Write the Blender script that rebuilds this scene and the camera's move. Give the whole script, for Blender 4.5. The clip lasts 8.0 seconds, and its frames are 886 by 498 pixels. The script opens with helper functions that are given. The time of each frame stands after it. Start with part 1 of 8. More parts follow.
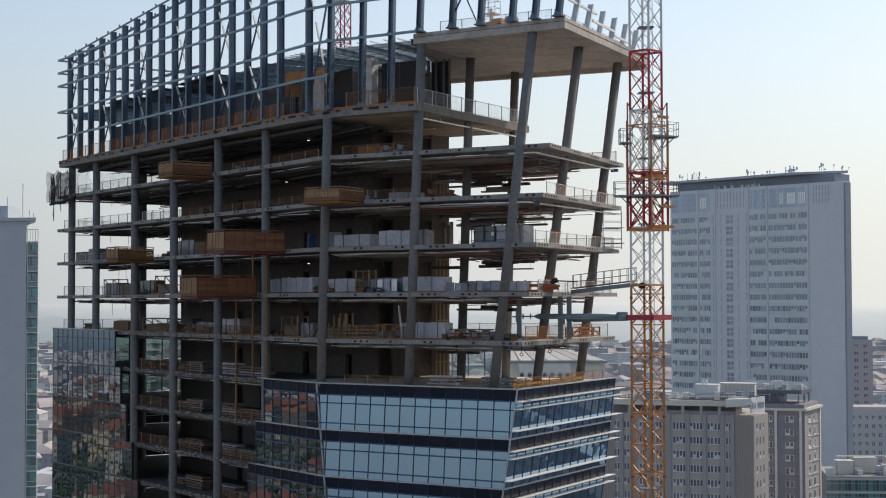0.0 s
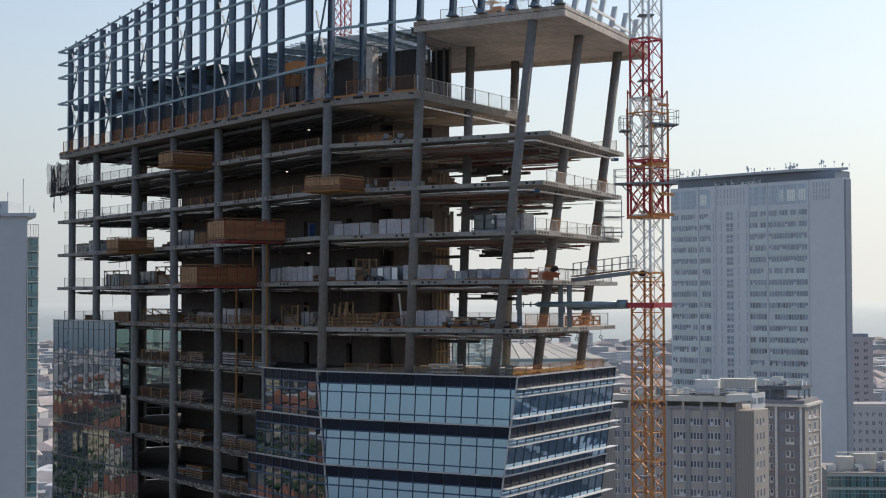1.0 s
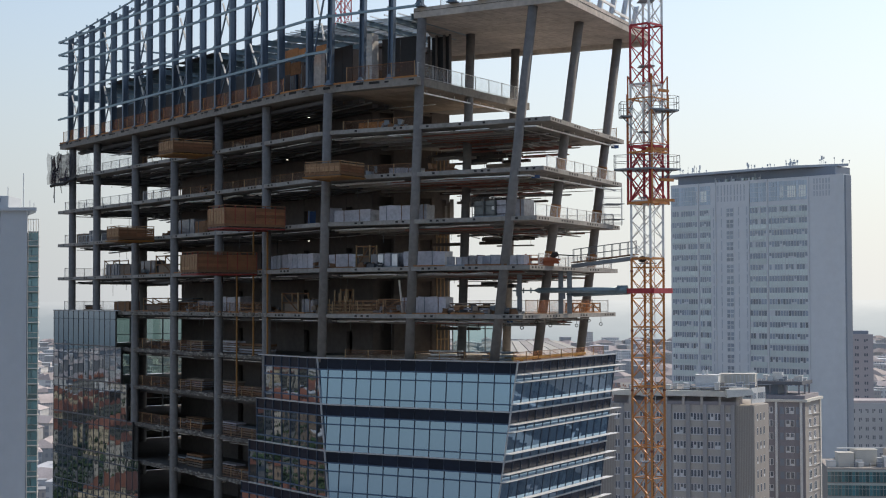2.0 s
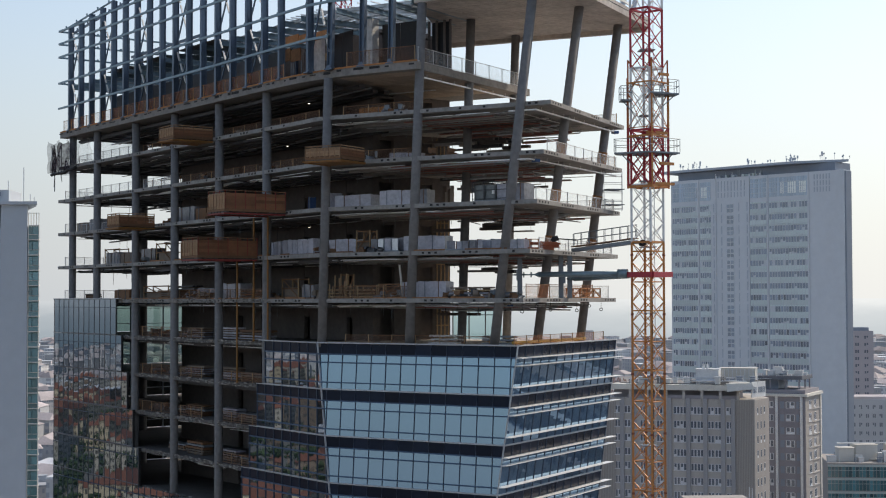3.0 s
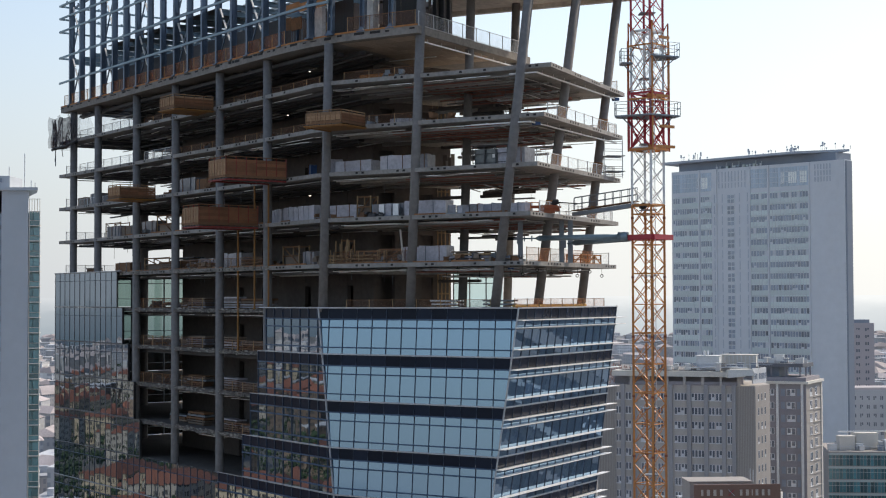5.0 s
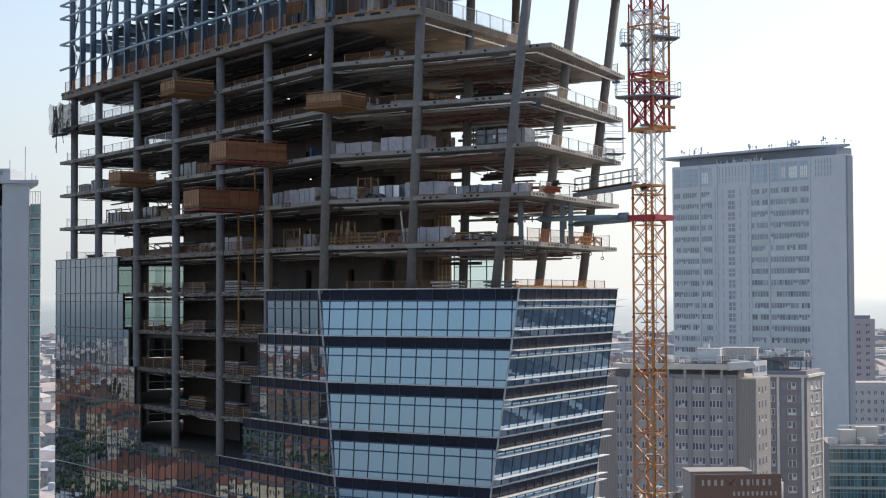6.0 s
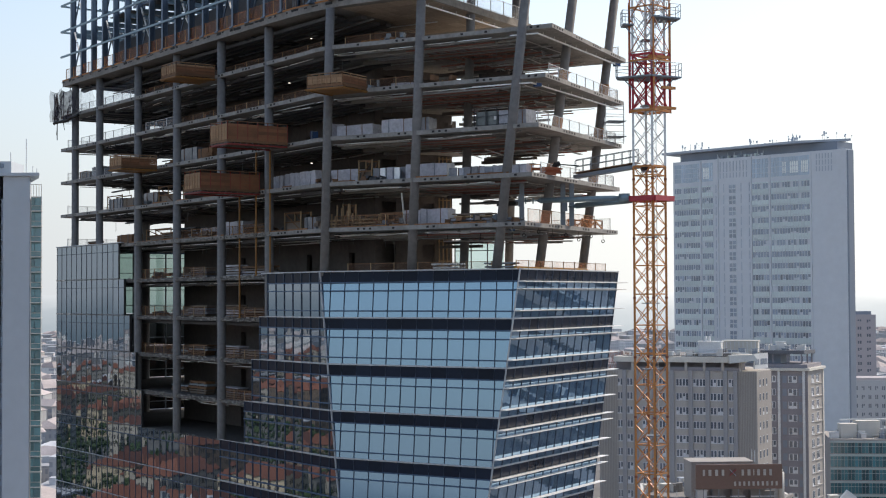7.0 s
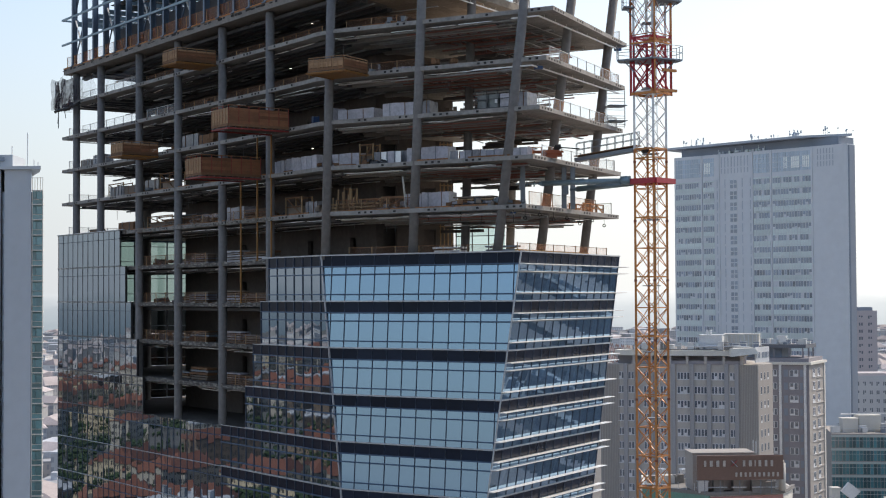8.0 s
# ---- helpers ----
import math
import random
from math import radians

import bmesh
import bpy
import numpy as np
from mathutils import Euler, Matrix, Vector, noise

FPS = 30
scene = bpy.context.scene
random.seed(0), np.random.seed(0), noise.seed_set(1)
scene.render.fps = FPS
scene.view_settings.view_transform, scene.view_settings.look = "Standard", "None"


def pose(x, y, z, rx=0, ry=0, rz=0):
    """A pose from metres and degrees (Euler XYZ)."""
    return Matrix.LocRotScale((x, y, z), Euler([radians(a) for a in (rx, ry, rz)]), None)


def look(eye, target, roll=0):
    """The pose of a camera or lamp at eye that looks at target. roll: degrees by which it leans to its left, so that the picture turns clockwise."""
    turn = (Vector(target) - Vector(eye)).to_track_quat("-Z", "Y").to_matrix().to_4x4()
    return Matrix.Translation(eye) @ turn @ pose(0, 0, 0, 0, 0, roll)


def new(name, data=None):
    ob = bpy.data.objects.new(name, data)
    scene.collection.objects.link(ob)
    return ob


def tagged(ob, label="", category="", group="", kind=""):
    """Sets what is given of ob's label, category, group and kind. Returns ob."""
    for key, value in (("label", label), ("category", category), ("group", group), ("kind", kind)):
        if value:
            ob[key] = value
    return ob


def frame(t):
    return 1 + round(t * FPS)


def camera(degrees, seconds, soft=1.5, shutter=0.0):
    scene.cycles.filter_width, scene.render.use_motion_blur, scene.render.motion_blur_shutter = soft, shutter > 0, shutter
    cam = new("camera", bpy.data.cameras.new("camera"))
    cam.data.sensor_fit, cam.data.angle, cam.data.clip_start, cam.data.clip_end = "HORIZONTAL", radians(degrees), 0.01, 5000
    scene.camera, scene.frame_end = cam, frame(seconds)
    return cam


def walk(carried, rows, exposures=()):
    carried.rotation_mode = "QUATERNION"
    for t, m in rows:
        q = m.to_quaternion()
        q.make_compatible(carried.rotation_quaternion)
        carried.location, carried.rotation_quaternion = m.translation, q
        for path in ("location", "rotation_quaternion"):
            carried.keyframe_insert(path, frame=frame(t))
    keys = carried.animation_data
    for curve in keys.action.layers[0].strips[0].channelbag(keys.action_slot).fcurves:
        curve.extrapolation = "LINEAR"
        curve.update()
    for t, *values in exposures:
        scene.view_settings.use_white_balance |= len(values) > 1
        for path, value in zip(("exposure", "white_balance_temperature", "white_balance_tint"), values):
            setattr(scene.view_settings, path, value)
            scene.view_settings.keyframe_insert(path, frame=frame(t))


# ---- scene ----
cam = camera(33.0, 8.0, soft=1.1)
# seconds, height, look up, lean, turn: a slow straight descent
PATH = [
    (0.0, 85.010, 1.953, 0.126, -0.008),
    (0.5, 84.544, 1.946, 0.129, -0.002),
    (1.0, 84.041, 1.938, 0.133, 0.004),
    (1.5, 83.497, 1.929, 0.138, 0.008),
    (3.0, 81.631, 1.900, 0.158, 0.023),
    (3.5, 80.938, 1.888, 0.167, 0.029),
    (4.0, 80.216, 1.877, 0.177, 0.036),
    (4.5, 79.470, 1.864, 0.187, 0.044),
    (6.0, 77.170, 1.823, 0.225, 0.080),
    (6.5, 76.413, 1.808, 0.239, 0.096),
    (7.0, 75.679, 1.792, 0.255, 0.115),
    (7.5, 74.981, 1.776, 0.271, 0.138),
    (8.0, 74.334, 1.759, 0.288, 0.163),
]
walk(cam, [(t, pose(0, 0, z, 90 + up, lean, turn)) for t, z, up, lean, turn in PATH],
     [(0.0, 0.15, 7090, 11.5), (8.0, 0.52, 7060, 12.5)])

# ---- light: hazy afternoon, the sun to the right and a little beyond the tower ----
SUN_AZ, SUN_EL = 52.0, 41.0          # degrees from straight ahead towards the right; height
world = bpy.data.worlds.new("world")
scene.world = world
world.use_nodes = True
wn = world.node_tree
sky = wn.nodes.new("ShaderNodeTexSky")
sky.sky_type, sky.sun_disc = "NISHITA", False
sky.sun_elevation, sky.sun_rotation = radians(SUN_EL), radians(SUN_AZ)
sky.air_density, sky.dust_density, sky.ozone_density = 1.0, 0.7, 1.0
veil = wn.nodes.new("ShaderNodeMix")                   # pale haze in front of the clear sky
veil.data_type = "RGBA"
way = wn.nodes.new("ShaderNodeTexCoord")
part_z = wn.nodes.new("ShaderNodeSeparateXYZ")
thick = wn.nodes.new("ShaderNodeMapRange")             # the haze thickens towards the horizon
thick.interpolation_type = "SMOOTHSTEP"
thick.inputs[1].default_value, thick.inputs[2].default_value = 0.0, 0.30
thick.inputs[3].default_value, thick.inputs[4].default_value = 0.93, 0.12
wn.links.new(way.outputs["Generated"], part_z.inputs[0])
wn.links.new(part_z.outputs[2], thick.inputs[0])
wn.links.new(thick.outputs[0], veil.inputs[0])
wn.links.new(sky.outputs[0], veil.inputs[6])
glow = wn.nodes.new("ShaderNodeVectorMath")             # the haze is brighter on the sun's side
glow.operation = "DOT_PRODUCT"
glow.inputs[1].default_value = (math.sin(radians(SUN_AZ)), math.cos(radians(SUN_AZ)), 0.0)
wn.links.new(way.outputs["Generated"], glow.inputs[0])
side = wn.nodes.new("ShaderNodeMapRange")
side.inputs[1].default_value, side.inputs[2].default_value = 0.2, 1.0
wn.links.new(glow.outputs["Value"], side.inputs[0])
tone = wn.nodes.new("ShaderNodeMix")                    # and bluer away from it
tone.data_type = "RGBA"
tone.inputs[6].default_value = (2.52, 2.93, 3.48, 1)
tone.inputs[7].default_value = (5.02, 5.40, 5.62, 1)
wn.links.new(side.outputs[0], tone.inputs[0])
wn.links.new(tone.outputs[2], veil.inputs[7])
wn.links.new(veil.outputs[2], wn.nodes["Background"].inputs[0])
wn.nodes["Background"].inputs[1].default_value = 0.15
sun_data = bpy.data.lights.new("sun", "SUN")
sun_data.energy, sun_data.angle, sun_data.color = 2.8, radians(0.6), (1.0, 0.93, 0.82)
sun = new("sun", sun_data)
az, el = radians(SUN_AZ), radians(SUN_EL)
to_sun = Vector((math.sin(az) * math.cos(el), math.cos(az) * math.cos(el), math.sin(el)))
sun.matrix_world = look(to_sun * 400, (0, 0, 0))


# ---- materials ----
def mat(name, color, rough=0.7, metal=0.0, vary=0.2, big=0.15, fine=3.0, bump=0.15, pieces=0.0, ior=1.45, streak=0.0, islands=False):
    """A surface with variation at two scales; streak stretches the stains downwards."""
    m = bpy.data.materials.new(name)
    m.use_nodes = True
    n, l = m.node_tree.nodes, m.node_tree.links
    b = n["Principled BSDF"]
    geo = n.new("ShaderNodeNewGeometry")
    mp = n.new("ShaderNodeMapping")
    mp.inputs["Scale"].default_value = (1, 1, 1 - streak)
    l.new(geo.outputs["Position"], mp.inputs[0])
    n1, n2 = n.new("ShaderNodeTexNoise"), n.new("ShaderNodeTexNoise")
    n1.inputs["Scale"].default_value, n1.inputs["Detail"].default_value = big, 6
    n2.inputs["Scale"].default_value, n2.inputs["Detail"].default_value = fine, 4
    l.new(mp.outputs[0], n1.inputs[0])
    l.new(geo.outputs["Position"], n2.inputs[0])
    add = n.new("ShaderNodeMath")
    add.operation = "ADD"
    l.new(n1.outputs[0], add.inputs[0])
    l.new(n2.outputs[0], add.inputs[1])
    mr = n.new("ShaderNodeMapRange")
    mr.inputs[1].default_value, mr.inputs[2].default_value = 0.6, 1.4
    mr.inputs[3].default_value, mr.inputs[4].default_value = 1 - vary, 1 + vary
    l.new(add.outputs[0], mr.inputs[0])
    val = mr.outputs[0]
    if pieces:
        if islands:
            rnd = geo.outputs["Random Per Island"]
        else:
            rnd = n.new("ShaderNodeObjectInfo").outputs["Random"]
        m2 = n.new("ShaderNodeMapRange")
        m2.inputs[3].default_value, m2.inputs[4].default_value = 1 - pieces, 1 + pieces
        l.new(rnd, m2.inputs[0])
        mul = n.new("ShaderNodeMath")
        mul.operation = "MULTIPLY"
        l.new(val, mul.inputs[0])
        l.new(m2.outputs[0], mul.inputs[1])
        val = mul.outputs[0]
    sc = n.new("ShaderNodeVectorMath")
    sc.operation = "SCALE"
    sc.inputs[0].default_value = color
    l.new(val, sc.inputs["Scale"])
    l.new(sc.outputs[0], b.inputs["Base Color"])
    b.inputs["Roughness"].default_value, b.inputs["Metallic"].default_value = rough, metal
    b.inputs["IOR"].default_value = ior
    if bump:
        bp = n.new("ShaderNodeBump")
        bp.inputs["Strength"].default_value, bp.inputs["Distance"].default_value = bump, 0.02
        l.new(n2.outputs[0], bp.inputs["Height"])
        l.new(bp.outputs[0], b.inputs["Normal"])
    return m


def net(name, color, cover, cell=0.0):
    """A woven or welded net: thin threads with open gaps between them."""
    m = bpy.data.materials.new(name)
    m.use_nodes = True
    n, l = m.node_tree.nodes, m.node_tree.links
    b = n["Principled BSDF"]
    b.inputs["Base Color"].default_value, b.inputs["Roughness"].default_value = (*color, 1), 0.7
    tr, mx = n.new("ShaderNodeBsdfTransparent"), n.new("ShaderNodeMixShader")
    geo, ns = n.new("ShaderNodeNewGeometry"), n.new("ShaderNodeTexNoise")
    ns.inputs["Scale"].default_value = 1.2
    l.new(geo.outputs["Position"], ns.inputs[0])
    mr = n.new("ShaderNodeMapRange")
    mr.inputs[1].default_value, mr.inputs[2].default_value = 0.3, 0.7
    mr.inputs[3].default_value, mr.inputs[4].default_value = cover * 0.75, min(1.0, cover * 1.25)
    l.new(ns.outputs[0], mr.inputs[0])
    l.new(mr.outputs[0], mx.inputs[0])
    l.new(tr.outputs[0], mx.inputs[1])
    l.new(b.outputs[0], mx.inputs[2])
    l.new(mx.outputs[0], n["Material Output"].inputs[0])
    return m


def clear_glass(name, tint, gloss):
    """Thin clear pane: lets light through, mirrors a little."""
    m = bpy.data.materials.new(name)
    m.use_nodes = True
    n, l = m.node_tree.nodes, m.node_tree.links
    n.remove(n["Principled BSDF"])
    tr, gl, mx = n.new("ShaderNodeBsdfTransparent"), n.new("ShaderNodeBsdfGlossy"), n.new("ShaderNodeMixShader")
    tr.inputs[0].default_value = (*tint, 1)
    gl.inputs["Roughness"].default_value = 0.03
    mx.inputs[0].default_value = gloss
    l.new(tr.outputs[0], mx.inputs[1])
    l.new(gl.outputs[0], mx.inputs[2])
    l.new(mx.outputs[0], n["Material Output"].inputs[0])
    return m


CONCRETE = mat("concrete", (0.19, 0.182, 0.178), 0.85, vary=0.28, big=0.35, fine=2.5, streak=0.6)
SLAB = mat("slab_concrete", (0.275, 0.262, 0.245), 0.85, vary=0.34, big=0.5, fine=3.0)
FLOOR_BOUNCE = mat("pale_bounce_floor", (0.64, 0.575, 0.50), 0.9, vary=0.25, big=0.4, fine=2.0)
SCRAP = mat("mortar_and_offcuts", (0.21, 0.195, 0.175), 0.9, vary=0.3, pieces=0.5, islands=True)
FOIL = mat("crumpled_foil_duct", (0.78, 0.79, 0.80), 0.3, 0.75, vary=0.25, fine=9, bump=0.6)
# slabs of the glazed floors, coloured darker to imitate the dim interior
LOW_SLAB = mat("shade_dark_slab", (0.11, 0.10, 0.092), 0.9, vary=0.3, big=0.5, fine=3.0)
DECK = mat("deck_concrete", (0.235, 0.215, 0.195), 0.85, vary=0.3, big=0.5, fine=3.0, streak=0.4)
ROOF_SLAB = mat("pale_roof_concrete", (0.47, 0.425, 0.385), 0.85, vary=0.36, big=0.3, fine=2.0)
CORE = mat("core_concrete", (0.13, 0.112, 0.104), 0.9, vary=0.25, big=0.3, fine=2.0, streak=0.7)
SOFFIT_LIT = mat("bounce_lit_soffit", (0.36, 0.285, 0.22), 0.8, vary=0.3, fine=4, pieces=0.2)
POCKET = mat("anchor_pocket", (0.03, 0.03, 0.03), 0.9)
STEEL = mat("blue_grey_steel", (0.095, 0.132, 0.182), 0.38, 0.35, vary=0.18, big=0.4, bump=0.05, pieces=0.12)
STEEL_WHITE = mat("primed_white_steel", (0.72, 0.71, 0.68), 0.45, 0.1, vary=0.1)
GALV = mat("galvanised_steel", (0.62, 0.64, 0.66), 0.35, 0.6, vary=0.15)
GREY_STEEL = mat("grey_painted_steel", (0.20, 0.23, 0.26), 0.45, 0.3, vary=0.15)
FENCE_STEEL = mat("dull_fence_steel", (0.52, 0.51, 0.50), 0.5, 0.2)
RAIL_STEEL = mat("pale_blue_grey_steel", (0.20, 0.28, 0.325), 0.42, 0.3, vary=0.15)
DUCT = mat("dark_duct", (0.085, 0.085, 0.09), 0.6, 0.3)
PIPE_RED = mat("red_pipe", (0.36, 0.15, 0.12), 0.5)
# right-wing ducts: colour lightened to imitate light bounced under the slabs
DUCT_GREY = mat("lighter_grey_duct", (0.30, 0.29, 0.28), 0.6, 0.2)
TIMBER = mat("timber_boards", (0.185, 0.095, 0.048), 0.75, vary=0.25, big=0.6, fine=5, pieces=0.2)
TIMBER_PALE = mat("pale_timber", (0.33, 0.22, 0.12), 0.75, vary=0.2, fine=5, pieces=0.2)
ORANGE_TIMBER = mat("orange_board", (0.40, 0.17, 0.055), 0.7, vary=0.25, big=0.8, fine=5)
RED_STEEL = mat("red_steel", (0.44, 0.05, 0.065), 0.5, 0.1)
ORANGE_STEEL = mat("orange_steel", (0.54, 0.225, 0.07), 0.45, 0.1, vary=0.2, big=0.6)
CRANE_WHITE = mat("crane_white", (0.72, 0.73, 0.73), 0.45, 0.1, vary=0.15, big=0.6)
WRAP = mat("white_plastic_wrap", (0.42, 0.41, 0.45), 0.3, vary=0.3, big=0.7, fine=4, bump=0.4, pieces=0.12)
WRAP_CLEAR = mat("dusty_clear_wrap", (0.22, 0.215, 0.235), 0.25, vary=0.3, big=0.7, fine=4, bump=0.4, pieces=0.2)
BOARD = mat("stacked_boards", (0.20, 0.155, 0.12), 0.8, pieces=0.3)
BLUE_PLASTIC = mat("blue_plastic", (0.02, 0.075, 0.22), 0.4)
BLACK = mat("black_rubber", (0.02, 0.02, 0.02), 0.6)
FENCE_NET = net("welded_mesh", (0.62, 0.64, 0.66), 0.10)
ORANGE_NET = net("orange_plastic_net", (0.50, 0.17, 0.05), 0.15)
# the orange net again, browned in colour to imitate shade
DULL_NET = net("shaded_orange_net", (0.22, 0.10, 0.05), 0.14)
PLAT_BOARD = mat("weathered_orange_boards", (0.215, 0.094, 0.046), 0.75, vary=0.22, big=0.7, fine=2.2, pieces=0.3)
PALE_TOP = mat("lit_pale_board", (0.34, 0.205, 0.115), 0.75, vary=0.2, fine=5, pieces=0.2)
TOE = mat("dull_toe_board", (0.26, 0.12, 0.05), 0.75, vary=0.4, big=0.8, fine=5, pieces=0.3)
SOFFIT_PIPE = mat("grey_service_pipe", (0.34, 0.33, 0.32), 0.5, 0.2, pieces=0.45)
PLAT_RED = mat("dull_red_steel", (0.22, 0.03, 0.025), 0.55)
PLAT_OCHRE = mat("dull_ochre_steel", (0.27, 0.125, 0.03), 0.55)
DARK_NET = net("worn_dark_net", (0.025, 0.018, 0.03), 0.42)
PURPLE_NET = net("purple_black_debris_net", (0.022, 0.012, 0.026), 0.74)
THIN_NET = net("thin_purple_net", (0.03, 0.02, 0.035), 0.2)
GREY_NET = net("thin_grey_net", (0.20, 0.20, 0.22), 0.20)
RED_ORANGE = mat("faded_red_orange_steel", (0.42, 0.12, 0.04), 0.5, 0.1, vary=0.25, big=0.6)
# one glass in two tints, coloured to imitate what each side mirrors
GLASS = mat("coated_sky_tinted_glass", (0.035, 0.06, 0.095), 0.02, vary=0.1, bump=0.0, pieces=0.25, ior=4.3)
GLASS_FAR = mat("coated_sky_tinted_glass_rest", (0.035, 0.06, 0.095), 0.02, vary=0.1, bump=0.0, pieces=0.25, ior=4.3, islands=True)
GLASS_LONG = mat("coated_neutral_glass", (0.012, 0.022, 0.030), 0.015, vary=0.1, bump=0.0, pieces=0.3, ior=3.9)
GLASS_LONG_FAR = mat("coated_neutral_glass_rest", (0.012, 0.022, 0.030), 0.015, vary=0.1, bump=0.0, pieces=0.3, ior=3.9, islands=True)
for m in (GLASS_LONG, GLASS_LONG_FAR):
    m.node_tree.nodes["Principled BSDF"].inputs["Specular Tint"].default_value = (0.77, 0.89, 1.0, 1)
for m in (GLASS, GLASS_FAR):
    m.node_tree.nodes["Principled BSDF"].inputs["Specular Tint"].default_value = (0.50, 0.742, 0.955, 1)
def rolled(m, strength, scale):
    """The slow waves of toughened glass, which bend what it mirrors."""
    n, l = m.node_tree.nodes, m.node_tree.links
    geo, mp, ns, bp = n.new("ShaderNodeNewGeometry"), n.new("ShaderNodeMapping"), n.new("ShaderNodeTexNoise"), n.new("ShaderNodeBump")
    mp.inputs["Scale"].default_value = (1.0, 1.0, 0.45)
    ns.inputs["Scale"].default_value, ns.inputs["Detail"].default_value = scale, 0.6
    bp.inputs["Strength"].default_value, bp.inputs["Distance"].default_value = strength, 0.02
    l.new(geo.outputs["Position"], mp.inputs[0])
    l.new(mp.outputs[0], ns.inputs[0])
    l.new(ns.outputs[0], bp.inputs["Height"])
    l.new(bp.outputs[0], n["Principled BSDF"].inputs["Normal"])


for m in (GLASS_LONG, GLASS_LONG_FAR):
    rolled(m, 0.15, 0.95)
for m in (GLASS, GLASS_FAR):
    rolled(m, 0.3, 0.3)
SPANDREL = mat("black_spandrel_glass", (0.013, 0.02, 0.036), 0.25, vary=0.15, pieces=0.3, ior=1.2, bump=0.02)
TRANSOM = mat("blue_grey_transom", (0.055, 0.105, 0.18), 0.45, 0.2, vary=0.1)
TRIM = mat("pale_trim", (0.45, 0.47, 0.50), 0.4, 0.4, vary=0.1)
FIN = mat("white_aluminium_fin", (0.78, 0.76, 0.74), 0.35, 0.1, vary=0.08)
END_GLASS = clear_glass("tinted_end_glass", (0.50, 0.60, 0.57), 0.12)
BACK_GLASS = clear_glass("clear_back_glass", (0.80, 0.90, 0.89), 0.10)


# ---- mesh building ----
class MB:
    def __init__(self):
        self.v, self.f = [], []

    def quads(self, pts, faces):
        k = len(self.v)
        self.v += [tuple(q) for q in pts]
        self.f += [tuple(k + i for i in fc) for fc in faces]
        return self

    def hexa(self, low, high):
        """Eight corners: four below, four above, anticlockwise from above."""
        return self.quads(list(low) + list(high),
                          [(3, 2, 1, 0), (4, 5, 6, 7), (0, 1, 5, 4), (1, 2, 6, 5), (2, 3, 7, 6), (3, 0, 4, 7)])

    def box(self, c, size, turn=0.0):
        dx, dy, dz = (s / 2 for s in size)
        ca, sa = math.cos(turn), math.sin(turn)
        ring = [(c[0] + x * ca - y * sa, c[1] + x * sa + y * ca) for x, y in ((-dx, -dy), (dx, -dy), (dx, dy), (-dx, dy))]
        return self.hexa([(x, y, c[2] - dz) for x, y in ring], [(x, y, c[2] + dz) for x, y in ring])

    def prism(self, poly, z0, z1):
        n = len(poly)
        return self.quads([(x, y, z0) for x, y in poly] + [(x, y, z1) for x, y in poly],
                          [tuple(range(n - 1, -1, -1)), tuple(range(n, 2 * n))] + [(i, (i + 1) % n, n + (i + 1) % n, n + i) for i in range(n)])

    def beam(self, p, q, w, h):
        """A square bar from p to q, w across and h deep."""
        p, q = Vector(p), Vector(q)
        d = (q - p).normalized()
        side = d.cross(Vector((0, 0, 1)))
        side = (side.normalized() if side.length > 1e-4 else Vector((1, 0, 0))) * w / 2
        up = side.cross(d).normalized() * h / 2
        a = [p - side - up, p + side - up, p + side + up, p - side + up]
        b = [r + (q - p) for r in a]
        return self.quads(a + b, [(3, 2, 1, 0), (4, 5, 6, 7), (0, 1, 5, 4), (1, 2, 6, 5), (2, 3, 7, 6), (3, 0, 4, 7)])

    def ibeam(self, p, q, w, h, t=0.03):
        """An I section between p and q: two flanges and a web."""
        p, q = Vector(p), Vector(q)
        d = (q - p).normalized()
        side = d.cross(Vector((0, 0, 1)))
        side = side.normalized() if side.length > 1e-4 else Vector((1, 0, 0))
        up = side.cross(d).normalized()
        for k in (-1, 1):
            self.beam(p + up * k * (h / 2 - t), q + up * k * (h / 2 - t), w, 2 * t)
        return self.beam(p, q, t, h - 4 * t)

    def cyl(self, p, q, r, r2=None, n=10):
        p, q = Vector(p), Vector(q)
        r2 = r if r2 is None else r2
        d = (q - p).normalized()
        a = d.orthogonal().normalized()
        b = d.cross(a)
        ring = [a * math.cos(i * math.tau / n) + b * math.sin(i * math.tau / n) for i in range(n)]
        return self.quads([p + o * r for o in ring] + [q + o * r2 for o in ring],
                          [tuple(range(n - 1, -1, -1)), tuple(range(n, 2 * n))] + [(i, (i + 1) % n, n + (i + 1) % n, n + i) for i in range(n)])

    def tube(self, pts, radii, n=8):
        """One skin through a row of points, closed at both ends."""
        k, m = len(self.v), len(pts)
        for i, (p, r) in enumerate(zip(pts, radii)):
            d = (pts[min(i + 1, m - 1)] - pts[max(i - 1, 0)]).normalized()
            a = d.cross(Vector((0, 0, 1))).normalized()
            b = a.cross(d)
            self.v += [tuple(p + (a * math.cos(j * math.tau / n) + b * math.sin(j * math.tau / n)) * r) for j in range(n)]
        for i in range(m - 1):
            self.f += [(k + i * n + j, k + (i + 1) * n + j, k + (i + 1) * n + (j + 1) % n, k + i * n + (j + 1) % n) for j in range(n)]
        self.f += [tuple(k + j for j in range(n)), tuple(k + (m - 1) * n + j for j in range(n - 1, -1, -1))]
        return self

    def mesh(self, name, base=(0, 0, 0), smooth=False):
        me = bpy.data.meshes.new(name)
        bx, by, bz = base
        me.from_pydata([(x - bx, y - by, z - bz) for x, y, z in self.v], [], self.f)
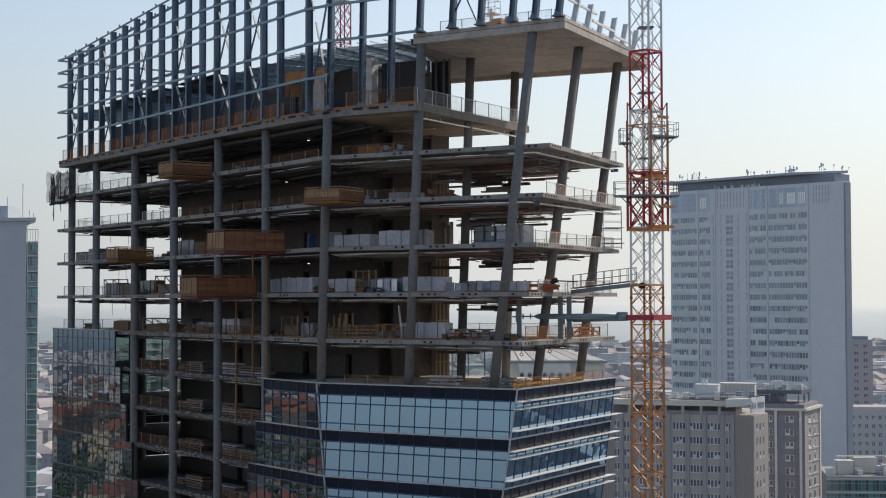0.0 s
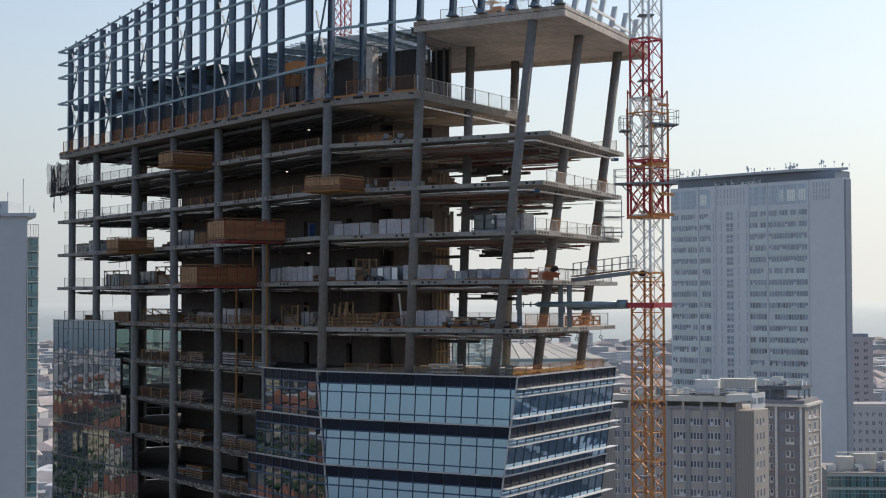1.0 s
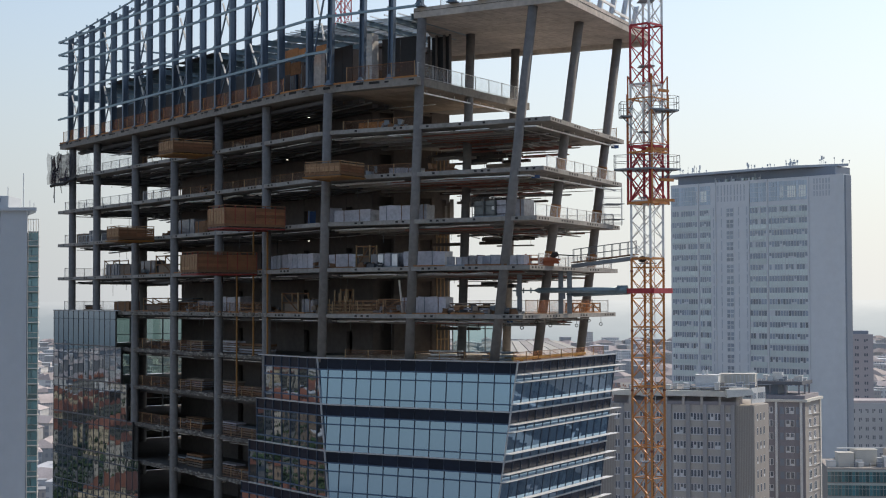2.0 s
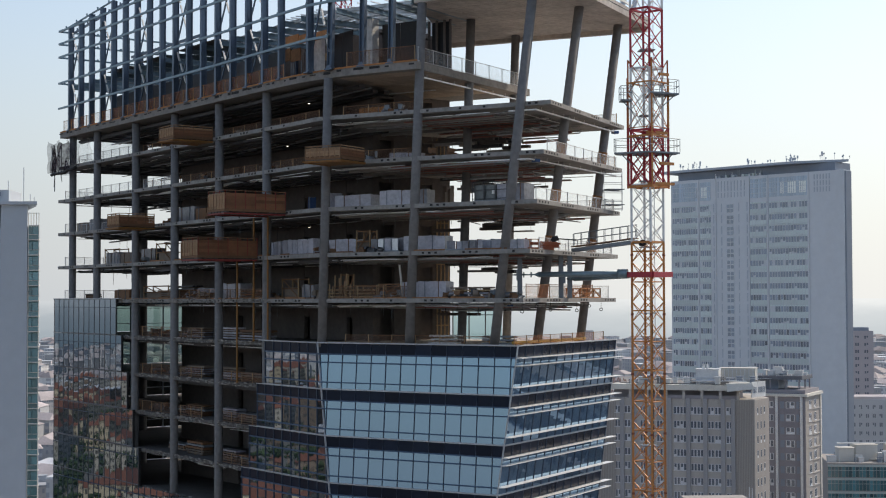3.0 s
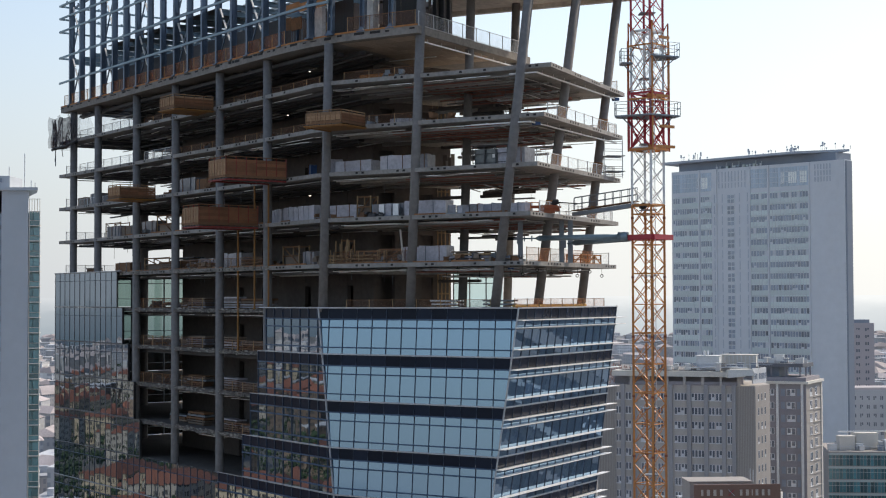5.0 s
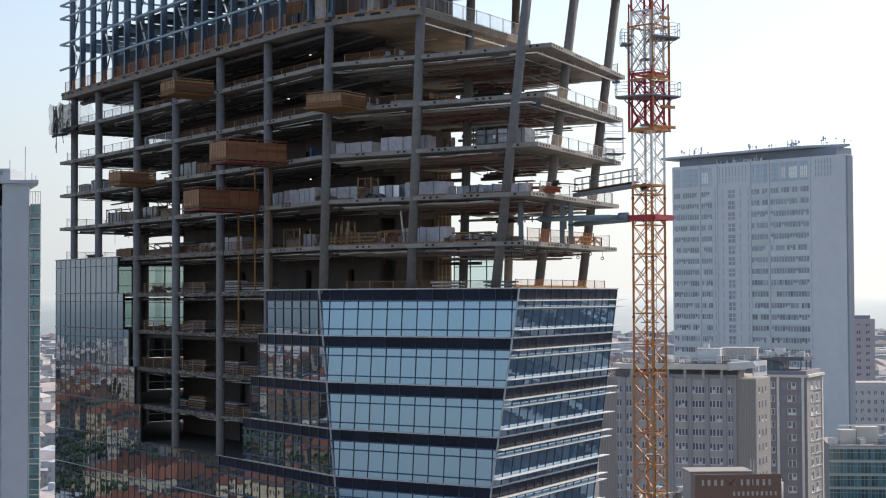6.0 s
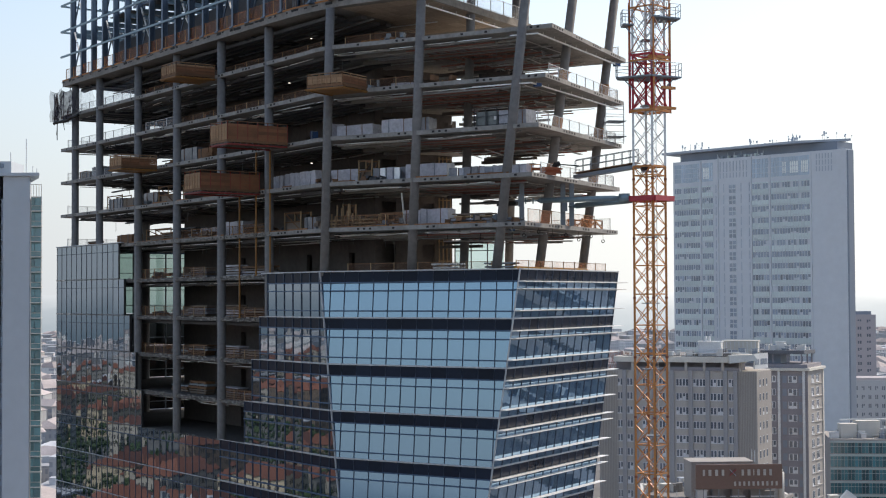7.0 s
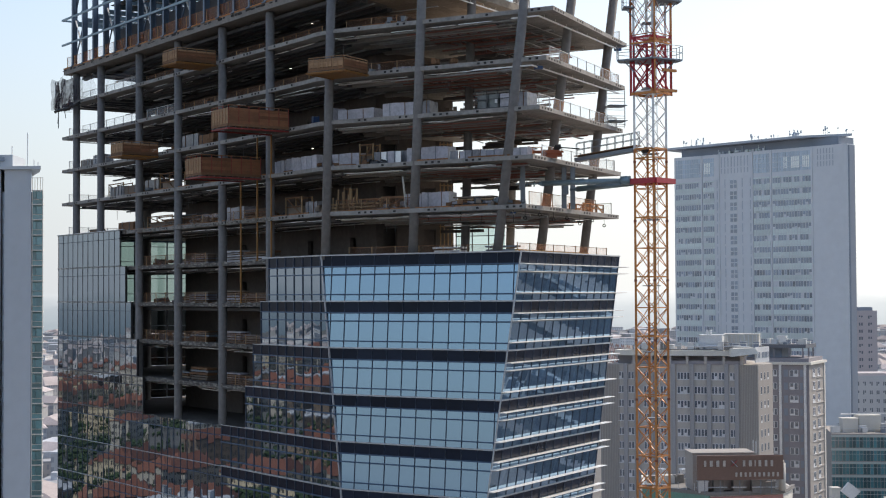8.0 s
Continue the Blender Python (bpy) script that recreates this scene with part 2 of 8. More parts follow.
        if smooth:
            me.polygons.foreach_set("use_smooth", [len(p.vertices) == 4 for p in me.polygons])
        me.update()
        return me


BASES = {}


def thing(name, base, label, category, group="", kind=""):
    ob = new(name)
    ob.location = base
    BASES[ob.name] = base
    return tagged(ob, label, category, group, kind)


def part(name, mb, material, parent, label="", smooth=False):
    """One mesh object under a thing or a part; the mesh is given in the world's metres."""
    root = parent
    while root.parent:
        root = root.parent
    ob = new(name, mb.mesh(name, BASES[root.name], smooth))
    ob.data.materials.append(material)
    ob.parent = parent
    if label:
        ob["label"] = label
    return ob


class Split:
    """Gathers pieces that become parts one by one."""
    def __init__(self, name, material, parent, label=""):
        self.args = name, material, parent, label

    def add(self, mb):
        name, material, parent, label = self.args
        return part(name, mb, material, parent, label)


def solo(name, mb, material, label, category="", group="", kind=""):
    """A thing that is one mesh."""
    ob = new(name, mb.mesh(name))
    ob.data.materials.append(material)
    return tagged(ob, label, category, group, kind)


# ---- plan of the tower ----
# long side: from the fold G along A, inwards along B; short front: from G along FR
G = Vector((-10.8, 131.0))
A, B = Vector((-0.584, 0.811)), Vector((0.811, 0.584))
FR, FN = Vector((0.853, -0.522)), Vector((-0.522, -0.853))     # along the front, and out of it
STOREY = 4.0
FLOORS = {k: 81.65 + STOREY * (k - 1) for k in range(-8, 6)}      # top of each floor slab; 0 is the top glazed floor
FLOORS[6] = 101.65
ROOF_LOW, ROOF_TOP = 106.72, 107.6


def lp(s, w):
    """Place on the long side: s metres from the fold, w metres inwards."""
    return G + A * s + B * w


def fp(d, w):
    """Place on the front: d metres from the fold, w metres inwards."""
    return G + FR * d - FN * w


def corner(z):
    return Vector((6.35, 120.54)) + (FR * 0.135 - FN * 0.052) * (z - 81.3)


def fold(z):
    return G + (FR * 0.138 + FN * 0.052) * max(0.0, 77.9 - z)


def right_end(z):
    return Vector((15.8, 138.6)) + Vector((0.122 if z < 79 else 0.055, 0.0)) * (z - 79.0)


def v3(p, z):
    return Vector((p[0], p[1], z))


BACK = Vector((0.8, 146.5))           # where the rear edge meets the core


def outline(z, inset=0.0):
    """Edge of a floor, anticlockwise from above, starting at the far end of the long side."""
    f, c, r = fold(z), corner(z), right_end(z)
    left = lp(61.3, 0)
    soft = [f + A * 3.0 + B * 0.05, f + A * 1.2 - B * 0.12 + FR * 0.1, f + FR * 1.2 + FN * 0.1, f + FR * 3.0] if z > 79 else [f]
    pts = [left, *soft, c, r, BACK, lp(61.3, 18.4)]
    if inset:
        mid = sum(pts, Vector((0, 0))) / len(pts)
        pts = [p + (mid - p).normalized() * inset for p in pts]
    return [tuple(p) for p in pts]


tower = thing("office_tower", (-8.0, 150.0, 0.0), "unfinished concrete office tower with steel crown and partly glazed floors", "office tower")

# floor slabs, each with dark proud blocks that paint the shade in its anchor pockets
for k, z in FLOORS.items():
    if k == 6:
        continue
    inset = 0.35 if k <= 0 else 0.0
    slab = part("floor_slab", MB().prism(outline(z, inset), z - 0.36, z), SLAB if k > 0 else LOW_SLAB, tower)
    if k >= 0:
        # pale layer added over the right wing to bounce light onto the soffits
        area = [lp(8.0, 0.4), lp(2.4, 0.4), fold(z) + FR * 2.4 - FN * 0.4, corner(z) - FN * 0.5 - FR * 0.4, right_end(z) + Vector((-0.6, -0.4)), BACK, lp(8.0, 9.0)]
        part("floor_screed", MB().prism([tuple(p) for p in area], z - 0.02, z + 0.006), FLOOR_BOUNCE, slab, "pale floor layer added to bounce light upwards")
    if k <= 1:
        # mortar, offcuts and clips left along the edge
        scrap = MB()
        rng = random.Random(750 + k)
        for i in range(300):
            a, h = rng.uniform(9, 46), rng.uniform(0.04, 0.2)
            q = lp(a, (0.14 if k <= 0 else -0.01) + rng.uniform(-0.05, 0.05))
            scrap.box((q.x, q.y, z - rng.uniform(-0.06, 0.34)), (rng.uniform(0.06, 0.55), rng.uniform(0.03, 0.07), h * 0.8), math.atan2(A.y, A.x))
        tagged(part("edge_scrap", scrap, SCRAP, slab, "rough mortar and offcuts along the slab's edge"), kind="stuff")
    if k >= 1:
        pk = MB()
        rng = random.Random(k)
        edges = [(lp(60, 0), lp(3.2, 0), (-B)), (fold(z) + FR * 3.2, corner(z), FN), (corner(z), right_end(z), Vector((0.896, -0.444)))]
        for p, q, out in edges:
            length, pos = (q - p).length, 0.6
            ang = math.atan2((q - p).y, (q - p).x)
            while pos < length - 0.6:
                for j in range(rng.choice((3, 4, 5)) if out.x > 0 else rng.choice((1, 1, 2, 2, 3))):
                    if pos < length - 0.4:
                        c = p + (q - p).normalized() * pos + out.normalized() * 0.0
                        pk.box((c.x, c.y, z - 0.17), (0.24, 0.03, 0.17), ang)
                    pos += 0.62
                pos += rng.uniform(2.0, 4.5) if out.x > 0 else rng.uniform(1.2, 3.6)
        tagged(part("anchor_pocket", pk, POCKET, slab, "dark blocks coloured as the shade in anchor pockets"), kind="stuff")

# the deep deck under the steel crown, ending beside the open double-height corner
z6 = FLOORS[6]
deck_line = [lp(59.8, -0.4), lp(8.0, -0.4), lp(4.6, -0.3), lp(1.8, -0.1) + FR * 0.2, fp(1.8, -0.1), fp(4.0, -0.3), fp(10.3, -0.35), Vector((8.3, 142.6)), BACK, lp(59.8, 18.4)]
deck = part("crown_deck", MB().prism([tuple(p) for p in deck_line], z6 - 0.66, z6), DECK, tower, "thick concrete deck with a clean edge beam")
# panels added under the deck, coloured to imitate warm bounced light
for i in range(7):
    for j in range(8):
        c = fp(2.2 + 1.22 * i, 1.6 + 1.9 * j) - FR * (0.0 if j < 4 else 0.35 * (j - 3))
        part("soffit_board", MB().box((c.x, c.y, z6 - 0.67), (1.19, 1.86, 0.03), math.atan2(FR.y, FR.x)), SOFFIT_LIT, deck)
lip = MB()
for p, q in zip(deck_line[:6], deck_line[1:7]):
    lip.beam(v3(p, z6 + 0.07), v3(q, z6 + 0.07), 0.1, 0.14)
rough = MB()
rng = random.Random(8)
for p, q in zip(deck_line[:6], deck_line[1:7]):
    d, pos = (q - p).normalized(), 0.3
    while pos < (q - p).length - 0.5:
        c = p + d * pos + Vector((d.y, -d.x)) * 0.01
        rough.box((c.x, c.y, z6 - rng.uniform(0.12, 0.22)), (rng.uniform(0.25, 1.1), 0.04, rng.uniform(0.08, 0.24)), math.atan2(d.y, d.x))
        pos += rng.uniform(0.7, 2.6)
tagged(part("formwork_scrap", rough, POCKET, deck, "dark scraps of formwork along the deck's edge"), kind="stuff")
part("toe_board", lip, ORANGE_TIMBER, deck, "orange timber toe board")

# roof slab over the double-height corner
roof_poly = [fp(9.6, 0.3), corner(ROOF_TOP) + FN * 1.1 + FR * 0.3, right_end(ROOF_TOP) + Vector((1.7, -0.6)), Vector((18.9, 138.0)), Vector((0.3, 146.7)), lp(5.4, 18.0)]
roof = part("roof_slab", MB().prism([tuple(p) for p in roof_poly], ROOF_LOW, ROOF_TOP), ROOF_SLAB, tower, "stained concrete roof slab with a deep edge")
down = MB()
down.beam(v3(roof_poly[3], ROOF_LOW - 0.12), v3(roof_poly[4], ROOF_LOW - 0.12), 0.6, 0.55)
part("edge_beam", down, ROOF_SLAB, roof)
joint = MB()
for p, q in zip(roof_poly[:3], roof_poly[1:3]):
    joint.beam(v3(p, ROOF_TOP - 0.32) , v3(q, ROOF_TOP - 0.32), 0.06, 0.03)
part("formwork_joint", joint, POCKET, roof, "thin dark casting joint")
BOARD_MARK = mat("board_marked_concrete", (0.36, 0.31, 0.26), 0.85, vary=0.3)
for d in [11.0 + 1.22 * i for i in range(9)]:
    part("board_mark", MB().beam(v3(fp(d, 0.3), ROOF_LOW - 0.003), v3(fp(d, 18.0), ROOF_LOW - 0.003), 0.035, 0.012), BOARD_MARK, roof)
for w in [1.6 + 2.44 * i for i in range(7)]:
    part("board_mark", MB().beam(v3(fp(10.2, w), ROOF_LOW - 0.003), v3(fp(21.3, w), ROOF_LOW - 0.003), 0.035, 0.012), BOARD_MARK, roof)


# columns
def column(low, high, r, label=""):
    return part("column", MB().cyl(low, high, r, n=20), CONCRETE, tower, label, smooth=True)


for s in (57.75, 50.4, 39.75, 30.0, 20.0, 10.35):
    p = lp(s, 0.42)
    column(v3(p, 30), v3(p, z6 - 0.7), 0.42)
for s, w in ((57.75, 9.5), (57.75, 18.5), (50.4, 18.0)):
    p = lp(s, w)
    column(v3(p, 30), v3(p, z6 - 0.7), 0.5)
for x0, y0, x1, y1, zt in ((-10.55, 130.9, -9.9, 130.5, z6 - 0.7), (-2.75, 126.6, -1.75, 126.2, ROOF_LOW), (4.55, 122.3, 7.35, 120.9, ROOF_LOW),
                           (8.5, 128.6, 11.75, 128.0, ROOF_LOW), (12.95, 137.0, 16.1, 136.7, ROOF_LOW), (1.72, 134.0, 2.53, 133.8, ROOF_LOW), (6.1, 142.4, 6.95, 142.0, ROOF_LOW)):
    k = (FLOORS[0] - 0.2 - 81.5) / (ROOF_LOW - 81.5)
    k2 = (zt - 81.5) / (ROOF_LOW - 81.5)
    column((x0 + (x1 - x0) * k, y0 + (y1 - y0) * k, FLOORS[0] - 0.2), (x0 + (x1 - x0) * k2, y0 + (y1 - y0) * k2, zt), 0.40)

# concrete core with door openings
cm = MB().prism([tuple(lp(*q)) for q in ((46, 10.6), (6.7, 10.6), (6.7, 18), (46, 18))], 20, 107.0)


def core_piece(s0, s1, w0, w1, z0, z1):
    cm.prism([tuple(lp(*q)) for q in ((s1, w0), (s0, w0), (s0, w1), (s1, w1))], z0, z1)


doors = (9.5, 17.5, 26.5, 31.5)
edges = [5.8] + [e for d in doors for e in (d - 0.55, d + 0.55)] + [46.0]
for s0, s1 in zip(edges[::2], edges[1::2]):
    core_piece(s0, s1, 9.0, 9.4, 20, 107.0)
for w0, w1 in ((9.0, 9.8), (11.4, 14.5), (15.9, 18.0)):
    core_piece(5.4, 5.8, w0, w1, 20, 107.0)
core_piece(45.6, 46.0, 9.4, 10.6, 20, 107.0)
for k, z in FLOORS.items():
    top = FLOORS.get(k + 1, 107.0) - (0.8 if k == 5 else 0.36)
    for d in doors:
        core_piece(d - 0.55, d + 0.55, 9.03, 9.37, z + 2.2, top)
    for w0, w1 in ((9.8, 11.4), (14.5, 15.9)):
        core_piece(5.43, 5.77, w0, w1, z + 3.0, top)
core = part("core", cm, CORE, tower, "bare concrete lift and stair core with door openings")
for k, z in FLOORS.items():
    if k > 6:
        continue
    stud = MB()
    for w in (16.3, 16.75, 17.2, 17.65):
        p = lp(5.2, w)
        stud.box((p.x, p.y, z + 1.75), (0.08, 0.1, 3.5), math.atan2(B.y, B.x))
    for h in (1.4, 3.3):
        stud.beam(v3(lp(5.2, 16.2), z + h), v3(lp(5.2, 17.7), z + h), 0.1, 0.09)
    if k in (-1, 0, 1, 2, 4):
        part("stud_frame", stud, TIMBER_PALE, core, "pale stud framing at the core's end")

# services hung under the slabs
for k in range(-4, 7):
    z = FLOORS[k] - (0.9 if k == 6 else 0.42)
    rng = random.Random(40 + k)
    ducts = Split("air_duct", DUCT, tower, "dark ventilation duct hung under the slab")
    wing_ducts = Split("air_duct", DUCT_GREY, tower, "lighter grey ventilation duct hung under the slab")
    trays = Split("cable_tray", GALV, tower, "bright galvanised cable tray under the slab")
    red = Split("sprinkler_pipe", PIPE_RED, tower, "red sprinkler pipe under the slab")
    for w in (1.6, 2.7, 3.9, 5.2, 6.6, 7.9):
        a0, a1 = rng.uniform(44, 60), rng.uniform(-1, 3)
        if rng.random() < 0.6:
            ducts.add(MB().beam(v3(lp(a0, w), z - 0.22), v3(lp(a1, w), z - 0.22), rng.uniform(0.3, 0.7), 0.3))
        else:
            pos = a0
            while pos > a1 + 3:
                ln = rng.uniform(3, 9)
                trays.add(MB().beam(v3(lp(pos, w), z - rng.uniform(0.15, 0.4)), v3(lp(max(a1, pos - ln), w), z - rng.uniform(0.15, 0.4)), 0.3, 0.07))
                pos -= ln + rng.uniform(0.2, 4)
    for d in range(6):
        w = 1.4 + d * 1.7
        e = 10.5 if k == 6 else 15.5 + 0.12 * w
        if d % 2 and k < 6:
            wing_ducts.add(MB().beam(v3(fp(0, w), z - 0.25), v3(fp(e, w), z - 0.25), 0.5, 0.32))
        if k < 6 or d == 4:
            trays.add(MB().beam(v3(fp(rng.uniform(0, 4), w + 0.6), z - 0.2), v3(fp(rng.uniform(6, e), w + 0.6), z - 0.2), 0.26, 0.06))
        if k == 6:
            continue
        red.add(MB().cyl(v3(fp(rng.uniform(5, 9), w + 0.9), z - 0.35), v3(fp(e + 0.5, w + 0.9), z - 0.35), 0.06, n=6))
        red.add(MB().cyl(v3(fp(8 + d, 3), z - 0.3), v3(fp(8 + d, 14), z - 0.3), 0.05, n=6))
    if k >= 4:
        c, r = (fp(10.0, 0.6), Vector((7.6, 142.0))) if k == 6 else (corner(z) + Vector((-1.1, 0.6)), right_end(z) + Vector((-0.6, -0.4)))
        gut = MB().beam(v3(c, z - 0.3), v3(r, z - 0.3), 0.12, 0.11)
        if k < 6:
            gut.beam(v3(c - FR * (2.5 + (k * 37 % 5)), z - 0.26), v3(c, z - 0.3), 0.12, 0.11)
            q = r + (c - r) * (0.04 if k % 2 else 0.93)
            part("blue_coupling", MB().box((q.x, q.y, z - 0.32), (0.5, 0.5, 0.26), 0.5), BLUE_PLASTIC, tower, "blue coupling on the edge tray")
        for j in range(8):
            q = c + (r - c) * (j + 0.5) / 8
            gut.beam(v3(q, z - 0.25), v3(q, z), 0.04, 0.04)
        part("edge_tray", gut, STEEL_WHITE, tower, "white edge tray hung under the slab")

# ---- steel crown on the deck ----
PANEL_ORANGE = mat("orange_faced_plywood", (0.46, 0.205, 0.085), 0.6, vary=0.3, big=0.8, fine=4)
OPENING_DARK = mat("opening_shade", (0.02, 0.02, 0.022), 0.6, vary=0.25)
SHEET = mat("dark_sheeting", (0.062, 0.064, 0.070), 0.5, 0.2, vary=0.25, pieces=0.3)
POST_TOP = 114.1
RAILS = (104.6, 107.65, 110.8, 112.4, 113.95)


def post(p, z0, z1, turn, lean=Vector((0, 0)), w=0.34, h=0.62, paint=STEEL):
    """An H section steel post on a base plate."""
    m = MB()
    q = p + lean
    u, v = Vector((math.cos(turn), math.sin(turn))), Vector((-math.sin(turn), math.cos(turn)))
    for k in (-1, 1):
        o = v * k * (h / 2 - 0.03)
        ring = [u * -w / 2 - v * 0.03, u * w / 2 - v * 0.03, u * w / 2 + v * 0.03, u * -w / 2 + v * 0.03]
        m.hexa([v3(p + o + r, z0) for r in ring], [v3(q + o + r, z1) for r in ring])
    ring = [u * -0.03 - v * (h / 2 - 0.06), u * 0.03 - v * (h / 2 - 0.06), u * 0.03 + v * (h / 2 - 0.06), u * -0.03 + v * (h / 2 - 0.06)]
    m.hexa([v3(p + r, z0) for r in ring], [v3(q + r, z1) for r in ring])
    m.box((p.x, p.y, z0 + 0.05), (w + 0.35, h + 0.35, 0.1), turn)
    for k in (-1, 1):
        o = u * k * (w / 2 + 0.1)
        m.hexa([v3(p + o + r, z0 + 0.1) for r in (-u * 0.03 - v * h * 0.6, u * 0.03 - v * h * 0.6, u * 0.03 + v * h * 0.6, -u * 0.03 + v * h * 0.6)], [v3(p + o + r, z0 + 0.42) for r in (-u * 0.03 - v * h * 0.3, u * 0.03 - v * h * 0.3, u * 0.03 + v * h * 0.3, -u * 0.03 + v * h * 0.3)])
    return part("steel_post", m, paint, tower)


turn_l, turn_f = math.atan2(A.y, A.x), math.atan2(FR.y, FR.x)
long_posts = [57.2 - 3.155 * k for k in range(17)] + [1.6]
front_posts = [1.1, 4.5, 7.5, 10.3, 13.46, 16.13, 19.04, 21.1, 23.2]
line = [lp(s, -0.1) for s in long_posts] + [fp(d, 0.0) for d in front_posts]
def post_top(s):
    """The crown's top edge climbs from the far end towards the front."""
    return POST_TOP + 0.083 * (57.75 - s)


for s in long_posts:
    post(lp(s, -0.1), z6, post_top(s), turn_l)
for w, low, thick_r in ((-0.1, 0.0, 0.14), (1.3, 0.1, 0.24)):
    m = MB()
    for s0, s1 in zip([60.4] + long_posts, long_posts):
        m.beam(v3(lp(s0, w), post_top(s0) + 0.1 - low), v3(lp(s1, w), post_top(s1) + 0.1 - low), 0.16, thick_r)
        m.box((*lp((s0 + s1) / 2, w), post_top((s0 + s1) / 2) + 0.3 - low), (0.14, 0.14, 0.3), turn_l)
    part("sloping_top_rail", m, STEEL if low else RAIL_STEEL, tower, "steel rail along the climbing top edge of the crown")
for z in RAILS[1:]:
    m = MB().beam(v3(lp(60.2, -0.45), z), v3(lp(60.2, 17.8), z), 0.16, 0.2)
    for w in (1.5, 4.5, 7.5, 10.5, 13.5, 16.5):
        m.box((*lp(60.2, w), z + 0.16), (0.2, 0.2, 0.14), turn_l)
    part("end_rail", m, RAIL_STEEL, tower, "blue-grey steel rail across the crown's far end")
for w in (3.5, 8.2, 13.0, 17.6):
    post(lp(59.6, w), z6, 114.0, turn_f, w=0.26, h=0.36)
for d in front_posts:
    on_roof = d > 9.8
    lean = FR * (0.03 + 0.085 * max(0, d - 8) / 14) * 11.5
    post(fp(d, 0.0) + (lean * 0.25 if on_roof else Vector((0, 0))), ROOF_TOP if on_roof else z6, 119.0, turn_f + math.pi / 2, lean, w=0.42, h=0.5)
# short posts along the right edge of the roof, in paler metal to imitate sunlit steel
c, r = corner(ROOF_TOP), right_end(ROOF_TOP) + Vector((0.9, -0.4))
for k in range(6):
    p = c + (r - c) * (0.12 + k * 0.165) + Vector((-0.3, 0.2))
    post(p, ROOF_TOP, ROOF_TOP + 2.3, math.atan2((r - c).y, (r - c).x), Vector((0.45, 0.05)), w=0.3, h=0.46, paint=GALV)
sr = MB()
for k, h in ((0, 1.7), (1, 1.0), (2, 0.7)):
    sr.beam(v3(c + (r - c) * (0.02 + 0.3 * k), ROOF_TOP + h), v3(c + (r - c) * (0.38 + 0.25 * k), ROOF_TOP + h + 0.05), 0.14, 0.2)
part("side_rail", sr, STEEL_WHITE, tower, "pale steel rail on the short roof posts")
# rails round the outside, running past the last post
for z in RAILS:
    m = MB()
    ends = [lp(60.2, -0.45)] + [lp(s, -0.45) for s in long_posts[1:]] + [fp(d, -0.35) for d in (front_posts[:1] if z < 105 else front_posts[:4])]
    if z > ROOF_TOP + 1.0:
        ends += [fp(d, -0.35) for d in front_posts[4:]]
    for p, q in zip(ends, ends[1:]):
        m.beam(v3(p, z), v3(q, z), 0.16, 0.22)
        m.box((q.x, q.y, z + 0.16), (0.2, 0.2, 0.14), turn_l)
    part("crown_rail", m, RAIL_STEEL, tower, "blue-grey steel rail tying the posts")
# crossed braces in every third bay, one dark and one primed white
for k in (0, 3, 6, 9, 12, 14):
    p, q = lp(long_posts[k], 0.0), lp(long_posts[k + 1], 0.0)
    for z0, z1 in ((102.2, 107.5), (107.8, 113.7)):
        part("dark_brace", MB().beam(v3(p, z0), v3(q, z1), 0.12, 0.14), STEEL, tower)
        a, b = v3(q, z0), v3(p, z1)
        for t in range(4):
            part("white_brace", MB().beam(a + (b - a) * (0.06 + t * 0.235), a + (b - a) * (0.24 + t * 0.235), 0.15, 0.12), STEEL_WHITE, tower, "primed white length of a steel brace")
part("dark_brace", MB().beam(v3(lp(1.6, 0), 103), v3(fp(1.0, 0), 112), 0.12, 0.14), STEEL, tower)
a, b = v3(lp(1.5, 0), 112.4), v3(fp(1.0, 0), 103.2)
for t in (0.02, 0.3, 0.56, 0.82):
    part("white_brace", MB().beam(a + (b - a) * t, a + (b - a) * (t + 0.17), 0.16, 0.13), STEEL_WHITE, tower, "primed white length of a steel brace")
part("dark_brace", MB().beam(v3(fp(13.4, 0), 108), v3(fp(16.1, 0), 113), 0.12, 0.12), STEEL, tower)
part("dark_brace", MB().beam(v3(fp(16.0, 0), 108), v3(fp(13.6, 0), 113), 0.12, 0.12), STEEL, tower)
# steel floor beams inside the crown
for s in [57.75 - 3.17 * k for k in range(0, 18)]:
    part("roof_joist", MB().ibeam(v3(lp(s, 0.3), 106.95), v3(lp(s, 8.6), 106.95), 0.25, 0.5), RAIL_STEEL, tower)
for d in (1.5, 4.4, 7.3, 9.3):
    part("roof_joist", MB().ibeam(v3(fp(d, 0.4), 106.95), v3(fp(d, 11.0), 106.95), 0.25, 0.5), RAIL_STEEL, tower)
for w in (1.5, 3.0, 4.6, 6.2, 8.0):
    part("roof_purlin", MB().ibeam(v3(lp(57, w), 107.25), v3(lp(20.2, w), 107.25), 0.2, 0.3), STEEL if w < 4 else GALV, tower)
    part("roof_purlin", MB().ibeam(v3(lp(20.2, w), 107.25), v3(lp(1.5, w), 107.25), 0.2, 0.3), GALV, tower)
    part("roof_purlin", MB().ibeam(v3(lp(1.5, w), 107.25), v3(fp(9.2, w + 0.6), 107.25), 0.2, 0.3), GALV, tower)
    part("roof_purlin", MB().ibeam(v3(lp(9.0, w + 0.8), 107.3), v3(fp(9.2, w + 1.4), 107.3), 0.16, 0.22), GALV, tower)
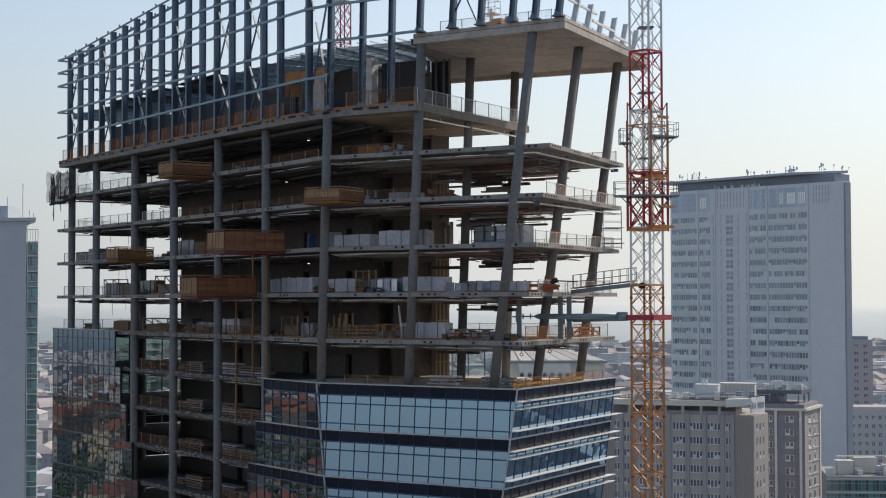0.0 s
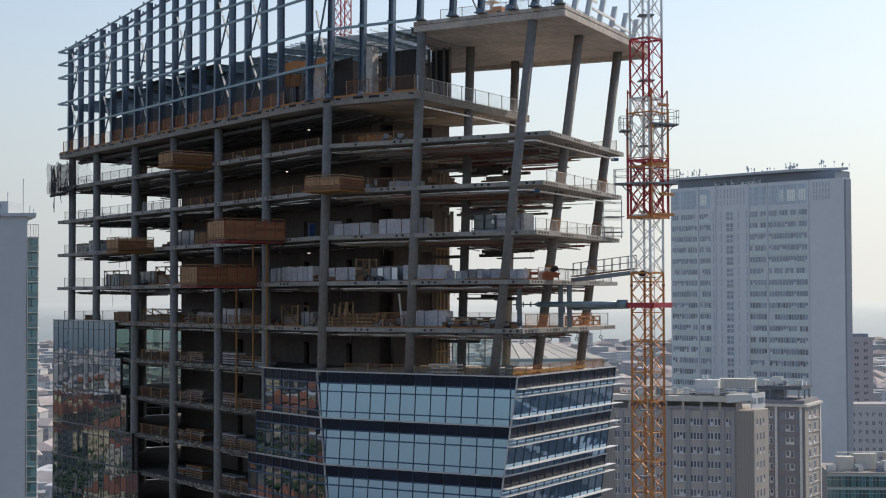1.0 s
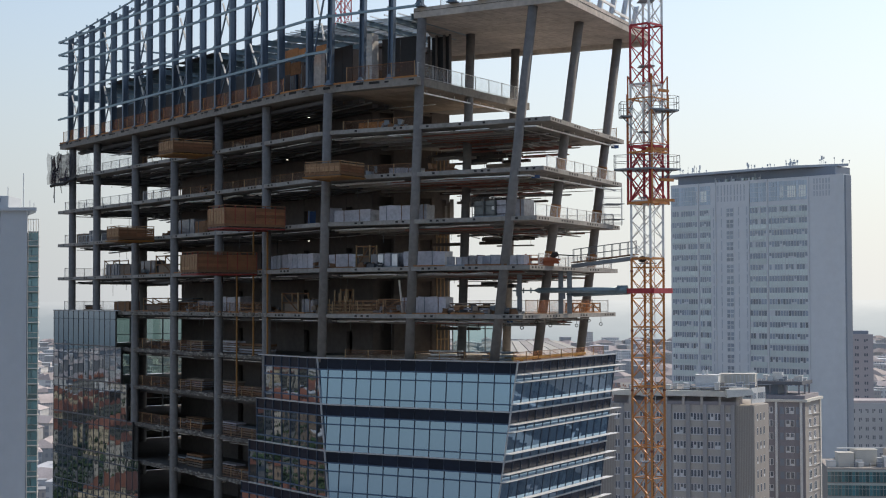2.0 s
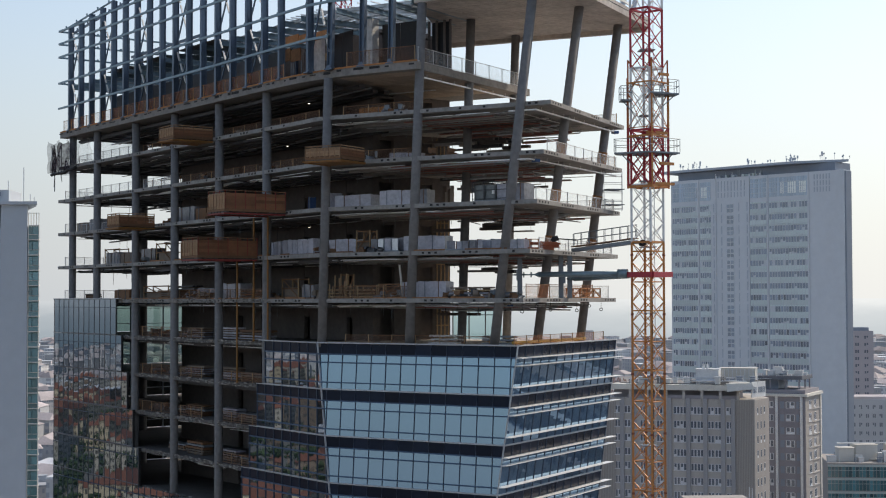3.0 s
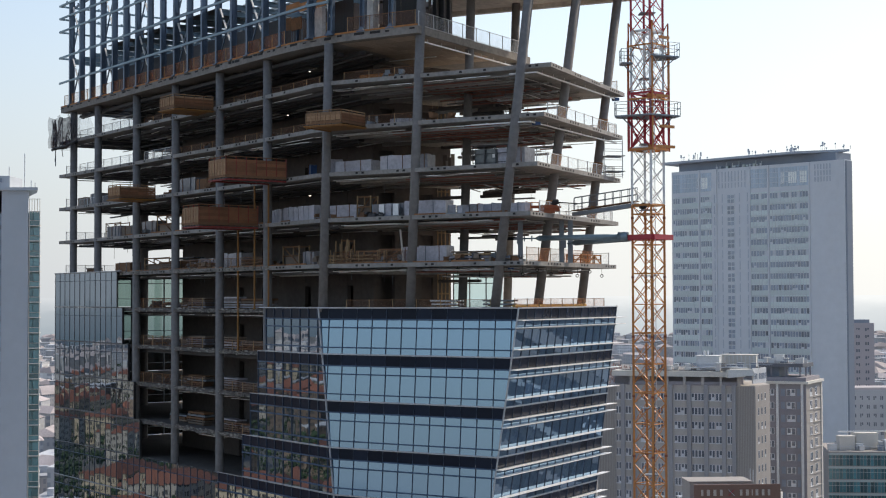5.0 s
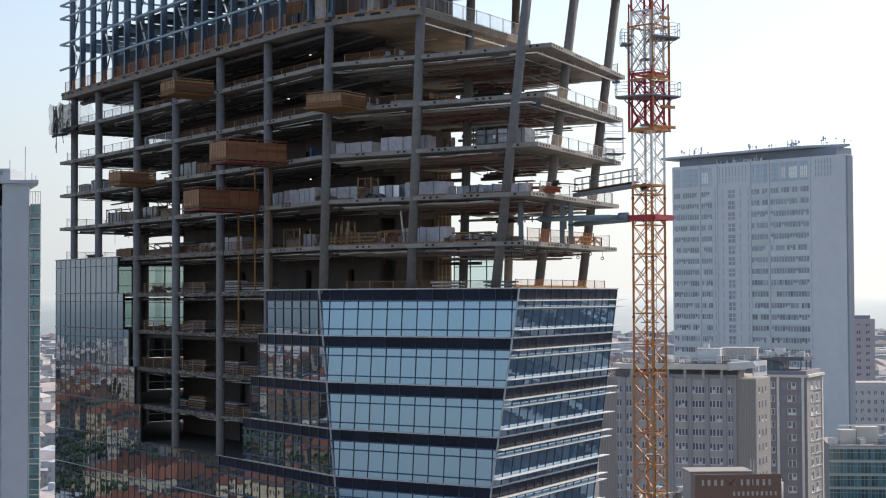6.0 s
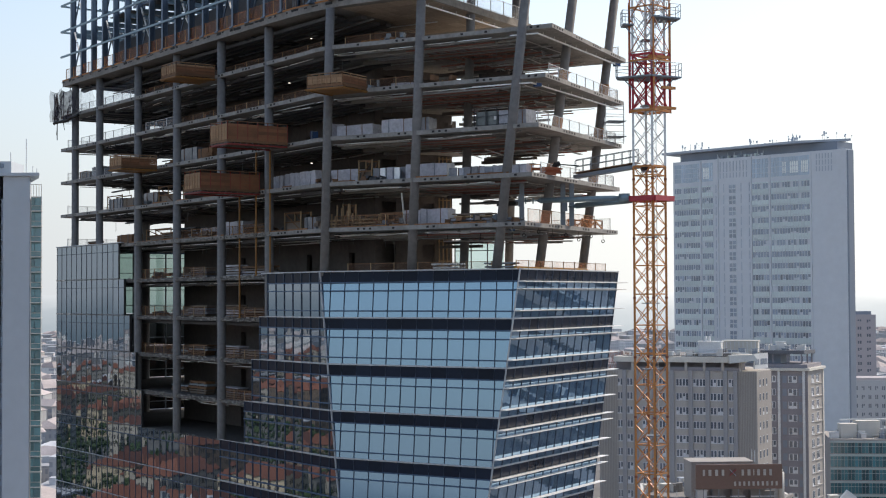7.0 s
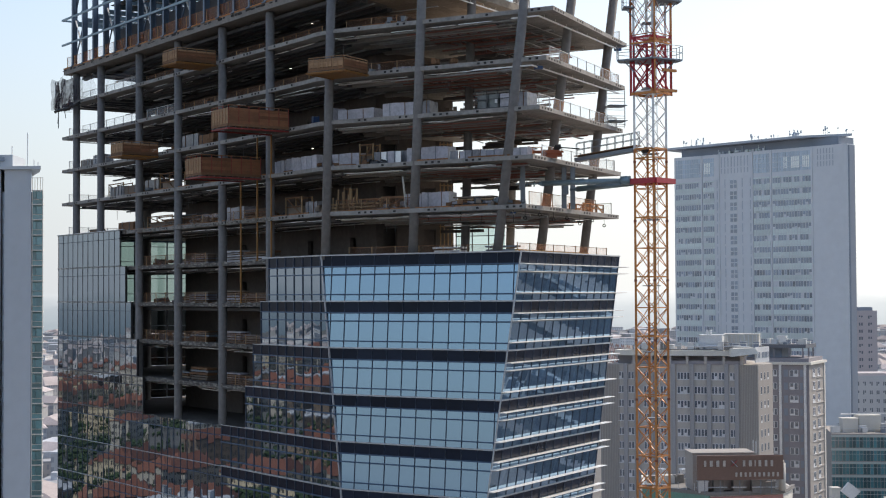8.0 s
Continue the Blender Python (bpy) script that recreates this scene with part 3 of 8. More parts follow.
for i in range(14):
    part("roof_purlin", MB().beam(v3(lp(8.0 - i * 0.9, 0.6), 107.42) if i < 8 else v3(fp((i - 8) * 1.4 + 0.8, 0.6), 107.42), v3(lp(8.0 - i * 0.9, 8.2), 107.42) if i < 8 else v3(fp((i - 8) * 1.4 + 0.8, 9.0), 107.42), 0.09, 0.1), GALV, tower)
for w in (9.4, 10.8, 12.2, 13.6, 15.0, 16.4, 17.6):
    part("roof_purlin", MB().ibeam(v3(fp(-1.6 + 0.42 * (w - 10.0), w), 107.25), v3(fp(9.4 - 0.4 * w, w), 107.25), 0.2, 0.3), GALV, tower)
# profiled metal roof sheets over the joists, with gaps left to let light in
SHEET_ROOF = mat("grey_profiled_sheet", (0.16, 0.165, 0.17), 0.5, 0.4, vary=0.2, pieces=0.2)
for i in (0, 1, 3, 4, 6, 7, 8):
    a0 = 47.2 - 3.0 * i
    fold_line = [(0.0, 0.05)]
    for j in range(6):
        fold_line += [(0.16 + 0.49 * j, 0.05), (0.19 + 0.49 * j, 0.0), (0.31 + 0.49 * j, 0.0), (0.34 + 0.49 * j, 0.05)]
    fold_line.append((2.97, 0.05))
    vs = [v3(lp(a0 - a, w), 107.4 + h + up) for w in (0.15, 5.6) for up in (0.0, 0.012) for a, h in fold_line]
    c = len(fold_line)
    fs = [(i, i + 1, 2 * c + i + 1, 2 * c + i) for i in range(c - 1)] + [(c + i + 1, c + i, 3 * c + i, 3 * c + i + 1) for i in range(c - 1)]
    fs += [(i + 1, i, c + i, c + i + 1) for i in range(c - 1)] + [(2 * c + i, 2 * c + i + 1, 3 * c + i + 1, 3 * c + i) for i in range(c - 1)]
    fs += [(0, 2 * c, 3 * c, c), (c - 1, 2 * c - 1, 4 * c - 1, 3 * c - 1)]
    m = MB().quads(vs, fs)
    part("roof_sheet", m, SHEET_ROOF, tower, "grey profiled steel roof sheet")
# rear row of the crown
for k in range(0, 18, 2):
    post(lp(long_posts[k], 8.9), z6, 111.8 if k < 6 else 108.0, turn_l, w=0.3, h=0.4)
part("crown_rail", MB().beam(v3(lp(60, 8.9), 111.7), v3(lp(40, 8.9), 111.7), 0.25, 0.3), STEEL, tower)
# upper parts of the core inside the crown
part("plant_wall", MB().prism([tuple(lp(*q)) for q in ((46, 9.2), (6, 9.2), (6, 17.6), (46, 17.6))], 107.0, 107.6), CORE, core)
for s0, s1, h in ((10.5, 13.0, 0.7), (23, 25.0, 1.3), (29, 30.2, 0.8), (35, 36.2, 0.9), (41, 42.4, 0.8)):
    part("plywood_panel", MB().prism([tuple(lp(*q)) for q in ((s1, 8.3), (s0, 8.3), (s0, 8.6), (s1, 8.6))], z6 + 3.4, z6 + 3.4 + h), TIMBER_PALE, core, "orange plywood shuttering panel")

for s0, s1, low, high, board in ((21.0, 22.6, 2.4, 3.4, PALE_TOP), (26.4, 28.0, 2.5, 3.3, PANEL_ORANGE)):
    part("plywood_panel", MB().prism([tuple(lp(*q)) for q in ((s1, 7.6), (s0, 7.6), (s0, 7.75), (s1, 7.75))], z6 + low, z6 + high), board, core, "orange plywood shuttering panel")
for s0, s1, low, high in ((4.0, 6.4, 105.5, 106.25), (6.5, 8.9, 105.6, 106.4), (9.0, 11.4, 105.75, 106.6)):
    part("plywood_panel", MB().prism([tuple(lp(*q)) for q in ((s1, 3.0), (s0, 3.0), (s0, 3.1), (s1, 3.1))], low, high), PANEL_ORANGE, core, "orange plywood shuttering panel")
for s0, s1, low, high in ((12.0, 13.9, 104.7, 105.9), (14.0, 15.7, 104.9, 106.1), (15.8, 17.2, 104.6, 105.7), (17.3, 18.6, 104.9, 106.0)):
    part("plywood_panel", MB().prism([tuple(lp(*q)) for q in ((s1, 5.0), (s0, 5.0), (s0, 5.1), (s1, 5.1))], low, high), TOE, core, "orange plywood shuttering panel")
    for s in (s0 + 0.15, s1 - 0.15):
        part("panel_prop", MB().beam(v3(lp(s, 5.2), z6), v3(lp(s, 5.2), low + 0.8), 0.1, 0.1), GREY_STEEL, core)
# piers coloured paler than the other concrete to imitate sunlight on them
PALE_PIER = mat("sunlit_pale_concrete", (0.60, 0.58, 0.56), 0.85, vary=0.3, big=0.4, fine=2.5, streak=0.6)
part("wall_pier", MB().prism([tuple(fp(*q)) for q in ((1.7, 3.6), (3.1, 3.6), (3.1, 4.6), (1.7, 4.6))], z6, 106.6), PALE_PIER, core, "concrete wall pier coloured pale as if sunlit")
part("wall_pier", MB().prism([tuple(lp(*q)) for q in ((10.0, 5.0), (8.1, 5.0), (8.1, 5.4), (10.0, 5.4))], z6, 106.3), PALE_PIER, core, "concrete wall pier coloured pale as if sunlit")
# black panels added as the shade in the plant room openings behind the front posts
for P, a0, a1, w in ((lp, 2.6, 4.3, 5.0), (lp, 4.35, 6.1, 5.0), (fp, 3.3, 5.2, 4.9), (fp, 5.25, 7.3, 4.9), (fp, 7.5, 9.5, 6.6)):
    part("sheeting_panel", MB().prism([tuple(P(*q)) for q in (((a1, w), (a0, w), (a0, w + 0.06), (a1, w + 0.06)) if P is lp else ((a0, w), (a1, w), (a1, w + 0.06), (a0, w + 0.06)))], z6, 106.2), OPENING_DARK, core, "black panel standing in for the shade of a plant room opening")
for d in (7.3, 8.1, 8.9, 9.5):
    part("wall_stud", MB().prism([tuple(fp(*q)) for q in ((d, 6.2), (d + 0.16, 6.2), (d + 0.16, 6.4), (d, 6.4))], z6, 106.3), CORE, core, "brown wall stud")
# dark sheeting behind the lower half of the posts
for i in range(12):
    s0, s1 = 47.0 - 3.17 * i, 47.0 - 3.17 * (i + 1) + 0.06
    part("sheeting_panel", MB().prism([tuple(lp(*q)) for q in ((s0, 1.1), (s1, 1.1), (s1, 1.16), (s0, 1.16))], z6, z6 + 3.1), SHEET, tower, "dark blue-black sheeting panel")
# perimeter channels under the slab edges
for k in range(0, 6):
    z = FLOORS[k] - 0.62
    rng = random.Random(70 + k)
    pos = 56.0
    while pos > 2:
        ln = rng.uniform(2.5, 8.0)
        part("edge_channel", MB().beam(v3(lp(pos, 1.0), z), v3(lp(max(1.0, pos - ln), 1.0), z + rng.uniform(-0.05, 0.05)), 0.07, 0.055), FIN if rng.random() < 0.3 else GALV, tower)
        pos -= ln + rng.choice((0.3, 0.5, 2.5, 4.0))
    pos = 0.5
    while pos < 15:
        ln = rng.uniform(2.0, 5.0)
        part("edge_channel", MB().beam(v3(fp(pos, 1.1), z), v3(fp(min(16.5, pos + ln), 1.1), z + rng.uniform(-0.04, 0.04)), 0.07, 0.06), FIN if rng.random() < 0.4 else GALV, tower)
        pos += ln + rng.choice((0.2, 0.3, 0.8, 1.5))
    for i in range(14):
        q = lp(rng.uniform(1, 45), rng.uniform(1.5, 7)) if i % 2 else fp(rng.uniform(1, 16), rng.uniform(1.2, 8))
        part("hanger_rod", MB().cyl(v3(q, z + 0.2), v3(q, z - rng.uniform(0.3, 1.3)), 0.022, n=4), GREY_STEEL, tower)

# crowded pipes, trays and conduits under the slabs of the right wing
for k in range(1, 6):
    z = FLOORS[k] - (0.86 if k == 6 else 0.4)
    rng = random.Random(300 + k)
    pipe = [Split("service_pipe", SOFFIT_PIPE, tower, "grey service pipe under the slab"), Split("service_pipe", PIPE_RED, tower, "red service pipe under the slab"),
            Split("service_pipe", TIMBER_PALE, tower, "brown copper pipe under the slab"), Split("service_pipe", GALV, tower, "bright service pipe under the slab")]
    w = 1.3
    while w < 18.2:
        end = (9.6 - 0.2 * w if k == 6 else 19.3 - 0.07 * w) - rng.uniform(0.0, 2.2)
        start = rng.uniform(-2, 5) if k == 6 else rng.uniform(2, 12) if w < 9 else rng.uniform(7, 13)
        h = z - rng.uniform(0.06, 0.45)
        kind = pipe[rng.choice((0, 0, 0, 0, 0, 1, 3, 3, 3))]
        if end > start + 1:
            for j in range(rng.choice((1, 1, 2, 3))):
                kind.add(MB().cyl(v3(fp(start + j * 0.3, w + j * 0.16), h), v3(fp(end - j * 0.25, w + j * 0.16), h - rng.uniform(-0.05, 0.05)), rng.uniform(0.025, 0.07), n=5))
        w += rng.uniform(0.35, 0.95)
    for d in (6.5, 9.2, 12.0, 14.2, 16.4, 18.2):
        if k < 6:
            d += rng.uniform(-0.5, 0.5)
            pipe[rng.choice((0, 0, 0, 3))].add(MB().beam(v3(fp(d, rng.uniform(1.0, 3.0)), z - 0.14), v3(fp(d - 0.6, rng.uniform(12, 18)), z - 0.14), rng.uniform(0.06, 0.25), 0.06))
    for i in range(16):
        q = fp(rng.uniform(2, 9 if k == 6 else 18.4), rng.uniform(1.2, 16))
        part("hanger_rod", MB().cyl(v3(q, z), v3(q, z - rng.uniform(0.3, 0.75)), 0.018, n=4), SOFFIT_PIPE, tower)
    # a lower tangle towards the rear edge
    tangle = [MB(), MB(), MB(), MB()]
    for i in range(34 if k >= 4 else 20):
        w = rng.uniform(8.5, 18.2)
        a0 = rng.uniform(6, 13)
        h = z - rng.uniform(0.25, 1.15 if k >= 4 else 0.7)
        (tangle[rng.choice((0, 0, 0, 1, 1, 3))].cyl(v3(fp(a0, w), h), v3(fp(min(a0 + rng.uniform(2, 7), 18.4 - 0.07 * w), w), h + rng.uniform(-0.06, 0.06)), rng.uniform(0.03, 0.085), n=6))
    for i in range(9):
        d = rng.uniform(8, 17.5)
        (tangle[rng.choice((0, 0, 3))].beam(v3(fp(d, 9.0), z - rng.uniform(0.2, 0.8)), v3(fp(d - rng.uniform(0, 1), rng.uniform(14, 18)), z - rng.uniform(0.2, 0.8)), rng.uniform(0.05, 0.2), 0.06))
    # boxed ducts and hung boards by the core, which close most of the view through
    for i in range({5: 15, 4: 12, 3: 8, 2: 6}.get(k, 3)):
        a0, w = rng.uniform(3.0, 9.5), rng.uniform(11.0, 18.0)
        h = z - rng.uniform(0.35, 2.1 if k == 5 else 1.75 if k == 4 else 1.4)
        a1 = a0 + rng.uniform(2.0, 5.0)
        part("hung_duct", MB().beam(v3(fp(a0, w), h), v3(fp(a1, w + rng.uniform(-0.3, 0.3)), h), rng.uniform(0.2, 0.6), rng.uniform(0.12, 0.42)), rng.choice((DUCT, DUCT_GREY, CORE, CORE)), tower, "boxed duct hung low beside the core")
        for a in (a0 + 0.3, a1 - 0.3):
            part("hanger_rod", MB().cyl(v3(fp(a, w), z), v3(fp(a, w), h), 0.018, n=4), SOFFIT_PIPE, tower)
    for mb, m in zip(tangle, (SOFFIT_PIPE, PIPE_RED, TIMBER_PALE, GALV)):
        if mb.v:
            tagged(part("service_pipe_rest", mb, m, tower, "tangle of thin service pipes under the slab"), kind="stuff")
# dark pipes, nets and hangers under the slabs of the left bays, crowded to imitate an unlit ceiling
for k in range(2, 7):
    z = FLOORS[k] - (0.7 if k == 6 else 0.4)
    rng = random.Random(500 + k)
    dark = Split("service_pipe", DUCT, tower, "dark service pipe under the slab")
    dark_rest = MB()
    for i in range(44):
        s0, w = rng.uniform(12, 56), rng.uniform(0.8, 8.5) if i < 14 else rng.uniform(6.0, 17.8)
        s0 = s0 if w < 8.6 else rng.uniform(46.5, 56)
        m = MB().beam(v3(lp(s0 + rng.uniform(2, 9), w), z - rng.uniform(0.1, 0.6)), v3(lp(s0, w), z - rng.uniform(0.1, 0.6)), rng.uniform(0.05, 0.4), rng.uniform(0.05, 0.2))
        dark.add(m) if i < 14 else dark_rest.quads(m.v, m.f)
    for i in range(20):
        s0 = rng.uniform(10, 58) if i < 10 else rng.uniform(47, 59)
        m = (MB().beam(v3(lp(s0, 0.9), z - rng.uniform(0.15, 0.5)), v3(lp(s0 + rng.uniform(-1, 1), 8.7 if s0 < 46.5 else 17.6), z - rng.uniform(0.15, 0.5)), rng.uniform(0.05, 0.3), rng.uniform(0.05, 0.16)))
        dark.add(m) if i < 8 else dark_rest.quads(m.v, m.f)
    tagged(part("service_pipe_rest", dark_rest, DUCT, tower, "tangle of dark pipes under the slab"), kind="stuff")
    for i in range(10):
        q = lp(rng.uniform(14, 56), rng.uniform(1.0, 8))
        part("hanger_rod", MB().cyl(v3(q, z), v3(q, z - rng.uniform(0.5, 1.9)), 0.025, n=4), DUCT, tower)
# crumpled foil ducts that run just inside the edge
for k in range(-3, 6):
    rng = random.Random(820 + k)
    for P, a, end, w in ((lp, 44.0, 11.0, 1.5), (lp, 41.0, 12.0, 2.6), (fp, 0.5, 15.5, 1.6)):
        if P is fp and k < 0:
            continue
        way_on = 1 if end > a else -1
        while (end - a) * way_on > 3:
            length = rng.uniform(2.5, 6.5)
            m, pts = MB(), []
            for j in range(7):
                pts.append(v3(P(a + way_on * length * j / 6, w + rng.uniform(-0.06, 0.06)), FLOORS[k] - 0.62 - 0.07 * math.sin(j * math.pi / 3) + rng.uniform(-0.03, 0.03)))
            m.tube(pts, [rng.uniform(0.05, 0.095) for _ in pts], n=7)
            part("foil_duct", m, FOIL, tower, "crumpled silver foil duct under the slab")
            a += way_on * (length + rng.choice((0.3, 0.8, 3.0, 5.0)))
# small site lamps under the slabs
LAMP = bpy.data.materials.new("site_lamp_glow")
LAMP.use_nodes = True
LAMP.node_tree.nodes["Principled BSDF"].inputs["Emission Color"].default_value = (1.0, 0.95, 0.85, 1)
LAMP.node_tree.nodes["Principled BSDF"].inputs["Emission Strength"].default_value = 1.5
for k, s, w in ((5, 14.5, 5.0), (6, 9.5, 4.5), (4, 19.0, 5.5), (3, 12.0, 6.0)):
    q = lp(s, w)
    part("site_lamp", MB().box((q.x, q.y, FLOORS[k] - (1.5 if k == 6 else 1.1)), (0.2, 0.07, 0.05), 0.3), LAMP, tower, "small lit site lamp")
# boards that close the gap beside the core
for i in range(4):
    part("gap_board", MB().beam(v3(lp(5.2 - 0.42 * i, 17.2), FLOORS[3]), v3(lp(5.2 - 0.42 * i, 17.2), FLOORS[3] + 2.9 - 0.3 * (i * 5 % 3)), 0.38, 0.05), (CORE, DUCT_GREY)[i % 2], core, "upright dull brown board beside the core")
# brown guards round the feet of the right-hand columns
for k in range(2, 5):
    for x0, y0, x1, y1 in ((8.5, 128.6, 11.75, 128.0), (12.95, 137.0, 16.1, 136.7)):
        t0, t1 = ((FLOORS[k] + h - 81.5) / (ROOF_LOW - 81.5) for h in (0.0, 1.35))
        part("column_guard", MB().cyl((x0 + (x1 - x0) * t0, y0 + (y1 - y0) * t0, FLOORS[k]), (x0 + (x1 - x0) * t1, y0 + (y1 - y0) * t1, FLOORS[k] + 1.35), 0.45, n=14), TOE, tower, "brown board guard round a column's foot")

# ---- glazing ----
def cell(p0, p1, q0, q1, z0, z1, thick, out, gap=0.02):
    """A pane between two uprights: p at the foot, q at the head."""
    e = (p1 - p0).normalized() * gap
    o = out * thick
    return MB().hexa([v3(p0 + e, z0), v3(p1 - e, z0), v3(p1 - e - o, z0), v3(p0 + e - o, z0)],
                     [v3(q0 + e, z1), v3(q1 - e, z1), v3(q1 - e - o, z1), v3(q0 + e - o, z1)])


def tilt(mb, rng, amount):
    """Sets a pane very slightly out of true, as real panes sit."""
    a, b = rng.uniform(-amount, amount), rng.uniform(-amount, amount)
    c = sum((Vector(q) for q in mb.v), Vector()) / len(mb.v)
    out = []
    for q in mb.v:
        d = Vector(q) - c
        out.append(Vector(q) + Vector((d.x * 0, d.z * a * 0.3 + d.x * b, 0)))
    mb.v = out
    return mb


def glaze(face, along, ends, count, top, rows, skip, grid=None, spandrel=0.95, loose=0, fins=False, rng_seed=1, dark=True, loose_fit=0.006, glass=GLASS, glass_rest=GLASS_FAR, lean_in=0.0):
    """One side of the glazing: ends(z) gives both ends, rows storeys down from top; skip(row) gives the first and last panel."""
    rng = random.Random(rng_seed)
    out = Vector((along.y, -along.x))
    rest_glass, rest_dark = MB(), MB()
    for r in range(rows):
        zt, zm, zb = top - STOREY * r, top - STOREY * r - spandrel, top - STOREY * (r + 1)
        a, b = skip(r)

        def at(z, k):
            p, q = ends(z)
            if grid is None:
                return p + (q - p) * (k / count)
            length = (q - p).length
            return p + (q - p).normalized() * (0.0 if k == 0 else length if k == count else min(length - 0.02, max(0.02, grid(z, k))))
        for i in range(a, b):
            if (at(zt, i + 1) - at(zt, i)).length < 0.08 and (at(zb, i + 1) - at(zb, i)).length < 0.08:
                continue
            gl = tilt(cell(at(zb, i), at(zb, i + 1), at(zm, i) - out * lean_in, at(zm, i + 1) - out * lean_in, zb + 0.02, zm - 0.02, 0.06, out), rng, loose_fit)
            sp = tilt(cell(at(zm, i), at(zm, i + 1), at(zt, i), at(zt, i + 1), zm + 0.02, zt - 0.02, 0.06, out), rng, 0.002)
            if r < loose:
                part("glass_pane", gl, glass, face)
                part("spandrel_panel", sp, SPANDREL if dark else glass, face)
            else:
                rest_glass.quads(gl.v, gl.f)
                (rest_dark if dark else rest_glass).quads(sp.v, sp.f)
        # uprights and transoms of this storey
        near = r < loose
        ups, tr, trim = MB(), MB(), MB()
        each = (lambda name, m, mb: part(name, mb, m, face)) if near else (lambda name, m, mb: {"mullion": ups, "transom": tr, "trim_strip": trim}[name].quads(mb.v, mb.f))
        tm = GREY_STEEL if fins else TRANSOM
        for i in range(a, b + 1):
            if a < i and (at(zb, i) - at(zb, i - 1)).length < 0.08 and (at(zt, i) - at(zt, i - 1)).length < 0.08:
                continue
            if lean_in:
                # follows the panes, leaned in at their heads to mirror sky towards the camera
                bend = at(zm, i) - out * (lean_in - 0.03)
                each("mullion", MULLION, MB().tube([v3(at(zb, i) + out * 0.03, zb), v3(bend, zm), v3(at(zm, i) + out * 0.02, zm + 0.05), v3(at(zt, i) + out * 0.02, zt)], [0.04] * 4, n=6))
                continue
            each("mullion", MULLION if dark else DULL_TRIM, MB().beam(v3(at(zb, i) + out * 0.02, zb), v3(at(zt, i) + out * 0.02, zt), 0.055 if dark else 0.035, 0.06 if fins else 0.1 if dark else 0.05))
        for drop, w, h in ((spandrel, 0.14, 0.10), (1.66, 0.12, 0.10), (3.38, 0.12, 0.10)) if dark else ((spandrel, 0.06, 0.05),):
            z = zt - drop
            each("transom", tm if dark else MULLION, MB().beam(v3(at(z, a) + out * 0.08, z), v3(at(z, b) + out * 0.08, z), w, h))
        for z in (zt, zb + 0.06) if dark else (zb + 0.06,):
            each("trim_strip", TRIM if dark else DULL_TRIM, MB().beam(v3(at(z, a) + out * 0.06, z), v3(at(z, b) + out * 0.06, z), 0.1, 0.06))
        if not dark and r < 5:
            each("trim_strip", DULL_TRIM, MB().beam(v3(at(zt, a) + out * 0.06, zt - 0.03), v3(at(zt, b) + out * 0.06, zt - 0.03), 0.1, 0.06))
            each("mullion", BLACK, MB().beam(v3(at(zb, b) - out * 0.12, zb), v3(at(zt, b) - out * 0.12, zt), 0.07, 0.2))
        if not near:
            for name, mb, m in (("mullion_rest", ups, MULLION), ("transom_rest", tr, tm), ("trim_strip_rest", trim, TRIM)):
                tagged(part(name, mb, m, face), kind="stuff")
        if fins:
            for drop in (0.98, 1.58, 3.34):
                z = zt - drop
                p, q = ends(z)
                d = (q - p).normalized()
                m = MB()
                m.hexa([v3(p - d * 0.1, z - 0.05), v3(p + out * 0.55 - d * 0.1, z - 0.02), v3(q + out * 0.55 + d * 1.5, z - 0.02), v3(q + d * 1.1, z - 0.05)],
                       [v3(p - d * 0.1, z + 0.05), v3(p + out * 0.55 - d * 0.1, z + 0.03), v3(q + out * 0.55 + d * 1.5, z + 0.03), v3(q + d * 1.1, z + 0.05)])
                part("sun_fin", m, FIN, face, "white aluminium sun-shading fin")
    if rest_glass.v:
        tagged(part("glass_pane_rest", rest_glass, glass_rest, face), kind="stuff")
    if rest_dark.v:
        tagged(part("spandrel_panel_rest", rest_dark, SPANDREL, face), kind="stuff")


DULL_TRIM = mat("dull_bronze_trim", (0.17, 0.17, 0.18), 0.45, 0.4, vary=0.1)
MULLION = mat("dark_mullion", (0.06, 0.085, 0.125), 0.45, 0.2, vary=0.1)
GL_TOP = 77.8
RD = (right_end(78.0) - corner(78.0)).normalized()
RN = Vector((RD.y, -RD.x))
FOLD_OUT = (FN - B) * (0.3 / (1 - FN.dot(B)))
CORNER_OUT = (FN + RN) * (0.3 / (1 + FN.dot(RN)))
front_face = part("front_glazing", MB().beam(v3(fold(GL_TOP) + FN * 0.32, GL_TOP + 0.04), v3(corner(GL_TOP) + FN * 0.32, GL_TOP + 0.04), 0.3, 0.08), TRIM, tower, "pale blue glazed front with black spandrel bands")
glaze(front_face, FR, lambda z: (fold(z) + FOLD_OUT, corner(z) + CORNER_OUT), 14, GL_TOP, 12, lambda r: (0, 14), grid=lambda z, k: 1.14 + 1.515 * (k - 1) - 0.14 * (GL_TOP - z), loose=7, rng_seed=3, lean_in=0.085)
side_face = part("side_glazing", MB().beam(v3(corner(GL_TOP) + RN * 0.3, GL_TOP + 0.04), v3(right_end(GL_TOP) + RN * 0.3, GL_TOP + 0.04), 0.3, 0.08), TRIM, tower, "blue glazed side with rows of white sun fins")
glaze(side_face, RD, lambda z: (corner(z) + CORNER_OUT, right_end(z) + RN * 0.3), 13, GL_TOP, 12, lambda r: (0, 13), loose=7, fins=True, rng_seed=5)
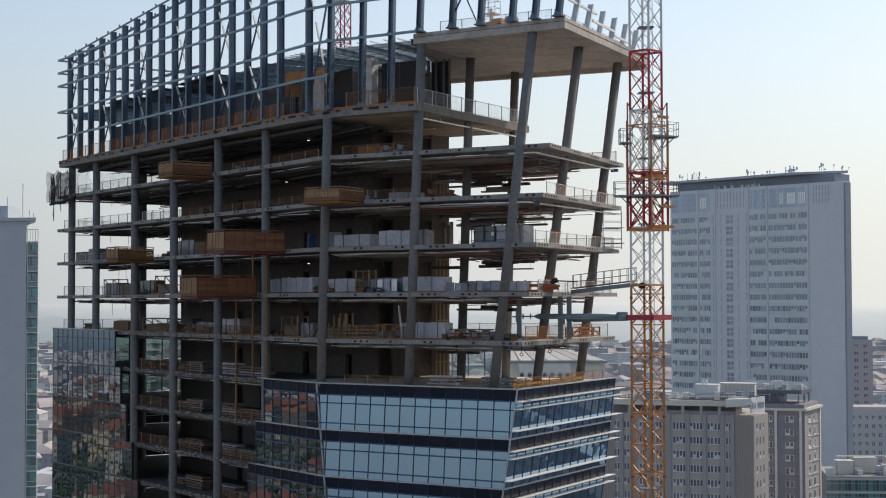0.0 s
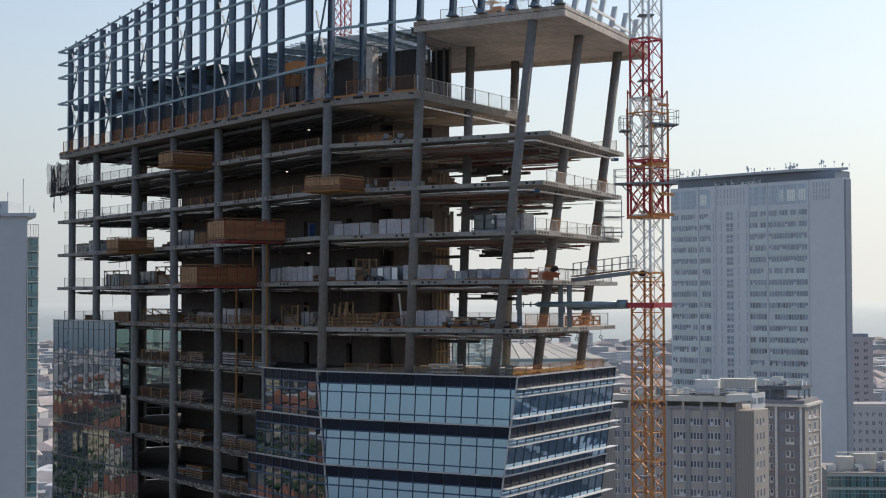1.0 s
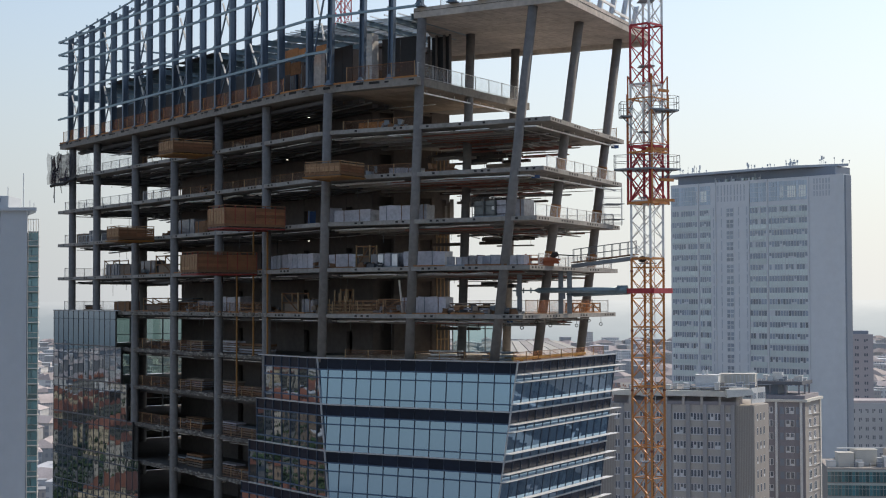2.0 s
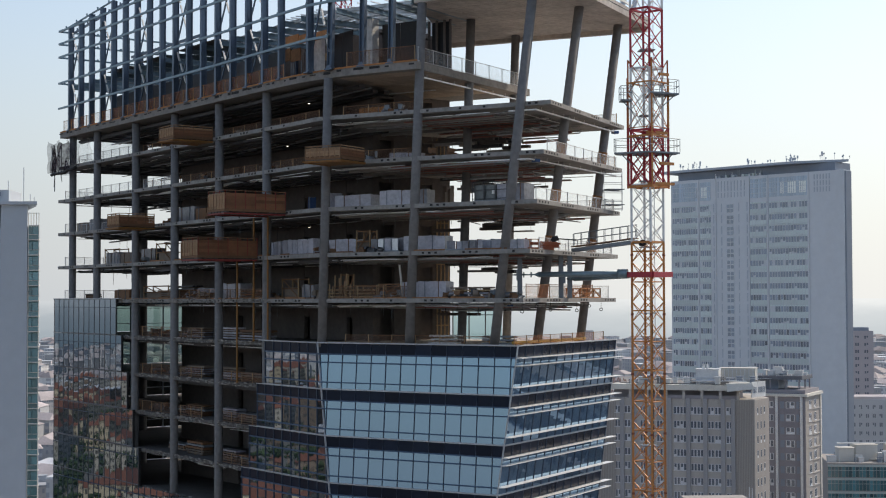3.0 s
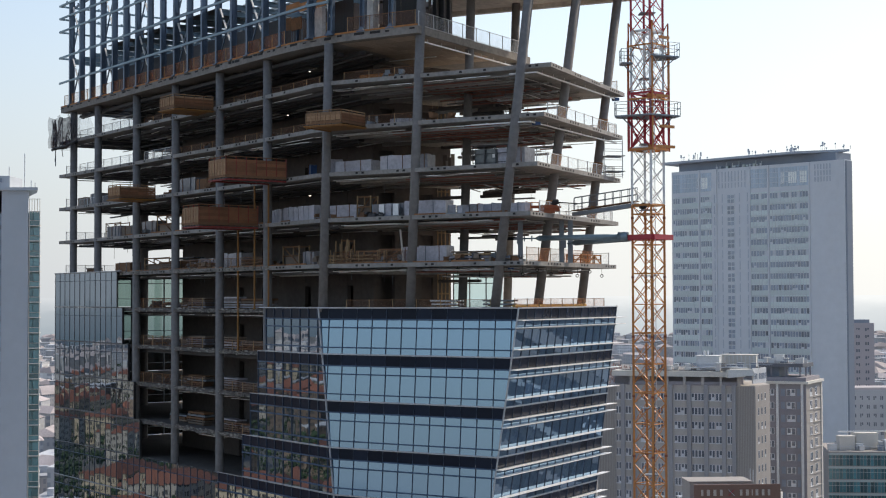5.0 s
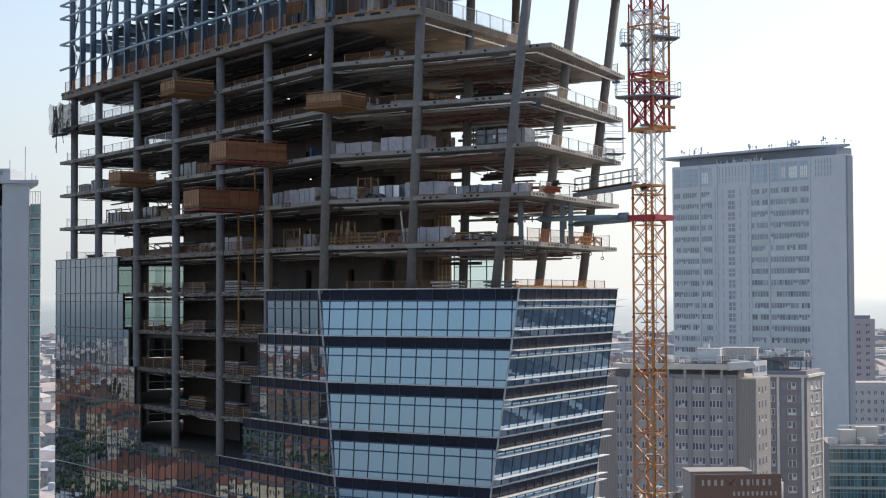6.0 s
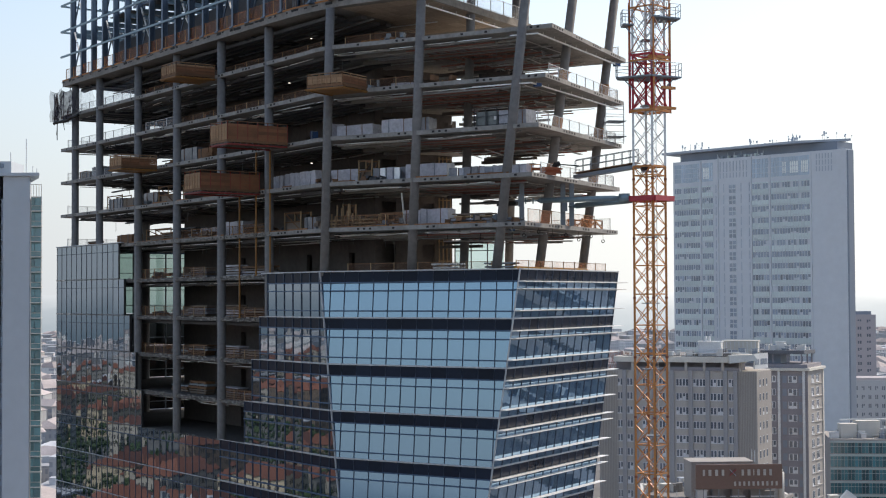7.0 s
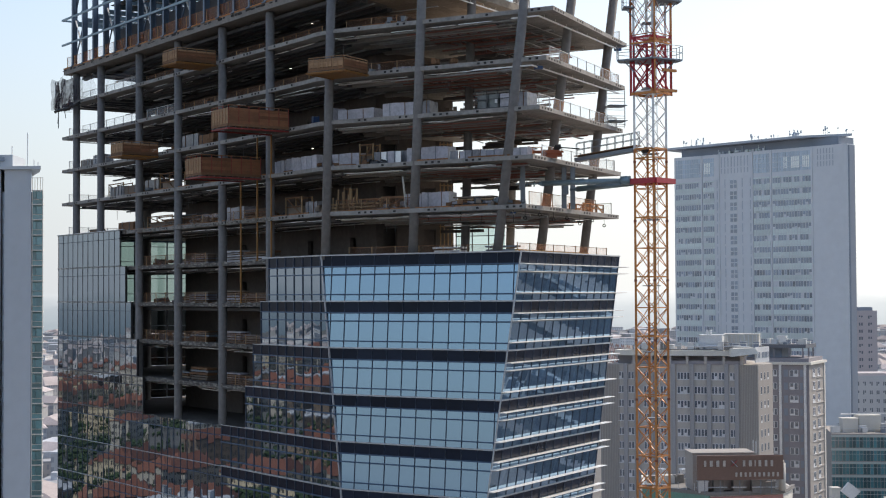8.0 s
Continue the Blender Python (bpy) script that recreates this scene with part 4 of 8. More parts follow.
# long side: a piece by the far end and a piece by the fold, stepping down towards each other
LN = 46


def long_ends(z):
    return lp(61.6, -0.3), fold(z) + FOLD_OUT


far_face = part("long_glazing_far", MB().beam(v3(lp(61.6, -0.3), 81.74), v3(lp(42.2, -0.3), 81.74), 0.3, 0.08), TRIM, tower, "dark reflective glazing at the tower's far end")
glaze(far_face, -A, long_ends, LN, 81.7, 13, lambda r: (0, 12 + r) if r < 5 else (0, 28), grid=lambda z, k: 1.522 * k, loose=5, rng_seed=7, dark=False, loose_fit=0.02, glass=GLASS_LONG, glass_rest=GLASS_LONG_FAR)
near_face = part("long_glazing_near", MB().beam(v3(lp(10.4, -0.3), GL_TOP + 0.04), v3(fold(GL_TOP) - B * 0.3, GL_TOP + 0.04), 0.3, 0.08), TRIM, tower, "dark glazing with black bands beside the fold")
glaze(near_face, -A, long_ends, LN, GL_TOP, 12, lambda r: (32 - r, LN) if r < 4 else (26, LN), grid=lambda z, k: 42.62 if k <= 26 else 52.25 + 1.54 * (k - 32), loose=4, rng_seed=9, loose_fit=0.02, glass=GLASS_LONG, glass_rest=GLASS_LONG_FAR)
# metal edge posts where the sides meet
for f, off in ((fold, FOLD_OUT * 1.1), (corner, CORNER_OUT * 1.05), (right_end, RN * 0.3 + RD * 0.05)):
    part("corner_post", MB().beam(v3(f(30) + off, 30), v3(f(GL_TOP) + off, GL_TOP + 0.1), 0.12, 0.12), TRIM, tower)
# the clear-glazed rear and end of the glazed storeys, seen through the open bays
rear = part("rear_glazing", MB().beam(v3(lp(61.2, 0.6), 81.2), v3(lp(61.2, 18.2), 81.2), 0.2, 0.2), TRANSOM, tower, "clear glazed rear side")
# end panes of the lower storeys, tinted darker to imitate the gloom inside
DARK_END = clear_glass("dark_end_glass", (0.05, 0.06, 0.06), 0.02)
for k in range(-8, 1):
    z = FLOORS[k]
    end_p, end_q = lp(61.2, 0.6), lp(61.2, 18.2)
    for i in range(8):
        a, b = end_p + (end_q - end_p) * (i / 8), end_p + (end_q - end_p) * ((i + 1) / 8)
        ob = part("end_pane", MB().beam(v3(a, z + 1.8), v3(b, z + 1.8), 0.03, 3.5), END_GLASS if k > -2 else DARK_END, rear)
        ob.visible_shadow = False
        if i % 2 == 0:
            part("end_mullion", MB().beam(v3(a, z), v3(a, z + 3.6), 0.16, 0.16), GREY_STEEL, rear)
    for h in (1.0, 2.9):
        part("end_transom", MB().beam(v3(end_p, z + h), v3(end_q, z + h), 0.1, 0.08), GREY_STEEL, rear)
    if k < -3:
        continue
    back = [(Vector((0.9, 146.3)), Vector((5.6, 144.0)))]
    for p, q in back:
        n = 3
        for i in range(n):
            a, b = p + (q - p) * (i / n), p + (q - p) * ((i + 1) / n)
            ob = part("rear_pane", MB().beam(v3(a, z + 1.75), v3(b, z + 1.75), 0.03, 3.3), BACK_GLASS, rear)
            ob.visible_shadow = False
            part("rear_mullion", MB().beam(v3(a, z), v3(a, z + 3.6), 0.12, 0.12), GREY_STEEL, rear)
        part("rear_transom", MB().beam(v3(p, z + 2.4), v3(q, z + 2.4), 0.1, 0.08), GREY_STEEL, rear)


# ---- things on the open floors ----
def fence(p, q, z, orange=False, h=1.15, tall=False):
    """Edge protection: posts, two rails and a net."""
    lab = "orange plastic net on posts along the floor edge" if orange is True else "orange net in a shaded brown tone on posts along the floor edge" if orange else "white welded mesh barrier along the floor edge"
    t = thing("edge_barrier", (p.x, p.y, z), lab, "safety barrier", "edge barriers")
    n = max(1, round((q - p).length / 2.3))
    for i in range(n + 1):
        a = p + (q - p) * (i / n)
        part("post", MB().box((a.x, a.y, z + h / 2), (0.07, 0.07, h)), FENCE_STEEL if not orange else TIMBER_PALE, t)
    for k in (0.08, h - 0.05):
        part("rail", MB().beam(v3(p, z + k), v3(q, z + k), 0.04, 0.04), FENCE_STEEL if not orange else TIMBER if orange == "dull" else TIMBER, t)
    part("net", MB().beam(v3(p, z + h / 2), v3(q, z + h / 2), 0.012, h - 0.15), DULL_NET if orange == "dull" else ORANGE_NET if orange else FENCE_NET, t)


for k in range(1, 6):
    z = FLOORS[k]
    c, r = corner(z), right_end(z)
    if 1 < k < 5:
        fence(c + (r - c) * (0.03 + 0.05 * (k % 3)) + Vector((-0.3, 0.1)), r + Vector((-0.6, -0.2)), z, h=1.05)
    fence(r + Vector((-0.7, 0.0)), Vector((1.6, 145.8)), z, orange=k > 3)
    fence(lp(61.0, 0.8), lp(61.0, 18.0), z)
    fence(lp(60.6, 18.1), lp(46.4, 18.1), z)
    fence(lp(57.0, 0.9), lp(41.0, 0.9), z, h=0.9) if k in (3,) else None
    if k in (1, 2):
        rng = random.Random(600 + k)
        spans = [(lp, 42.0, -1), (fp, 1.5, 1)]
        for P, at, way_on in spans:
            while 1.6 < at + way_on * 2.5 < 42 and (P is lp or at < 15.5):
                ln = rng.uniform(1.5, 4.0)
                m = MB().beam(v3(P(at, 0.2), z + 0.07), v3(P(at + way_on * ln, 0.2 + rng.uniform(0, 0.15)), z + 0.07), 0.07, rng.uniform(0.09, 0.15))
                solo("toe_board", m, TOE, "weathered orange-brown toe board at the floor edge", "toe board", "toe boards")
                at += way_on * (ln + rng.choice((0.05, 0.1, 0.3, 1.5) if k == 1 else (2.0, 4.0, 6.0)))
for k, s0, s1 in ((4, 57.0, 40.5), (4, 38.8, 31.0), (5, 57.0, 40.5)):
    fence(lp(s0, 0.9), lp(s1, 0.9), FLOORS[k], h=1.1)
for k in (4, 5):
    fence(lp(40, 1.4), lp(2.5, 1.4), FLOORS[k], orange="dull", h=0.95)
    fence(fp(1.5, 1.4), fp(9.5, 1.4), FLOORS[k], orange="dull", h=0.95)
fence(fp(2.0, 1.0), fp(16.5, 1.0), FLOORS[0], orange="dull", h=0.9)
c, r = corner(FLOORS[0]), right_end(FLOORS[0])
fence(c + (r - c) * 0.05 + Vector((-0.6, 0.2)), r + Vector((-0.9, -0.4)), FLOORS[0], orange=True, h=0.95)
fence(lp(59.0, -0.25), lp(6.0, -0.25), z6, orange=True, h=1.4)
fence(fp(3.0, -0.2), fp(10.0, -0.2), z6, orange="dull", h=1.4)
fence(fp(10.2, 0.0), Vector((8.0, 142.2)), z6, h=1.3)
fence(fp(11.5, 1.6), corner(ROOF_TOP) + Vector((-1.2, 1.2)), ROOF_TOP, h=1.1)
fence(corner(ROOF_TOP) + Vector((-0.9, 1.4)), right_end(ROOF_TOP) + Vector((-0.4, -0.6)), ROOF_TOP, h=1.1)


def platform(s, wide, out, inn, z, red, front=False, h=1.55):
    """A cantilevered loading platform with boarded sides."""
    P = (lambda a, w: fp(a, w)) if front else (lambda a, w: lp(a, w))
    lab = "timber-sided loading platform on a red steel frame" if red else "timber-sided loading platform on an ochre steel frame"
    o = P(s, 0)
    t = thing("loading_platform", (o.x, o.y, z), lab, "loading platform", "loading platforms")
    frame_m = PLAT_RED if red else PLAT_OCHRE
    fl = [P(s, inn), P(s, -out), P(s + wide, -out), P(s + wide, inn)]
    if front:
        fl = [P(s, -out), P(s + wide, -out), P(s + wide, inn), P(s, inn)]
    else:
        fl = [fl[2], fl[1], fl[0], fl[3]]
    part("deck", MB().prism([tuple(p) for p in fl], z + 0.1, z + 0.18), TIMBER, t)
    fr = MB()
    for a in (s, s + wide):
        part("edge_beam", MB().beam(v3(P(a, -out), z), v3(P(a, inn), z), 0.14, 0.2), TIMBER, t)
        fr.beam(v3(P(a, -out - 0.1), z - 0.3), v3(P(a, inn), z - 0.3), 0.12, 0.14)
    part("edge_beam", MB().beam(v3(P(s, -out), z), v3(P(s + wide, -out), z), 0.14, 0.2), TIMBER, t)
    fr.beam(v3(P(s, -out), z - 0.3), v3(P(s + wide, -out), z - 0.3), 0.12, 0.14)
    if not red:
        # the boarded tray under the box stands out on all sides
        e = 0.2
        ledge = [P(s - e, inn), P(s - e, -out - e), P(s + wide + e, -out - e), P(s + wide + e, inn)]
        if front:
            ledge = [P(s - e, -out - e), P(s + wide + e, -out - e), P(s + wide + e, inn), P(s - e, inn)]
        else:
            ledge = [ledge[2], ledge[1], ledge[0], ledge[3]]
        part("tray", MB().prism([tuple(p) for p in ledge], z - 0.3, z - 0.2), PLAT_OCHRE, t, "ochre tray under the box")
    n = round(out / 0.6)
    for i in range(n + 1):
        w = -out + (out + inn * 0.2) * i / n
        part("joist", MB().beam(v3(P(s - 0.06, w + 0.05), z - 0.17), v3(P(s + wide + 0.06, w + 0.05), z - 0.17), 0.09, 0.15), CORE, t)
    for i in range(round(wide / 0.6)):
        a = s + 0.2 + i * 0.6
        part("joist", MB().beam(v3(P(a, -out - 0.08), z - 0.16), v3(P(a, -out + 0.5), z - 0.16), 0.08, 0.14), CORE, t)
    part("steel_frame", fr, frame_m, t, "red steel underframe" if red else "ochre steel underframe")
    sides = [((s, -out), (s + wide, -out)), ((s, -out), (s, inn)), ((s + wide, -out), (s + wide, inn))]
    for (a0, w0), (a1, w1) in sides:
        p, q = P(a0, w0), P(a1, w1)
        length = (q - p).length
        rows = 5
        for b in range(rows):
            zz = z + 0.26 + b * (h - 0.28) / rows
            for i in range(2):
                # end and top boards take a paler colour to imitate brighter light on them
                part("side_board", MB().beam(v3(p + (q - p) * (i * 0.5 + 0.002), zz), v3(p + (q - p) * (i * 0.5 + 0.498), zz), 0.05 if b % 2 else 0.07, (h - 0.28) / rows - 0.012), PALE_TOP if w0 == w1 or (b == rows - 1 and not red) else PLAT_BOARD, t)
        if w0 == w1:
            for i in range(round(length / 0.55) + 1):
                u = p + (q - p) * (i / round(length / 0.55))
                part("end_batten", MB().box((u.x, u.y, z + h * 0.45), (0.05, 0.16, h * 0.8), turn_l), PALE_TOP, t)
        for i in range(round(length / 1.1) + 1):
            u = p + (q - p) * (i / max(1, round(length / 1.1)))
            part("stanchion", MB().box((u.x, u.y, z + h / 2 + 0.1), (0.075, 0.075, h), turn_l), frame_m if red else TIMBER, t)
        part("top_rail", MB().beam(v3(p, z + h + 0.06), v3(q, z + h + 0.06), 0.08, 0.07), TIMBER if red else PALE_TOP, t)


platform(20.6, 3.2, 4.2, -0.05, FLOORS[5] - 0.2, False, h=1.12)
platform(6.0, 3.2, 6.2, -0.1, FLOORS[3] - 0.1, True, h=1.7)
platform(11.3, 3.2, 6.2, -0.1, FLOORS[2] - 0.1, True, h=1.7)
platform(34.0, 3.0, 4.0, -0.05, FLOORS[3] - 0.25, False, h=1.2)
platform(1.1, 3.6, 3.6, -0.05, FLOORS[4] - 0.1, False, front=True, h=0.98)
# steel props that hold the platforms' tails
for s, k0, k1 in ((15.6, -1, 2), (12.3, 0, 3), (9.6, 0, 3)):
    m = MB().cyl(v3(lp(s, 0.1), FLOORS[k0]), v3(lp(s, 0.1), FLOORS[k1] - 0.36), 0.09, n=8)
    m.box((*lp(s, 0.1), FLOORS[k0] + 0.03), (0.3, 0.3, 0.06))
    solo("hoist_rail", m, PLAT_OCHRE, "upright ochre steel guide post at the floor edge", "guide post", "guide posts")


def pallet(P, a0, a1, w, z, h, material, depth=1.3, label="", split=0):
    """A wrapped stack on a timber pallet; split: number of bundles side by side."""
    p = P((a0 + a1) / 2, w + depth / 2)
    t = thing("wrapped_pallet", (p.x, p.y, z), label or "stack of building panels in white plastic wrap", "pallet", "material stacks")
    turn = turn_f if P is fp else turn_l
    base = MB()
    for k in (-1, 0, 1):
        q = P((a0 + a1) / 2, w + depth / 2 + k * depth * 0.42)
        base.box((q.x, q.y, z + 0.06), (abs(a1 - a0), 0.1, 0.12), turn)
    part("pallet_base", base, TIMBER, t)
    n = max(1, split)
    rng = random.Random(int(a0 * 17 + z))
    for i in range(n):
        b0, b1 = a0 + (a1 - a0) * i / n, a0 + (a1 - a0) * (i + 1) / n
        hh = h * rng.uniform(0.93, 1.0)
        q = P((b0 + b1) / 2, w + depth / 2)
        hw, hd = abs(b1 - b0) / 2 - 0.03, depth / 2
        bm = bmesh.new()
        bmesh.ops.create_cube(bm, size=1.0)
        bmesh.ops.subdivide_edges(bm, edges=bm.edges, cuts=2, use_grid_fill=True)
        for v in bm.verts:
            jig = 0.018
            v.co.x = v.co.x * hw * 2 + rng.uniform(-jig, jig)
            v.co.y = v.co.y * hd * 2 + rng.uniform(-jig, jig)
            v.co.z = v.co.z * hh + rng.uniform(-jig, jig) * (3.2 if v.co.z > 0.4 else 0.0)
        bmesh.ops.transform(bm, matrix=pose(q.x - p.x, q.y - p.y, 0.12 + hh / 2) @ Matrix.Rotation(turn, 4, "Z"), verts=bm.verts)
        me = bpy.data.meshes.new("load")
        bm.to_mesh(me)
        bm.free()
        me.materials.append(material)
        ob = new("load", me)
        ob.parent = t
        for e in (-0.5, 0.45) if n < 3 else ():
            c2 = q + (P(1.0, 0) - P(0.0, 0)) * (hw * e + rng.uniform(-0.1, 0.1))
            part("strap", MB().box((c2.x, c2.y, z + 0.12 + hh / 2), (0.035, depth + 0.12, hh + 0.08), turn), rng.choice((TIMBER, GREY_STEEL)), t)


RACK_PANE = mat("dusty_green_panes", (0.15, 0.165, 0.165), 0.15, vary=0.3, big=0.8, fine=4, pieces=0.2)


def glass_rack(P, a0, a1, w, z, h):
    """A transport rack: dark steel frames with large panes leaning in them."""
    o = P((a0 + a1) / 2, w)
    t = thing("glass_rack", (o.x, o.y, z), "steel transport rack holding large dusty panes", "glass rack", "material stacks")
    part("rack_base", MB().beam(v3(P(a0, w + 0.7), z + 0.12), v3(P(a1, w + 0.7), z + 0.12), 1.5, 0.2), GREY_STEEL, t)
    for i in range(4):
        a = a0 + (a1 - a0) * i / 3
        part("upright", MB().beam(v3(P(a, w), z), v3(P(a, w), z + h), 0.07, 0.07), DUCT, t)
        part("upright", MB().beam(v3(P(a, w + 1.4), z), v3(P(a, w + 1.4), z + h), 0.07, 0.07), DUCT, t)
    for k in (0.2, 0.62, 1.0):
        part("rack_rail", MB().beam(v3(P(a0, w), z + h * k), v3(P(a1, w), z + h * k), 0.06, 0.06), DUCT, t)
    for i in range(3):
        a, b = a0 + (a1 - a0) * i / 3 + 0.06, a0 + (a1 - a0) * (i + 1) / 3 - 0.06
        for j in range(3):
            ww = w + 0.25 + 0.4 * j
            part("pane", MB().beam(v3(P(a, ww), z + 0.22 + h * 0.37), v3(P(b, ww), z + 0.22 + h * 0.37), 0.04, h * 0.74), RACK_PANE if i < 2 else WRAP, t)
    q = P(a0 + (a1 - a0) * 0.62, w - 0.05)
    part("paper_label", MB().box((q.x, q.y, z + h * 0.5), (0.24, 0.02, 0.3), turn_f), STEEL_WHITE, t, "white paper label")


def crate(P, a0, a1, w, z, h, depth=1.1, label="open slatted timber crate"):
    """An open crate of battens with a diagonal on each side."""
    o = P((a0 + a1) / 2, w)
    t = thing("timber_crate", (o.x, o.y, z), label, "crate", "timber crates")
    for a in (a0, a1):
        for ww in (w, w + depth):
            part("corner_batten", MB().box((*P(a, ww), z + h / 2), (0.1, 0.1, h), turn_l), TIMBER_PALE, t)
    for ww in (w, w + depth):
        for k in (0.08, 0.5, 0.95):
            part("batten", MB().beam(v3(P(a0, ww), z + h * k), v3(P(a1, ww), z + h * k), 0.05, 0.11), TIMBER, t)
        part("diagonal", MB().beam(v3(P(a0, ww), z + 0.1), v3(P(a1, ww), z + h - 0.05), 0.05, 0.09), TIMBER, t)
    part("crate_load", MB().box((*P((a0 + a1) / 2, w + depth / 2), z + h * 0.3), (abs(a1 - a0) * 0.8, depth * 0.8, h * 0.5), turn_f if P is fp else turn_l), BOARD, t)


def beams_stack(P, a0, a1, w, z, label, material=BOARD, n=4, layers=3):
    """Loose lengths stacked with spacers between the layers."""
    o = P((a0 + a1) / 2, w)
    t = thing("material_stack", (o.x, o.y, z), label, "material stack", "material stacks")
    rng = random.Random(int(abs(a0) * 31 + z * 3))
    for j in range(layers):
        zz = z + 0.16 + j * 0.3
        for i in range(n):
            part("length", MB().beam(v3(P(a0 + rng.uniform(-0.2, 0.2), w + i * 0.3), zz), v3(P(a1 + rng.uniform(-0.2, 0.2), w + i * 0.3), zz), 0.2, 0.14), material, t)
        for k in (0.2, 0.8):
            a = a0 + (a1 - a0) * k
            part("spacer", MB().beam(v3(P(a, w - 0.1), zz - 0.11), v3(P(a, w + 0.3 * n), zz - 0.11), 0.1, 0.07), TIMBER_PALE, t)


F = FLOORS
grey_lab = "stack of glazing panels in dusty clear wrap"
# third floor up: white stacks by the front, a covered rack near the corner
pallet(fp, 0.1, 4.0, 2.0, F[3], 1.05, WRAP, depth=1.6)
pallet(lp, 1.0, 1.9, 1.6, F[3], 1.3, WRAP, label="short white wrapped stack beside a column")
pallet(fp, 4.9, 8.2, 2.0, F[3], 1.3, WRAP, label="tall stack of panels in bluish white plastic wrap")
pallet(fp, 8.3, 9.5, 2.5, F[3], 1.3, WRAP_CLEAR, label=grey_lab)
glass_rack(fp, 14.0, 17.3, 2.5, F[3], 1.75)
pallet(fp, 17.4, 18.6, 3.2, F[3], 1.5, WRAP_CLEAR, depth=1.8, label="foil-wrapped block beside the leaning column")
pallet(lp, 28.6, 32.6, 2.0, F[3], 1.6, WRAP_CLEAR, label="pale wrapped panels beside the column")
pallet(lp, 25.1, 28.4, 2.0, F[3], 1.3, TIMBER, label="stack of timber sheets on a pallet")
pallet(lp, 57.4, 60.4, 2.0, F[3], 1.1, BOARD, label="stack of brown boards on a pallet")
pallet(lp, 53.6, 56.5, 2.0, F[3], 1.4, WRAP_CLEAR, label=grey_lab)
# second floor up
pallet(lp, 47.6, 51.5, 2.0, F[2], 1.3, WRAP_CLEAR, split=2, label=grey_lab)
crate(lp, 49.0, 53.2, 2.6, F[2], 1.9)
pallet(lp, 43.5, 47.4, 2.0, F[2], 1.2, BOARD, label="stack of brown boards on a pallet")
pallet(lp, 38.2, 41.8, 2.0, F[2], 1.5, WRAP_CLEAR, label=grey_lab)
crate(lp, 34.0, 37.8, 2.0, F[2], 2.1)
pallet(lp, 9.6, 11.7, 1.5, F[2], 1.25, WRAP, split=3)
pallet(lp, 3.7, 9.3, 1.5, F[2], 1.35, WRAP, split=6, label="row of upright panels in white wrap with timber ends")
pallet(fp, -0.6, 2.4, 2.0, F[2], 1.15, WRAP)
crate(fp, 2.5, 3.9, 2.0, F[2], 2.0, label="tall open timber crate beside white stacks")
pallet(fp, 4.1, 7.2, 3.0, F[2], 1.2, WRAP_CLEAR, label=grey_lab)
pallet(fp, 7.4, 11.6, 2.0, F[2], 1.25, WRAP, label="long stack of panels in white plastic wrap")
pallet(fp, 13.4, 16.6, 2.8, F[2], 0.85, WRAP, label="pale wrapped block behind the upright panes")
pallet(fp, 16.8, 19.0, 2.5, F[2], 0.8, WRAP, label="white wrapped panels beside the leaning column")
# first floor up
pallet(lp, 18.5, 22.2, 2.0, F[1], 1.5, WRAP, label="block of white wrapped panels behind the column")
beams_stack(lp, 13.6, 18.0, 1.8, F[1], "stack of brown battens at the floor edge", TIMBER)
pallet(lp, 22.8, 27.9, 2.0, F[1], 1.0, WRAP_CLEAR, split=3, label=grey_lab)
pallet(lp, 43.8, 47.9, 1.5, F[1], 1.0, TIMBER, label="low timber box at the floor edge")
crate(lp, 34.8, 41.0, 2.0, F[1], 1.5)
beams_stack(lp, 30.6, 36.5, 3.0, F[1], "heap of dark steel lengths", DUCT, layers=5)
crate(lp, 7.2, 10.2, 2.0, F[1], 1.9, label="open timber crate with crossed sides")
pallet(lp, 4.5, 6.6, 2.0, F[1], 1.2, WRAP_CLEAR, label=grey_lab)
beams_stack(fp, -1.2, 4.2, 2.0, F[1], "pale timber lengths on bearers", TIMBER_PALE, layers=3)
crate(fp, 0.8, 1.4, 2.0, F[1], 2.2, label="upright timber frames leaning together")
crate(fp, 2.3, 4.5, 2.2, F[1], 1.2)
crate(fp, 4.7, 7.0, 2.2, F[1], 1.3)
pallet(fp, 7.1, 8.9, 2.0, F[1], 1.3, WRAP)
pallet(fp, 8.9, 11.7, 2.0, F[1], 1.4, WRAP, label="block of bright white wrapped panels")
beams_stack(fp, 11.7, 18.0, 3.0, F[1], "grey metal channels stacked in layers", GREY_STEEL, n=5, layers=2)

# others
pallet(fp, 4.6, 7.6, 4.0, F[4], 0.7, WRAP, label="low bundle in bluish plastic wrap")
pallet(fp, 0.3, 3.2, 5.5, F[5], 1.2, ORANGE_TIMBER, label="orange plywood sheets standing by the core")
pallet(lp, 8.4, 9.0, 4.0, F[3], 1.5, BLUE_PLASTIC, depth=0.6, label="blue plastic tank on a pallet")


